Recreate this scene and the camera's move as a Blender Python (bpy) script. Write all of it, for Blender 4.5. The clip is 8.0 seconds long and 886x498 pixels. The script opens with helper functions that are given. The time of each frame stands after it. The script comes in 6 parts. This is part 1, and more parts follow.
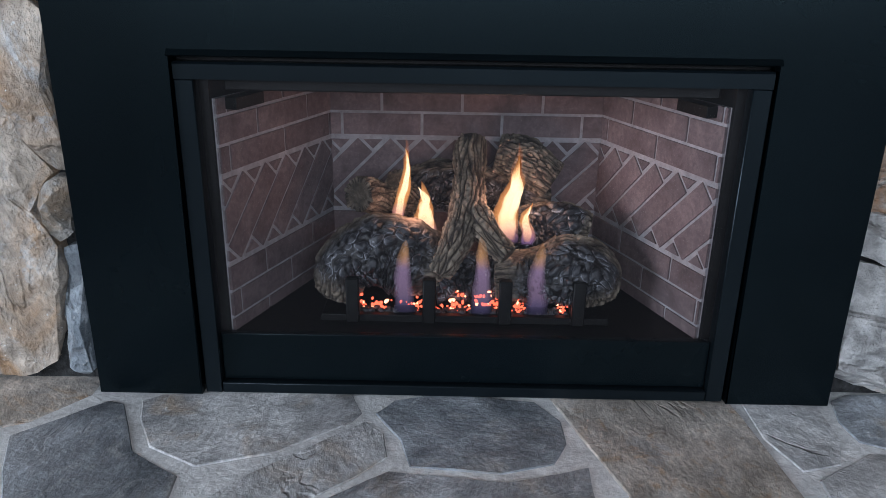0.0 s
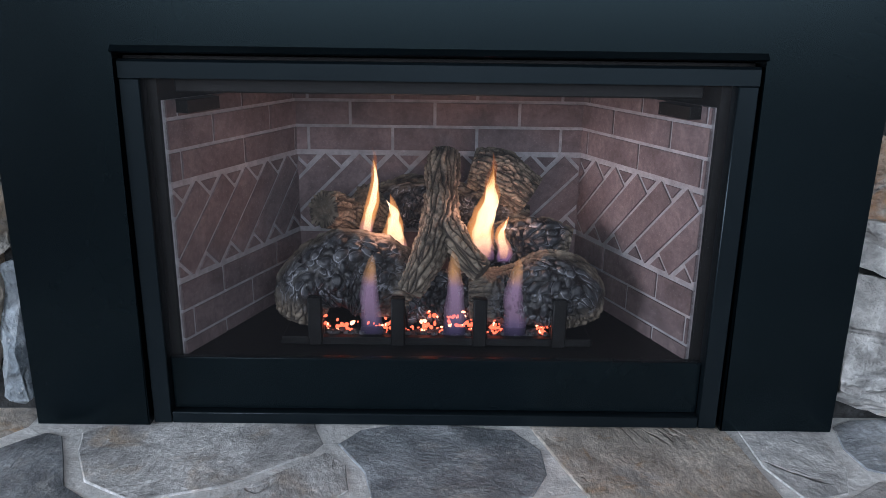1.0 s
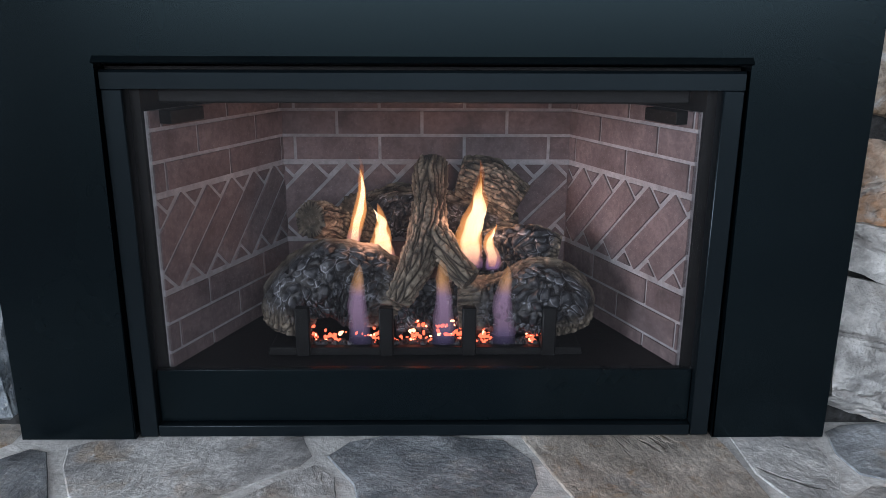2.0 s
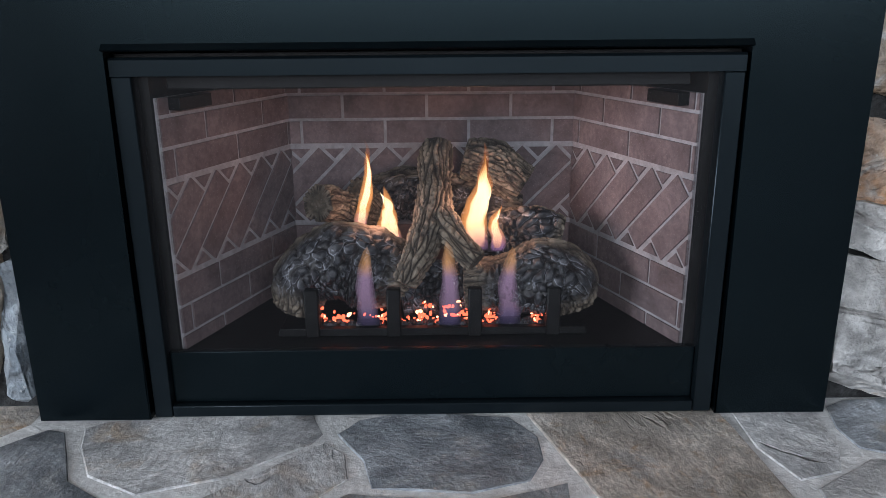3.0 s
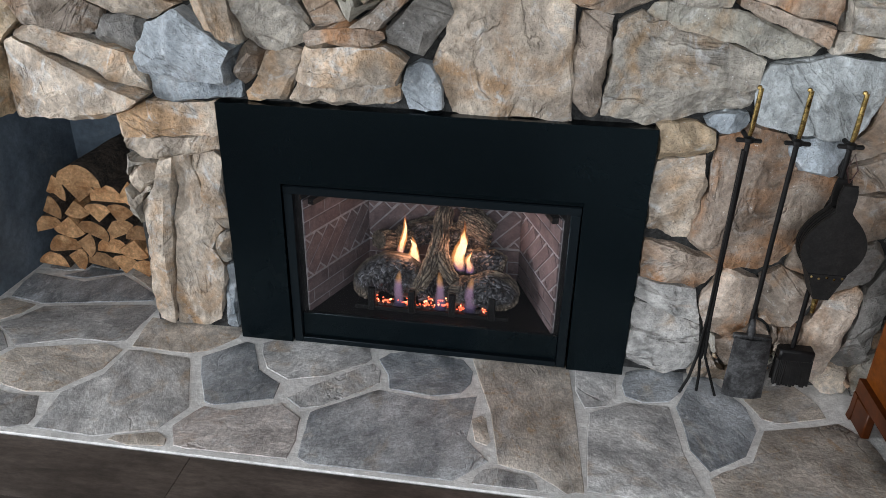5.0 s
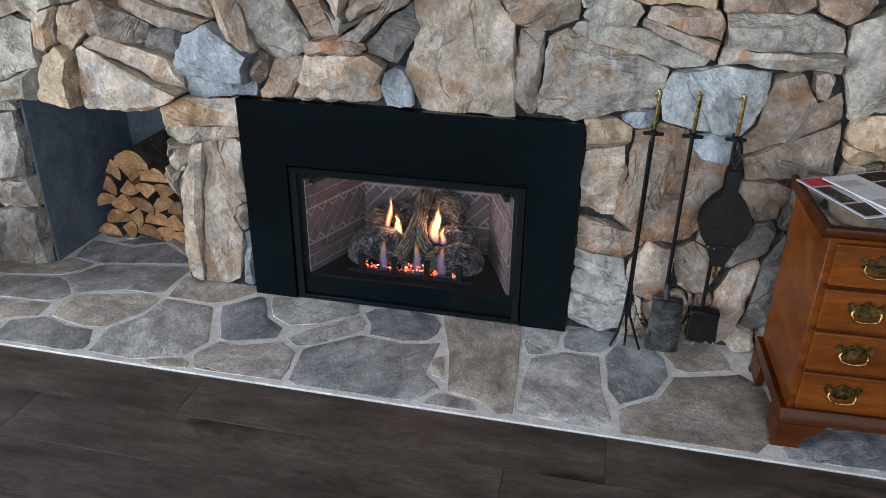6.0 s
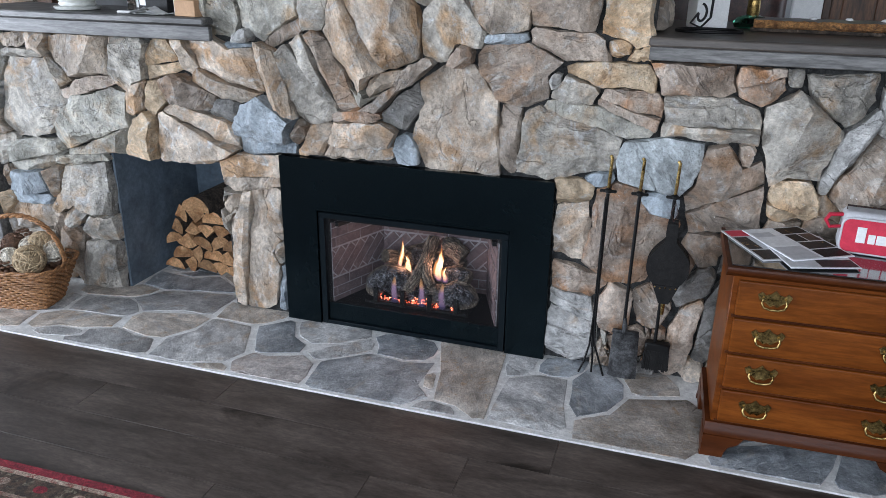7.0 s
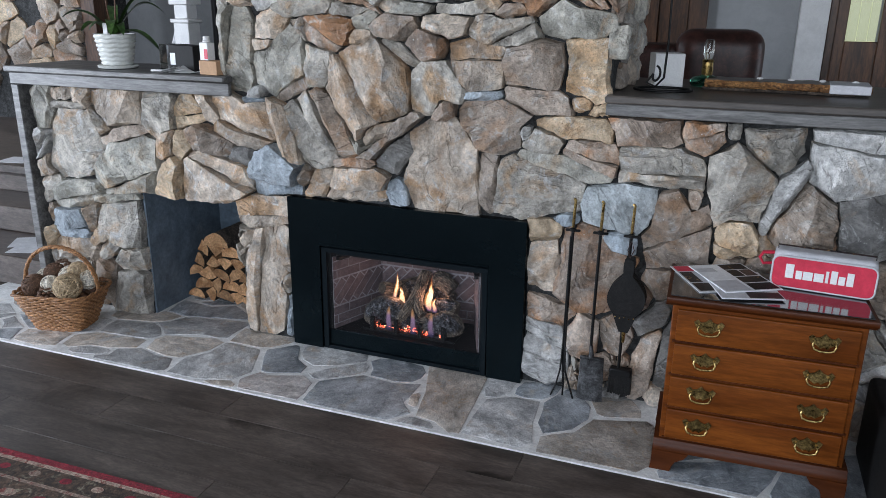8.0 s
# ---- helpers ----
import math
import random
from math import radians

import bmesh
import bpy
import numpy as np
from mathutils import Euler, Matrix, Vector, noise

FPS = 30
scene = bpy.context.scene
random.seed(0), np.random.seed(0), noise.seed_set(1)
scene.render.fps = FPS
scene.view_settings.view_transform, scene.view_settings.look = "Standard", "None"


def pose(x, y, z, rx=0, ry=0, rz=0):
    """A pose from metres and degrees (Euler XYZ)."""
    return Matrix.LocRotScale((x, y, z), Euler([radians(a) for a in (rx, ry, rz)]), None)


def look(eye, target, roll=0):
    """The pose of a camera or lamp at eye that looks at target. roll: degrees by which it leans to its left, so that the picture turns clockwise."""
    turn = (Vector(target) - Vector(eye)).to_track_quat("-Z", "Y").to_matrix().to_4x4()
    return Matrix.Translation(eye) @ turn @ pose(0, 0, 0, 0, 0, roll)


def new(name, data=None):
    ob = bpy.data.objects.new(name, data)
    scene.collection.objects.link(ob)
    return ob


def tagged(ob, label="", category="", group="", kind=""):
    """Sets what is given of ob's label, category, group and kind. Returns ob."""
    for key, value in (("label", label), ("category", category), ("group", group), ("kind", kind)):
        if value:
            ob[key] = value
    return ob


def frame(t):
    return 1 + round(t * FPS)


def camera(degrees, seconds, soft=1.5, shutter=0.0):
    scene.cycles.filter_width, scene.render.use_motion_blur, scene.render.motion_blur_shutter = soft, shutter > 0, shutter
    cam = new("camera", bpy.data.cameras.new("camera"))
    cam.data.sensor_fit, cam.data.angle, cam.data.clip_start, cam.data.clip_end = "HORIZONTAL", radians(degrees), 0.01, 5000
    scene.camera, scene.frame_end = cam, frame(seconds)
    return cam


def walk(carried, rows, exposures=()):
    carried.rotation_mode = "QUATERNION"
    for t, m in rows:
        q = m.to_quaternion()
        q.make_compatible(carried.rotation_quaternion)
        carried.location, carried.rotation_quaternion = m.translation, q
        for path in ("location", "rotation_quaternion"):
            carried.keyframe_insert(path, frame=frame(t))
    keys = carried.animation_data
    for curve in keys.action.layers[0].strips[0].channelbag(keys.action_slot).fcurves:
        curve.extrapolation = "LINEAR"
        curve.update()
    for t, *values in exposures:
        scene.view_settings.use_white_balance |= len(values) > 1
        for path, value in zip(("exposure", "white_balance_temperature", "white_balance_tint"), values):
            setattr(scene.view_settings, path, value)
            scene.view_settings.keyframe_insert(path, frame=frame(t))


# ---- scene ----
cam = camera(60.5, 8.0, soft=0.8)
PATH = [
    (0, (-0.033, -1.042, 0.644), (-0.04, 0.831, -0.056), 1.0),
    (0.5, (-0.009, -1.001, 0.583), (-0.008, 0.902, -0.033), 1.0),
    (1, (0.001, -0.982, 0.564), (0.013, 0.936, -0.005), 0.8),
    (1.5, (0.008, -0.975, 0.56), (0.032, 0.95, 0.018), 0.5),
    (3, (0.01, -0.993, 0.565), (0.022, 0.918, -0.024), -0.5),
    (3.5, (0.033, -1.06, 0.668), (-0.011, 0.809, -0.045), -0.9),
    (4, (0.133, -1.278, 0.948), (-0.011, 0.525, 0.093), -1.7),
    (4.2, (0.139, -1.42, 0.989), (-0.005, 0.41, 0.196), -0.4),
    (5.3, (0.415, -2.0, 1.39), (0.124, -0.262, 0.445), 1.2),
    (5.5, (0.499, -2.104, 1.386), (0.172, -0.358, 0.467), 1.1),
    (6, (0.637, -2.269, 1.426), (0.253, -0.52, 0.535), 0.7),
    (6.5, (0.773, -2.499, 1.48), (0.305, -0.727, 0.679), 0.7),
    (7, (1.009, -2.704, 1.523), (0.441, -0.927, 0.801), 0.8),
    (7.5, (1.251, -2.849, 1.565), (0.626, -1.068, 0.903), 1.0),
    (8, (1.314, -2.953, 1.6), (0.644, -1.171, 0.986), 0.6),
]
walk(cam, [(t, look(eye, target, roll)) for t, eye, target, roll in PATH],
     exposures=[(0.0, -0.17, 6080, 10), (0.5, -0.08, 6100, 10), (1.0, 0.0, 6150, 10), (1.5, 0.0, 6330, 10), (3.0, 0.02, 6400, 10), (3.5, 0.0, 6750, 10), (4.0, 0.06, 7150, 10),
                (5.5, 0.02, 6680, 10), (6.0, 0.02, 6480, 10), (6.5, 0.08, 6350, 10), (7.0, 0.18, 6200, 10), (7.5, -0.02, 6130, 10), (8.0, -0.06, 6200, 10)])

# ---- daylight ----
world = bpy.data.worlds.new("daylight")
scene.world = world
world.use_nodes = True
sky = world.node_tree.nodes.new("ShaderNodeTexSky")
sky.sky_type, sky.sun_disc = "NISHITA", False
sky.sun_elevation, sky.sun_rotation = radians(38), radians(200)
world.node_tree.links.new(sky.outputs[0], world.node_tree.nodes["Background"].inputs[0])
world.node_tree.nodes["Background"].inputs[1].default_value = 0.1


def window_light(name, at, target, wide, high, watts, colour):
    data = bpy.data.lights.new(name, "AREA")
    data.shape, data.size, data.size_y, data.energy, data.color = "RECTANGLE", wide, high, watts, colour
    ob = new(name, data)
    ob.matrix_world = look(at, target)
    return ob


window_light("window_light_back", (0.8, -6.55, 2.05), (0.8, 0, 2.05), 7.6, 2.1, 270, (0.83, 0.893, 1.0))
window_light("window_light_left", (-6.95, -3.8, 1.45), (0, -3.2, 1.0), 2.8, 2.7, 540, (0.83, 0.893, 1.0))
window_light("window_light_stair_room", (-6.95, 1.4, 2.2), (-3.0, 1.4, 1.6), 1.6, 1.4, 60, (0.83, 0.893, 1.0))
window_light("window_light_far_room", (5.15, 2.6, 1.55), (0.5, 2.6, 1.55), 1.8, 1.5, 26, (0.83, 0.893, 1.0))


# ---- materials ----
def rgb(c):
    return (c[0], c[1], c[2], 1.0)


def surface(name, low, high, patch=None, scale=6.0, fine=60.0, rough=0.7, spread=0.15, bump=0.4, deep=0.004,
            metal=0.0, vary=0.2, stretch=(1, 1, 1), coat=0.0, cover=0.5, glints=0.0, spec=0.5, contrast=1.0, strata=0.0, turned="", vein=None, cleave=(0.75, 1.0, 1.25), closed=0.53):
    """A surface with two scales of variation, patches of a second mineral or stain, and relief."""
    m = bpy.data.materials.new(name)
    m.use_nodes = True
    t, link = m.node_tree, m.node_tree.links.new
    node = t.nodes.new
    shader = t.nodes["Principled BSDF"]
    coord, info, shift, mapping = node("ShaderNodeTexCoord"), node("ShaderNodeObjectInfo"), node("ShaderNodeVectorMath"), node("ShaderNodeMapping")
    times = node("ShaderNodeMath")
    times.operation, times.inputs[1].default_value = "MULTIPLY", 37.0
    link(info.outputs["Random"], times.inputs[0])
    shift.operation = "ADD"
    link(coord.outputs["Object"], shift.inputs[0])
    link(times.outputs[0], shift.inputs[1])
    if turned:
        spin, swing = node("ShaderNodeVectorRotate"), node("ShaderNodeMath")
        spin.rotation_type = turned
        swing.operation, swing.inputs[1].default_value = "MULTIPLY", 217.0
        link(info.outputs["Random"], swing.inputs[0])
        link(swing.outputs[0], spin.inputs["Angle"])
        link(coord.outputs["Object"], spin.inputs["Vector"])
        link(spin.outputs[0], shift.inputs[0])
    link(shift.outputs[0], mapping.inputs[0])
    mapping.inputs["Scale"].default_value = stretch

    def clouds(size, detail, roughness=0.6, twist=0.0):
        n = node("ShaderNodeTexNoise")
        n.inputs["Scale"].default_value, n.inputs["Detail"].default_value = size, detail
        n.inputs["Roughness"].default_value, n.inputs["Distortion"].default_value = roughness, twist
        link(mapping.outputs[0], n.inputs["Vector"])
        return n.outputs["Fac"]

    def ramp(source, a, b, ca=(0, 0, 0), cb=(1, 1, 1)):
        r = node("ShaderNodeValToRGB")
        r.color_ramp.elements[0].position, r.color_ramp.elements[1].position = a, b
        r.color_ramp.elements[0].color, r.color_ramp.elements[1].color = rgb(ca), rgb(cb)
        link(source, r.inputs[0])
        return r.outputs[0]

    def mixed(kind, amount, a, b):
        n = node("ShaderNodeMix")
        n.data_type, n.blend_type = "RGBA", kind
        for slot, v in ((0, amount), (6, a), (7, b)):
            if isinstance(v, (int, float)):
                n.inputs[slot].default_value = v
            elif isinstance(v, tuple):
                n.inputs[slot].default_value = v
            else:
                link(v, n.inputs[slot])
        return n.outputs[2]

    broad, middle, grain = clouds(scale, 5, 0.62, 0.8), clouds(scale * 3.3, 7, 0.72, 0.5), clouds(fine, 4, 0.7)
    colour = ramp(broad, 0.36, 0.64, low, high)
    if patch:
        colour = mixed("MIX", ramp(clouds(scale * (1.2 if strata else 0.8), 6, 0.62, 1.1), cover, cover + (0.17 if strata else 0.10)), colour, rgb(patch))
    if vein:
        colour = mixed("MIX", ramp(clouds(scale * 2.3, 7, 0.66, 2.2), 0.55, 0.68), colour, rgb(vein))
    crack = None
    if strata:
        bed, apart, folded = node("ShaderNodeVectorMath"), node("ShaderNodeMath"), node("ShaderNodeMath")
        bed.operation, bed.inputs[1].default_value = "MULTIPLY", cleave
        link(mapping.outputs[0], bed.inputs[0])
        lines = node("ShaderNodeTexNoise")
        lines.inputs["Scale"].default_value, lines.inputs["Detail"].default_value = scale * 1.2, 4
        lines.inputs["Roughness"].default_value, lines.inputs["Distortion"].default_value = 0.58, 0.9
        link(bed.outputs[0], lines.inputs["Vector"])
        apart.operation, apart.inputs[1].default_value = "SUBTRACT", 0.5
        folded.operation = "ABSOLUTE"
        link(lines.outputs["Fac"], apart.inputs[0])
        link(apart.outputs[0], folded.inputs[0])
        crack = ramp(folded.outputs[0], 0.0, 0.030, (0.0,) * 3, (1.0,) * 3)
        open_here = ramp(clouds(scale * 1.1, 3, 0.5), closed, closed + 0.09, (1,) * 3, (0,) * 3)
        seam = mixed("ADD", 1.0, open_here, ramp(folded.outputs[0], 0.0, 0.018, (0.40, 0.37, 0.35), (1, 1, 1)))
        crack = mixed("LIGHTEN", 1.0, open_here, crack)
        colour = mixed("MULTIPLY", 0.6, colour, mixed("DARKEN", 1.0, seam, (1.0, 1.0, 1.0, 1.0)))
    span_a, span_b = 1 - 0.52 * contrast, 1 + 0.42 * contrast
    colour = mixed("MULTIPLY", 0.85, colour, ramp(middle, 0.38, 0.62, (span_a,) * 3, (span_b,) * 3))
    colour = mixed("MULTIPLY", 0.7, colour, ramp(grain, 0.38, 0.62, (1 - 0.5 * contrast,) * 3, (1 + 0.4 * contrast,) * 3))
    # near-white specks in the base colour imitate the sparkle of mica
    if glints:
        colour = mixed("MIX", ramp(clouds(fine * 1.6, 3), 0.67, 0.76), colour, (glints, glints, glints * 0.97, 1))
    tone = node("ShaderNodeHueSaturation")
    span = node("ShaderNodeMapRange")
    span.inputs[3].default_value, span.inputs[4].default_value = 1 - vary, 1 + vary
    link(info.outputs["Random"], span.inputs[0])
    link(span.outputs[0], tone.inputs["Value"])
    link(colour, tone.inputs["Color"])
    link(tone.outputs[0], shader.inputs["Base Color"])
    gloss = node("ShaderNodeMapRange")
    gloss.inputs[3].default_value, gloss.inputs[4].default_value = max(0.02, rough - spread), min(1, rough + spread)
    link(broad, gloss.inputs[0])
    link(gloss.outputs[0], shader.inputs["Roughness"])
    shader.inputs["Metallic"].default_value, shader.inputs["Coat Weight"].default_value = metal, coat
    shader.inputs["Coat Roughness"].default_value, shader.inputs["Specular IOR Level"].default_value = 0.12, spec
    if bump:
        relief, first = node("ShaderNodeBump"), node("ShaderNodeBump")
        first.inputs["Strength"].default_value, first.inputs["Distance"].default_value = bump, deep * 3
        relief.inputs["Strength"].default_value, relief.inputs["Distance"].default_value = bump, deep * 1.8
        link(middle, first.inputs["Height"])
        link(grain, relief.inputs["Height"])
        if strata:
            ledge, cleft = node("ShaderNodeMath"), node("ShaderNodeBump")
            ledge.operation, ledge.inputs[1].default_value = "SNAP", 0.055
            link(clouds(scale * 2.4, 6, 0.66, 0.35), ledge.inputs[0])
            cleft.inputs["Strength"].default_value, cleft.inputs["Distance"].default_value = 1.0, strata
            link(ledge.outputs[0], cleft.inputs["Height"])
            split_bump = node("ShaderNodeBump")
            split_bump.inputs["Strength"].default_value, split_bump.inputs["Distance"].default_value = 1.0, 0.004
            link(crack, split_bump.inputs["Height"])
            link(cleft.outputs[0], split_bump.inputs["Normal"])
            link(split_bump.outputs[0], first.inputs["Normal"])
        link(first.outputs[0], relief.inputs["Normal"])
        link(relief.outputs[0], shader.inputs["Normal"])
    return m


def glowing(name, colour, strength):
    m = bpy.data.materials.new(name)
    m.use_nodes = True
    s = m.node_tree.nodes["Principled BSDF"]
    s.inputs["Base Color"].default_value = rgb((0.05, 0.02, 0.01))
    s.inputs["Emission Color"].default_value, s.inputs["Emission Strength"].default_value = rgb(colour), strength
    return m


def see_through(name, colour, share, rough=0.5):
    """Fine wire cloth or haze: lets a share of the light pass."""
    m = bpy.data.materials.new(name)
    m.use_nodes = True
    s = m.node_tree.nodes["Principled BSDF"]
    s.inputs["Base Color"].default_value, s.inputs["Roughness"].default_value = rgb(colour), rough
    s.inputs["Alpha"].default_value = 1 - share
    return m


def glass(name, colour=(1, 1, 1), rough=0.02):
    m = bpy.data.materials.new(name)
    m.use_nodes = True
    s = m.node_tree.nodes["Principled BSDF"]
    s.inputs["Base Color"].default_value, s.inputs["Roughness"].default_value = rgb(colour), rough
    s.inputs["Transmission Weight"].default_value, s.inputs["IOR"].default_value = 1.0, 1.45
    return m


def wall_stone(name, low, high, stain, vein, cover, cleave=(0.75, 1.0, 1.25)):
    low, high, stain = ((c[0] * 1.03, c[1], c[2] * 0.985) for c in (low, high, stain))
    return surface(name, low, high, stain, 3.6, 60, 0.48, 0.2, 0.75, 0.006, cover=cover, glints=0.8, contrast=0.62, strata=0.05, stretch=(1, 1, 1.15), turned="Y_AXIS", vein=vein, cleave=cleave, closed=0.47)


def flag_stone(name, low, high, stain, vein, cover):
    return surface(name, low, high, stain, 5.5, 110, 0.40, 0.18, 0.5, 0.0036, cover=cover, contrast=0.62, strata=0.022, stretch=(0.9, 1.2, 1), turned="Z_AXIS", vein=vein, cleave=(0.8, 1.1, 1.0), closed=0.60)


STONE = {
    "tan": wall_stone("stone_tan", (0.32, 0.275, 0.225), (0.702, 0.620, 0.515), (0.45, 0.30, 0.175), (0.56, 0.55, 0.53), 0.465),
    "gold": wall_stone("stone_gold", (0.42, 0.325, 0.215), (0.740, 0.608, 0.433), (0.50, 0.33, 0.18), (0.55, 0.53, 0.49), 0.475),
    "brown": wall_stone("stone_brown", (0.20, 0.17, 0.14), (0.491, 0.421, 0.351), (0.33, 0.21, 0.125), (0.47, 0.45, 0.42), 0.49, (0.5, 1.0, 1.9)),
    "rust": wall_stone("stone_rust", (0.27, 0.215, 0.17), (0.585, 0.503, 0.421), (0.41, 0.225, 0.115), (0.52, 0.48, 0.44), 0.45),
    "grey": wall_stone("stone_grey", (0.26, 0.25, 0.222), (0.61, 0.585, 0.52), (0.44, 0.305, 0.18), (0.58, 0.58, 0.57), 0.505),
    "green": wall_stone("stone_green_grey", (0.28, 0.28, 0.245), (0.597, 0.585, 0.515), (0.47, 0.33, 0.19), (0.57, 0.57, 0.54), 0.525),
    "pale": wall_stone("stone_pale", (0.34, 0.35, 0.345), (0.702, 0.708, 0.690), (0.50, 0.37, 0.24), (0.63, 0.63, 0.62), 0.58),
    "blue": wall_stone("stone_blue", (0.235, 0.285, 0.325), (0.503, 0.579, 0.638), (0.42, 0.40, 0.36), (0.54, 0.58, 0.61), 0.60, (0.5, 1.0, 1.9)),
    "slab": wall_stone("stone_pale_blue", (0.40, 0.45, 0.47), (0.60, 0.67, 0.70), (0.50, 0.52, 0.52), (0.62, 0.66, 0.67), 0.60),
    "dark": wall_stone("stone_dark", (0.11, 0.11, 0.107), (0.328, 0.325, 0.307), (0.27, 0.19, 0.12), (0.36, 0.36, 0.35), 0.58, (0.5, 1.0, 1.9)),
    "slate": flag_stone("flag_slate", (0.17, 0.188, 0.205), (0.456, 0.487, 0.517), (0.38, 0.35, 0.30), (0.47, 0.48, 0.49), 0.58),
    "flagblue": flag_stone("flag_blue_grey", (0.25, 0.268, 0.285), (0.616, 0.635, 0.653), (0.40, 0.33, 0.25), (0.58, 0.59, 0.60), 0.56),
    "flaggrey": flag_stone("flag_grey", (0.31, 0.312, 0.315), (0.678, 0.675, 0.665), (0.46, 0.375, 0.29), (0.61, 0.61, 0.60), 0.54),
    "flagtan": flag_stone("flag_tan", (0.33, 0.292, 0.248), (0.678, 0.616, 0.549), (0.45, 0.455, 0.46), (0.46, 0.34, 0.23), 0.55),
    "pink": flag_stone("flag_pinkish", (0.315, 0.285, 0.272), (0.653, 0.604, 0.576), (0.42, 0.31, 0.235), (0.56, 0.56, 0.56), 0.53),
}
MORTAR = surface("wall_mortar", (0.030, 0.031, 0.031), (0.075, 0.077, 0.077), None, 12, 90, 0.9, 0.08, 0.8, 0.006)
JOINT = surface("hearth_mortar", (0.62, 0.62, 0.605), (0.79, 0.79, 0.775), (0.60, 0.55, 0.48), 7, 90, 0.5, 0.1, 0.4, 0.003, cover=0.66, contrast=0.28)
PARGE = surface("niche_cement", (0.085, 0.115, 0.145), (0.145, 0.185, 0.225), (0.19, 0.215, 0.235), 3.5, 40, 0.75, 0.12, 0.3, 0.003, cover=0.62, contrast=0.4)
# invented dark finish for unseen walls, cuts bounce and reflections in the surround
DARK_WALL = surface("dark_unseen_wall", (0.07, 0.065, 0.06), (0.11, 0.10, 0.09), None, 2, 60, 0.7, 0.05, 0.1, 0.001, contrast=0.4)
# invented tone of the unseen ceiling, chosen for the light it bounces down
CEILING_TONE = surface("unseen_ceiling", (0.26, 0.25, 0.24), (0.32, 0.31, 0.30), None, 2, 60, 0.8, 0.05, 0.1, 0.001, contrast=0.2)
FRAME_BLACK = surface("satin_black_frame", (0.0030, 0.0050, 0.0066), (0.0042, 0.0066, 0.0085), None, 2, 400, 0.30, 0.03, 0.02, 0.0003, vary=0.0, spec=0.26, contrast=0.2)
FRAME_BLACK.node_tree.nodes["Principled BSDF"].inputs["Specular Tint"].default_value = (0.70, 0.90, 1.0, 1.0)
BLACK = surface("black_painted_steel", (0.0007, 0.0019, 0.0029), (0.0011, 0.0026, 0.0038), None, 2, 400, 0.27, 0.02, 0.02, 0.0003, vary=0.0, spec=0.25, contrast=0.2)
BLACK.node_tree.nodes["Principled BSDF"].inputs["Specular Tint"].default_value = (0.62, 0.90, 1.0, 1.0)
IRON = surface("black_iron", (0.0020, 0.0021, 0.0023), (0.0050, 0.0050, 0.0052), None, 12, 120, 0.48, 0.12, 0.3, 0.001, spec=0.25)
WORN_STEEL = surface("worn_steel", (0.02, 0.02, 0.021), (0.11, 0.112, 0.115), None, 14, 120, 0.45, 0.12, 0.3, 0.001, metal=0.5)
WIRE = see_through("wire_screen", (0.022, 0.023, 0.026), 0.84, 0.45)
BRICK = surface("firebrick", (0.120, 0.086, 0.089), (0.203, 0.149, 0.151), None, 8, 120, 0.85, 0.08, 0.4, 0.0015, vary=0.12, contrast=0.4)
BRICK_JOINT = surface("firebrick_joint", (0.26, 0.245, 0.255), (0.345, 0.325, 0.338), None, 12, 90, 0.9, 0.08, 0.3, 0.002, contrast=0.3)


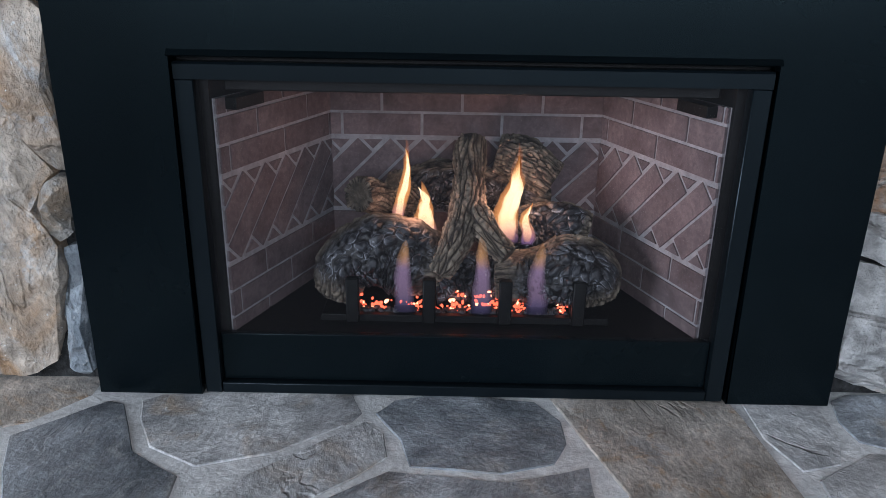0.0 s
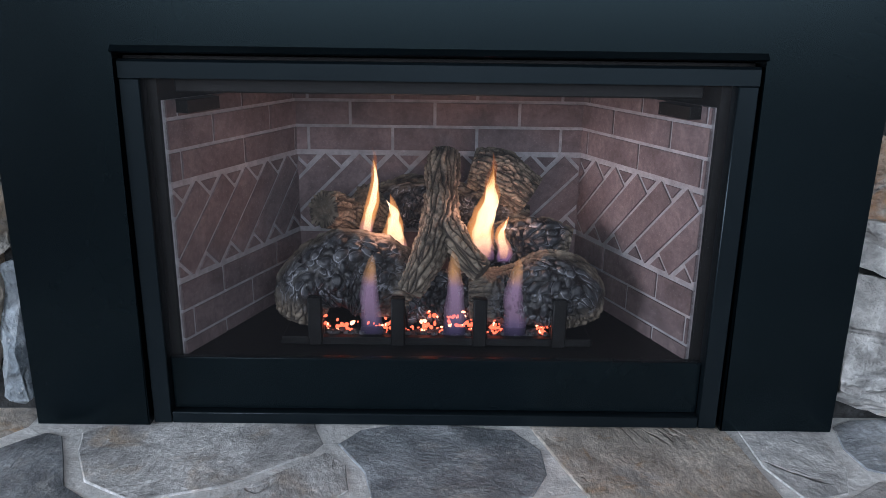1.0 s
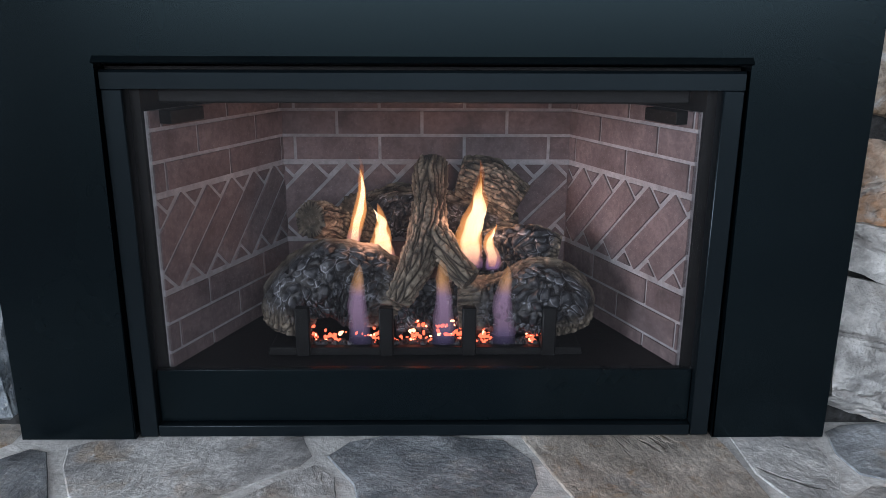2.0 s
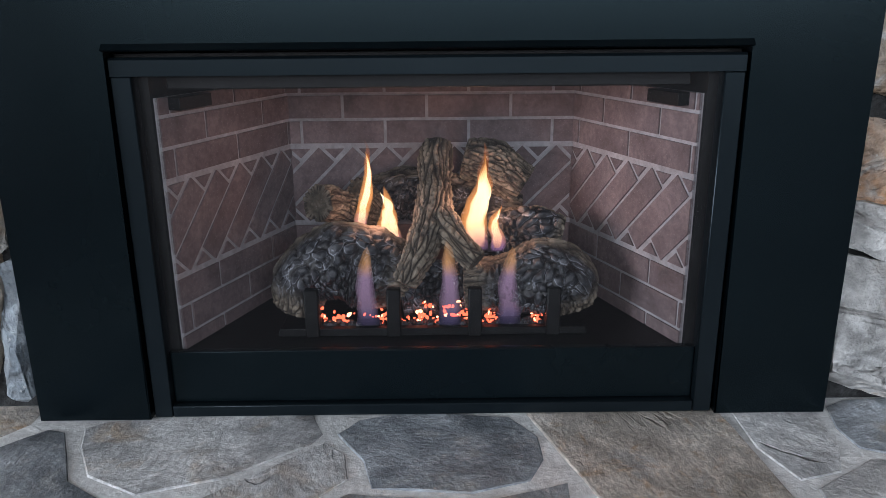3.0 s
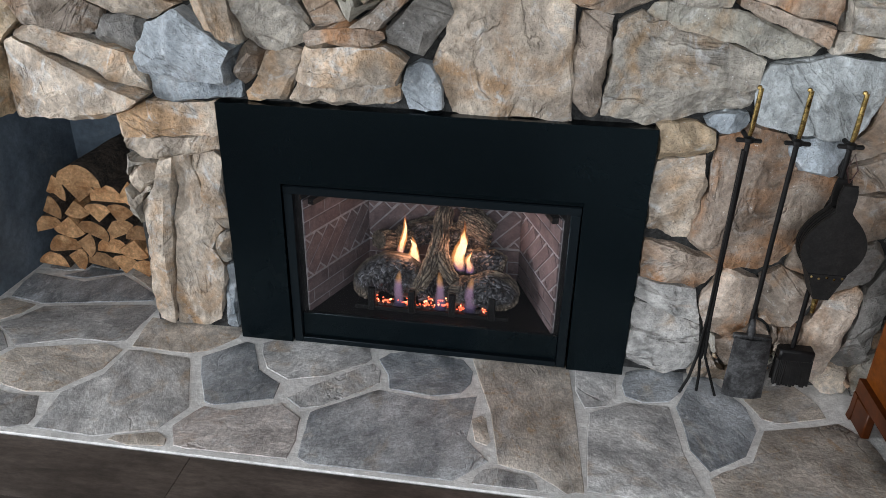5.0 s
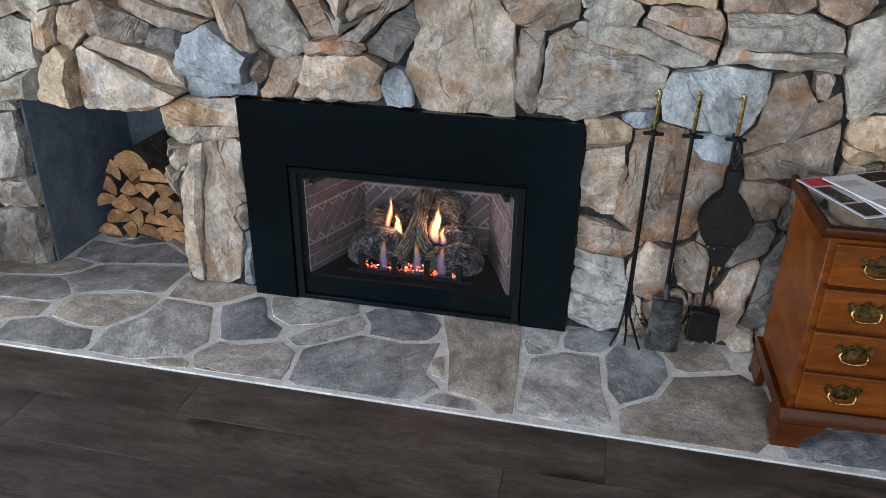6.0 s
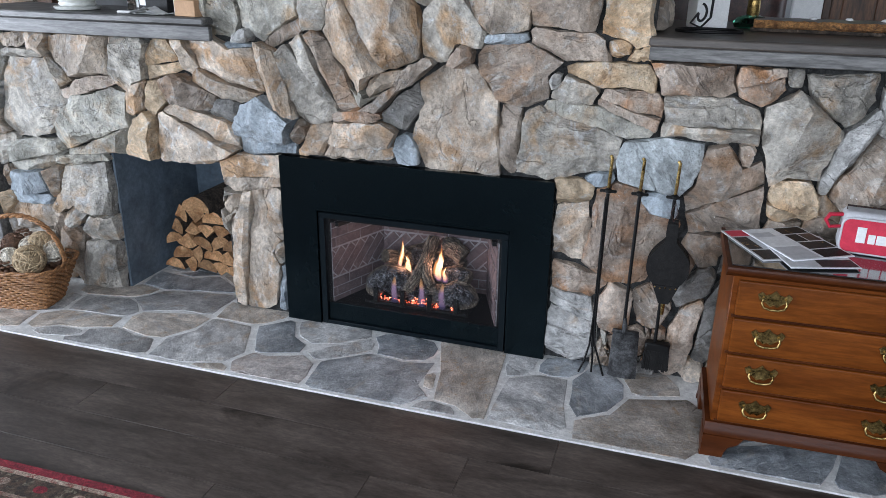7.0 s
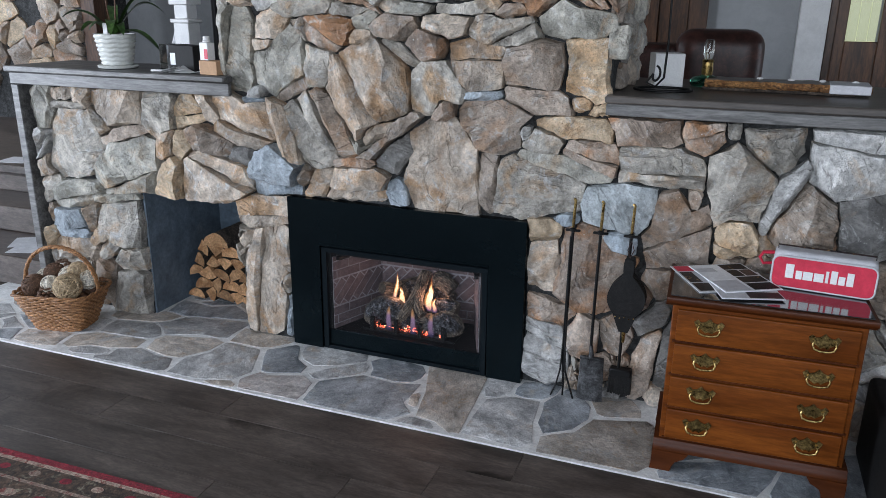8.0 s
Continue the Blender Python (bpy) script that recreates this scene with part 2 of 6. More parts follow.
def cast_log(name):
    """Moulded ceramic log: tan bark ridges over black furrows, turning to glossy black char plates whose pale ash rims
    also hold painted highlights.
    """
    m = surface(name, (0.5, 0.5, 0.5), (1.0, 0.98, 0.95), None, 24, 160, 0.62, 0.1, 0.35, 0.0018, vary=0.08, contrast=0.35)
    t, link = m.node_tree, m.node_tree.links.new
    shader = t.nodes["Principled BSDF"]
    plate, char = t.nodes.new("ShaderNodeAttribute"), t.nodes.new("ShaderNodeAttribute")
    plate.attribute_name, char.attribute_name = "plate_height", "char_share"

    def stops(rows):
        r = t.nodes.new("ShaderNodeValToRGB")
        e = r.color_ramp.elements
        e[0].position, e[0].color = rows[0][0], rgb(rows[0][1])
        e[1].position, e[1].color = rows[-1][0], rgb(rows[-1][1])
        for p, c in rows[1:-1]:
            e.new(p).color = rgb(c)
        link(plate.outputs["Fac"], r.inputs[0])
        return r.outputs[0]

    def blend(kind, amount, a, b):
        n = t.nodes.new("ShaderNodeMix")
        n.data_type, n.blend_type = "RGBA", kind
        for slot, v in ((0, amount), (6, a), (7, b)):
            if isinstance(v, float):
                n.inputs[slot].default_value = v
            else:
                link(v, n.inputs[slot])
        return n.outputs[2]

    bark = stops(((0.0, (0.022, 0.018, 0.015)), (0.28, (0.085, 0.067, 0.051)), (0.6, (0.20, 0.166, 0.128)), (1.0, (0.30, 0.255, 0.198))))
    black = stops(((0.0, (0.008, 0.006, 0.006)), (0.35, (0.024, 0.023, 0.026)), (1.0, (0.040, 0.042, 0.050))))
    # pale blue-grey band: ash plus window highlights painted along the plate edges
    ash_glints = stops(((0.0, (0.008, 0.007, 0.007)), (0.20, (0.034, 0.034, 0.038)), (0.32, (0.40, 0.42, 0.48)), (0.42, (0.08, 0.083, 0.096)), (1.0, (0.040, 0.042, 0.050))))
    drift, gate = t.nodes.new("ShaderNodeTexNoise"), t.nodes.new("ShaderNodeMapRange")
    drift.inputs["Scale"].default_value, drift.inputs["Detail"].default_value = 48, 3
    link(next(n for n in t.nodes if n.type == "MAPPING").outputs[0], drift.inputs["Vector"])
    gate.inputs[1].default_value, gate.inputs[2].default_value = 0.45, 0.58
    link(drift.outputs["Fac"], gate.inputs[0])
    burnt = blend("MIX", gate.outputs[0], black, ash_glints)
    link(blend("MULTIPLY", 1.0, blend("MIX", char.outputs["Fac"], bark, burnt), shader.inputs["Base Color"].links[0].from_socket), shader.inputs["Base Color"])
    gloss = t.nodes.new("ShaderNodeMapRange")
    gloss.inputs[3].default_value, gloss.inputs[4].default_value = 0.8, 0.42
    link(char.outputs["Fac"], gloss.inputs[0])
    link(gloss.outputs[0], shader.inputs["Roughness"])
    return m


CAST_LOG = cast_log("ceramic_log")
CHAR = surface("grey_char", (0.02, 0.02, 0.022), (0.10, 0.10, 0.11), None, 60, 200, 0.7, 0.1, 0.6, 0.002)
EMBER = glowing("ember", (1.0, 0.12, 0.055), 2.8)
EMBER_HOT = glowing("ember_hot", (1.0, 0.36, 0.19), 5.0)
# paler copy of the counter stain, with light on the fascia in its tone
WOOD_TRIM = surface("grey_stained_wood_lit", (0.085, 0.083, 0.080), (0.165, 0.162, 0.157), None, 9, 90, 0.42, 0.1, 0.25, 0.001, stretch=(0.12, 1, 1))
COUNTER_DARK = surface("dark_stained_wood", (0.050, 0.043, 0.038), (0.100, 0.087, 0.077), None, 9, 90, 0.42, 0.1, 0.2, 0.001, stretch=(0.12, 1, 1), spec=0.4, contrast=0.6)
PLANK = surface("dark_oak_plank", (0.052, 0.041, 0.035), (0.108, 0.087, 0.075), (0.016, 0.0115, 0.009), 6, 110, 0.42, 0.1, 0.22, 0.001, stretch=(0.28, 1, 1), vary=0.10, cover=0.605, contrast=0.65, spec=0.4)
CHERRY = surface("cherry_wood", (0.112, 0.029, 0.0046), (0.195, 0.056, 0.0088), None, 4, 60, 0.36, 0.05, 0.08, 0.0006, stretch=(0.22, 1, 1.8), vary=0.05, coat=0.0, contrast=0.5, spec=0.14)
CHERRY_DARK = surface("cherry_moulding", (0.045, 0.0115, 0.003), (0.085, 0.023, 0.0055), None, 5, 60, 0.36, 0.05, 0.08, 0.0006, stretch=(0.22, 1, 1), vary=0.05, coat=0.0, contrast=0.4, spec=0.16)
TABLE_GLASS = surface("smoked_glass_top", (0.008, 0.008, 0.009), (0.012, 0.011, 0.011), None, 3, 200, 0.04, 0.01, 0.0, vary=0.0, coat=1.0, contrast=0.15)
BRASS = surface("aged_brass", (0.11, 0.072, 0.024), (0.42, 0.30, 0.115), None, 40, 200, 0.30, 0.12, 0.3, 0.0006, metal=1.0)
LEATHER_BLACK = surface("black_leather", (0.0045, 0.0045, 0.0045), (0.010, 0.0095, 0.009), None, 20, 220, 0.6, 0.1, 0.4, 0.0008, spec=0.25)
LEATHER_BROWN = surface("brown_leather", (0.035, 0.014, 0.011), (0.075, 0.030, 0.023), None, 7, 160, 0.38, 0.12, 0.3, 0.001, spec=0.4)
LOG_END = surface("split_log_face", (0.29, 0.135, 0.052), (0.56, 0.33, 0.165), (0.17, 0.075, 0.032), 14, 110, 0.85, 0.1, 0.6, 0.002, vary=0.38, cover=0.60, contrast=0.6)
LOG_BARK = surface("log_bark", (0.045, 0.033, 0.025), (0.16, 0.12, 0.09), None, 18, 110, 0.9, 0.08, 1.0, 0.006)
WICKER = surface("wicker", (0.24, 0.105, 0.038), (0.46, 0.235, 0.10), None, 30, 160, 0.55, 0.12, 0.4, 0.001)
PLASTER = surface("grey_painted_wall", (0.36, 0.37, 0.375), (0.40, 0.41, 0.415), None, 2, 150, 0.8, 0.05, 0.1, 0.0008, vary=0.0, contrast=0.15)
WHITE = surface("white_paint", (0.70, 0.70, 0.69), (0.78, 0.78, 0.77), None, 3, 150, 0.5, 0.06, 0.05, 0.0005, vary=0.02, contrast=0.15)
PORCELAIN = surface("white_glazed_pot", (0.66, 0.67, 0.63), (0.74, 0.75, 0.71), None, 5, 80, 0.22, 0.05, 0.0, vary=0.0, contrast=0.15)
LEAF = surface("orchid_leaf", (0.030, 0.075, 0.018), (0.075, 0.15, 0.035), None, 12, 60, 0.35, 0.1, 0.2, 0.001)
PAPER = surface("paper", (0.60, 0.61, 0.63), (0.72, 0.73, 0.75), (0.30, 0.31, 0.34), 14, 90, 0.4, 0.08, 0.0, cover=0.68, contrast=0.15)
CARDBOARD = surface("cardboard", (0.36, 0.22, 0.125), (0.44, 0.28, 0.165), None, 9, 150, 0.8, 0.06, 0.1, 0.0006, contrast=0.15)
RED_CLOTH = surface("red_nylon", (0.52, 0.018, 0.05), (0.62, 0.028, 0.065), None, 20, 300, 0.5, 0.08, 0.3, 0.0006, vary=0.03, contrast=0.15)
GREY_CLOTH = surface("light_grey_nylon", (0.48, 0.48, 0.50), (0.58, 0.58, 0.60), None, 20, 300, 0.6, 0.08, 0.3, 0.0006, vary=0.03, contrast=0.15)
INK = surface("dark_print", (0.007, 0.006, 0.008), (0.04, 0.024, 0.02), (0.42, 0.25, 0.09), 40, 120, 0.5, 0.05, 0.0, cover=0.60, spec=0.25)
DOOR_WOOD = surface("dark_door_wood", (0.055, 0.025, 0.012), (0.12, 0.055, 0.026), None, 6, 80, 0.4, 0.1, 0.15, 0.001, stretch=(1, 1, 0.15))
RUG_RED = surface("rug_red_wool", (0.16, 0.012, 0.022), (0.26, 0.022, 0.035), None, 30, 260, 0.95, 0.04, 0.6, 0.002)
RUG_CREAM = surface("rug_cream_wool", (0.30, 0.21, 0.16), (0.42, 0.32, 0.25), (0.20, 0.05, 0.04), 40, 260, 0.95, 0.04, 0.6, 0.002, cover=0.52)
RUG_DARK = surface("rug_dark_wool", (0.035, 0.028, 0.022), (0.12, 0.075, 0.05), (0.26, 0.23, 0.16), 26, 260, 0.95, 0.04, 0.6, 0.002, cover=0.57)


# ---- building helpers ----
def part(name, bm, material, parent=None, label="", at=(0, 0, 0), sharp=40, materials=()):
    mesh = bpy.data.meshes.new(name)
    bmesh.ops.recalc_face_normals(bm, faces=bm.faces[:])
    bm.to_mesh(mesh)
    bm.free()
    for m in (material, *materials):
        mesh.materials.append(m)
    if sharp:
        for p in mesh.polygons:
            p.use_smooth = True
        mesh.set_sharp_from_angle(angle=radians(sharp))
    ob = new(name, mesh)
    ob.location = at
    if parent:
        ob.parent = parent
    if label:
        tagged(ob, label)
    return ob


def thing(name, at=(0, 0, 0), turn=0.0, label="", category="", group=""):
    ob = new(name)
    ob.empty_display_size = 0.05
    ob.location, ob.rotation_euler = at, (0, 0, radians(turn))
    return tagged(ob, label, category, group)


def fresh():
    return bmesh.new()


def box(bm, lo, hi, bevel=0.0, segments=1, mat=0):
    """A box from corner to corner with rounded edges, added to bm."""
    lo, hi = Vector(lo), Vector(hi)
    made = bmesh.ops.create_cube(bm, size=1.0, matrix=Matrix.Translation((lo + hi) / 2) @ Matrix.Diagonal((*(hi - lo), 1)))
    faces = {f for v in made["verts"] for f in v.link_faces}
    if bevel:
        edges = {e for v in made["verts"] for e in v.link_edges}
        out = bmesh.ops.bevel(bm, geom=list(edges), offset=bevel, segments=segments, profile=0.6, affect="EDGES")
        faces = {f for f in out["faces"]} | {f for f in faces if f.is_valid}
    for f in faces:
        if f.is_valid:
            f.material_index = mat
    return bm


def tube(bm, points, radii, sides=10, cap=True, flat=1.0, mat=0):
    """A round rod along points."""
    points = [Vector(p) for p in points]
    if isinstance(radii, (int, float)):
        radii = [radii] * len(points)
    sides = max(sides, 10) if sides >= 8 else sides
    rings, up = [], Vector((0.13, 0.21, 0.97))
    for n, p in enumerate(points):
        way = (points[min(n + 1, len(points) - 1)] - points[max(n - 1, 0)]).normalized()
        a = way.cross(up)
        a = a.normalized() if a.length > 1e-4 else way.orthogonal().normalized()
        b = a.cross(way).normalized()
        up = b
        rings.append([bm.verts.new(p + radii[n] * (math.cos(k * math.tau / sides) * a + flat * math.sin(k * math.tau / sides) * b)) for k in range(sides)])
    for r, s in zip(rings, rings[1:]):
        for k in range(sides):
            bm.faces.new((r[k], r[(k + 1) % sides], s[(k + 1) % sides], s[k])).material_index = mat
    if cap:
        bm.faces.new(rings[0][::-1]).material_index = mat
        bm.faces.new(rings[-1]).material_index = mat
    return bm


def lathe(bm, profile, sides=24, at=(0, 0, 0), squash=1.0):
    """A turned body from (radius, height) pairs."""
    rings = [[bm.verts.new((at[0] + r * math.cos(k * math.tau / sides), at[1] + squash * r * math.sin(k * math.tau / sides), at[2] + z)) for k in range(sides)] for r, z in profile]
    for r, s in zip(rings, rings[1:]):
        for k in range(sides):
            bm.faces.new((r[k], r[(k + 1) % sides], s[(k + 1) % sides], s[k]))
    bm.faces.new(rings[0][::-1])
    bm.faces.new(rings[-1])
    return bm


def prism(bm, corners, depth, axis="y", mat=0):
    """A flat shape pushed along an axis: corners are (x, z) for y, (x, y) for z."""
    def spot(c, d):
        return (c[0], d, c[1]) if axis == "y" else (c[0], c[1], d) if axis == "z" else (d, c[0], c[1])
    a = [bm.verts.new(spot(c, depth[0])) for c in corners]
    b = [bm.verts.new(spot(c, depth[1])) for c in corners]
    for k in range(len(a)):
        bm.faces.new((a[k], a[(k + 1) % len(a)], b[(k + 1) % len(a)], b[k])).material_index = mat
    bm.faces.new(a[::-1]).material_index = mat
    bm.faces.new(b).material_index = mat
    return bm


def lump(bm, at, r, rough=0.15, squash=(1, 1, 1), level=2, seed=0.0):
    made = bmesh.ops.create_icosphere(bm, subdivisions=level, radius=r)
    for v in made["verts"]:
        v.co *= 1 + rough * noise.noise(v.co * (1.6 / r) + Vector((seed, seed * 1.7, 3.1)))
        v.co = Vector((v.co.x * squash[0], v.co.y * squash[1], v.co.z * squash[2])) + Vector(at)
    return bm


# ---- fitted stones ----
def cell_outline(n, seeds, inside, gap, reach=1.22, turns=44):
    """The outline of one stone among its neighbours, about its own middle, as a polygon with few corners."""
    own = seeds[n]
    near = [s for k, s in enumerate(seeds) if k != n and math.hypot(s[0] - own[0], s[1] - own[1]) < 0.75 * (max(s[2], s[3]) + max(own[2], own[3])) + 0.05]

    def far(s, p):
        c, d = math.cos(radians(s[4])), math.sin(radians(s[4]))
        u, v = ((p[..., 0] - s[0]) * c + (p[..., 1] - s[1]) * d) / (s[2] / 2), (-(p[..., 0] - s[0]) * d + (p[..., 1] - s[1]) * c) / (s[3] / 2)
        return (np.abs(u) ** 3.2 + np.abs(v) ** 3.2) ** (1 / 3.2)

    angles = np.arange(turns) * math.tau / turns
    steps = np.linspace(0.0, 0.75 * max(own[2], own[3]) * reach, 90)
    p = np.stack([own[0] + np.cos(angles)[:, None] * steps, own[1] + np.sin(angles)[:, None] * steps], -1)
    mine = far(own, p)
    bad = (mine > reach) | ~inside(p)
    for s in near:
        bad |= far(s, p) < mine
    bad[:, 0] = False
    first = np.where(bad.any(1), bad.argmax(1), len(steps) - 1)
    r = np.maximum(steps[first] - gap, 0.012)
    pts = [(float(a * math.cos(b)), float(a * math.sin(b))) for a, b in zip(r, angles)]

    def thin(chain, tol):
        if len(chain) < 3:
            return chain
        (ax, ay), (bx, by) = chain[0], chain[-1]
        length = math.hypot(bx - ax, by - ay) or 1e-6
        off = [abs((bx - ax) * (ay - y) - (ax - x) * (by - ay)) / length for x, y in chain[1:-1]]
        k = off.index(max(off))
        if off[k] < tol:
            return [chain[0], chain[-1]]
        return thin(chain[: k + 2], tol)[:-1] + thin(chain[k + 1:], tol)

    tol = 0.07 * min(own[2], own[3]) + 0.003
    half = turns // 2
    return thin(pts[: half + 1], tol)[:-1] + thin(pts[half:] + pts[:1], tol)[:-1]


def split_edges(poly, longest):
    out = []
    for (ax, ay), (bx, by) in zip(poly, poly[1:] + poly[:1]):
        k = max(1, math.ceil(math.hypot(bx - ax, by - ay) / longest))
        out += [(ax + (bx - ax) * i / k, ay + (by - ay) * i / k) for i in range(k)]
    return out


def stone_mesh(poly, proud, seed, rugged=1.0, back=0.02, tilt=(0.0, 0.0), longest=0.016):
    """A cleft stone: u, v across its face, w out of the wall. A block from which planes have been struck off."""
    r = random.Random(int(seed * 100))
    size = sum(math.hypot(*p) for p in poly) / len(poly)
    bm = fresh()
    prism(bm, poly, (-back, proud * 1.25), "z")

    def strike(spot, normal):
        out = bmesh.ops.bisect_plane(bm, geom=bm.verts[:] + bm.edges[:] + bm.faces[:], dist=1e-5, plane_co=spot, plane_no=normal, clear_outer=True)
        edges = [e for e in out["geom_cut"] if isinstance(e, bmesh.types.BMEdge)]
        if edges:
            bmesh.ops.edgeloop_fill(bm, edges=edges)

    wide = max(math.hypot(*p) for p in poly)
    calm = min(1.0, 0.45 * proud / (wide * max(0.02, math.hypot(*tilt))))
    strike(Vector((0, 0, proud)), Vector((-tilt[0] * calm, -tilt[1] * calm, 1)).normalized())
    for k in range(r.choice((2, 3, 4, 5))):
        a = r.uniform(0, math.tau)
        start = size * r.uniform(-0.1, 0.62)
        far = max(p[0] * math.cos(a) + p[1] * math.sin(a) for p in poly)
        slope = min(r.uniform(0.18, 0.75) * rugged, 0.68 * proud / max(0.01, far - start))
        strike(Vector((math.cos(a) * start, math.sin(a) * start, proud)), Vector((math.cos(a) * slope, math.sin(a) * slope, 1)).normalized())
    n = len(poly)
    for k in range(n):
        (ax, ay), (bx, by) = poly[k], poly[(k + 1) % n]
        way = Vector((by - ay, ax - bx, 0))
        if way.length < 0.008:
            continue
        way.normalize()
        mid = Vector(((ax + bx) / 2, (ay + by) / 2, 0))
        if max((p[0] - mid.x) * way.x + (p[1] - mid.y) * way.y for p in poly) > 0.012:
            continue
        if r.random() < 0.42:
            continue
        lean = r.uniform(0.3, 1.3)
        depth = r.uniform(0.10, 0.6) * proud
        strike(mid + Vector((0, 0, proud - depth)), (way + Vector((0, 0, lean))).normalized())
    bmesh.ops.remove_doubles(bm, verts=bm.verts[:], dist=0.0015)
    bmesh.ops.triangulate(bm, faces=[f for f in bm.faces if len(f.verts) > 4])
    for k in range(3):
        long_edges = [e for e in bm.edges if e.calc_length() > longest and max(e.verts[0].co.z, e.verts[1].co.z) > 0]
        if not long_edges:
            break
        bmesh.ops.subdivide_edges(bm, edges=long_edges, cuts=1 if k else 2, use_grid_fill=True)
        bmesh.ops.triangulate(bm, faces=[f for f in bm.faces if len(f.verts) > 4])
    bm.normal_update()
    bend = Vector((seed * 3.1, seed * 1.7, seed))
    way = r.uniform(0, math.tau)
    grain = Vector((math.cos(way), math.sin(way), 0))
    moved = []
    for v in bm.verts:
        if v.co.z > -back * 0.9:
            q = v.co + bend
            bed = Vector((q.x * grain.x + q.y * grain.y, (q.y * grain.x - q.x * grain.y) * 2.6, q.z))
            ledge = round(4.0 * noise.noise(bed * 8) + 1.6 * noise.noise(q * 27)) / 4.0
            h = 0.0105 * ledge + 0.0050 * noise.noise(q * 20) + 0.0020 * noise.noise(q * 58)
            moved.append((v, v.normal * (rugged * h)))
    for v, d in moved:
        v.co += d
    return bm


WALL_STONES, FLAGS = [], []


def rock(colour, x, z, wide, high, lean):
    WALL_STONES.append((x, z, wide, high, lean, colour))


def flag(colour, x, y, wide, deep, turn):
    FLAGS.append((x, y, wide, deep, turn, colour))


rock("tan", -0.133, 1.273, 0.373, 0.337, 46)
rock("tan", -0.091, 1.07, 0.159, 0.098, 11)
rock("brown", -0.03, 1.064, 0.338, 0.058, 40)
rock("dark", -0.018, 0.997, 0.181, 0.165, 54)
rock("grey", 0.153, 1.267, 0.226, 0.201, 14)
rock("tan", 0.343, 1.371, 0.237, 0.193, -7)
rock("brown", 0.574, 1.373, 0.245, 0.167, 6)
rock("gold", 0.779, 1.372, 0.225, 0.165, -82)
rock("green", 0.733, 1.556, 0.276, 0.13, -1)
rock("grey", 0.908, 1.401, 0.192, 0.096, -87)
rock("grey", 0.44, 1.503, 0.259, 0.117, 3)
rock("tan", 0.205, 1.52, 0.19, 0.089, 0)
rock("brown", -0.02, 1.51, 0.2, 0.108, 4)
rock("rust", -0.335, 1.481, 0.206, 0.135, 0)
rock("rust", 0.112, 1.442, 0.164, 0.112, -5)
rock("tan", -0.168, 1.462, 0.118, 0.058, 5)
rock("grey", -0.008, 1.411, 0.212, 0.06, -33)
rock("grey", -0.394, 1.339, 0.188, 0.133, -82)
rock("green", -0.581, 1.332, 0.271, 0.235, 40)
rock("brown", -0.527, 1.231, 0.216, 0.06, 32)
rock("grey", -0.436, 1.05, 0.31, 0.204, -77)
rock("brown", -0.334, 1.106, 0.312, 0.086, -61)
rock("tan", -0.571, 1.036, 0.332, 0.117, -62)
rock("blue", -0.625, 0.854, 0.281, 0.226, 26)
rock("brown", -0.476, 0.848, 0.097, 0.085, 50)
rock("tan", -0.212, 0.83, 0.271, 0.139, 7)
rock("tan", -0.407, 0.82, 0.175, 0.094, 52)
rock("rust", -0.209, 0.935, 0.193, 0.04, 5)
rock("blue", -0.02, 0.805, 0.128, 0.101, -60)
rock("tan", 0.185, 0.947, 0.401, 0.329, 88)
rock("rust", 0.203, 1.192, 0.113, 0.095, 83)
rock("brown", 0.4, 1.128, 0.281, 0.208, 7)
rock("blue", 0.363, 1.246, 0.171, 0.041, 3)
rock("brown", 0.581, 1.239, 0.252, 0.09, -7)
rock("grey", 0.762, 1.237, 0.077, 0.051, 3)
rock("brown", 0.392, 0.909, 0.226, 0.09, 89)
rock("gold", 0.759, 1.139, 0.293, 0.081, -1)
rock("grey", 0.623, 1.081, 0.167, 0.091, -8)
rock("pale", 0.552, 1.11, 0.064, 0.055, 70)
rock("green", 0.708, 0.985, 0.351, 0.086, -12)
rock("grey", 0.609, 0.888, 0.337, 0.226, 0)
rock("rust", 0.838, 1.045, 0.257, 0.117, -16)
rock("grey", 1.087, 1.016, 0.365, 0.144, -5)
rock("rust", 1.033, 1.146, 0.265, 0.111, 0)
rock("rust", 1.226, 1.149, 0.157, 0.148, -52)
rock("grey", 1.328, 1.166, 0.072, 0.053, 89)
rock("grey", 1.472, 1.108, 0.211, 0.177, -3)
rock("gold", 1.459, 1.205, 0.188, 0.024, 4)
rock("grey", 1.371, 0.97, 0.321, 0.242, -84)
rock("pale", 1.717, 1.082, 0.256, 0.22, -54)
rock("pale", 1.527, 0.953, 0.292, 0.072, 65)
rock("brown", 1.609, 0.861, 0.221, 0.209, -34)
rock("dark", 1.802, 0.862, 0.228, 0.158, -74)
rock("slab", 0.953, 0.841, 0.304, 0.169, 8)
# brown partly for the shade beside the tools
rock("brown", 1.179, 0.778, 0.317, 0.226, 89)
rock("brown", 1.22, 0.886, 0.113, 0.077, -84)
rock("gold", 1.374, 0.778, 0.163, 0.141, -90)
rock("rust", 0.851, 0.58, 0.314, 0.259, 85)
rock("gold", 0.634, 0.712, 0.143, 0.095, 8)
rock("tan", 0.653, 0.571, 0.201, 0.124, 89)
rock("blue", 0.732, 0.771, 0.113, 0.052, 7)
rock("blue", 0.943, 0.688, 0.129, 0.107, 15)
rock("rust", 0.672, 0.353, 0.208, 0.103, -14)
rock("pale", 0.668, 0.18, 0.264, 0.175, 88)
rock("rust", 0.823, 0.26, 0.163, 0.144, 64)
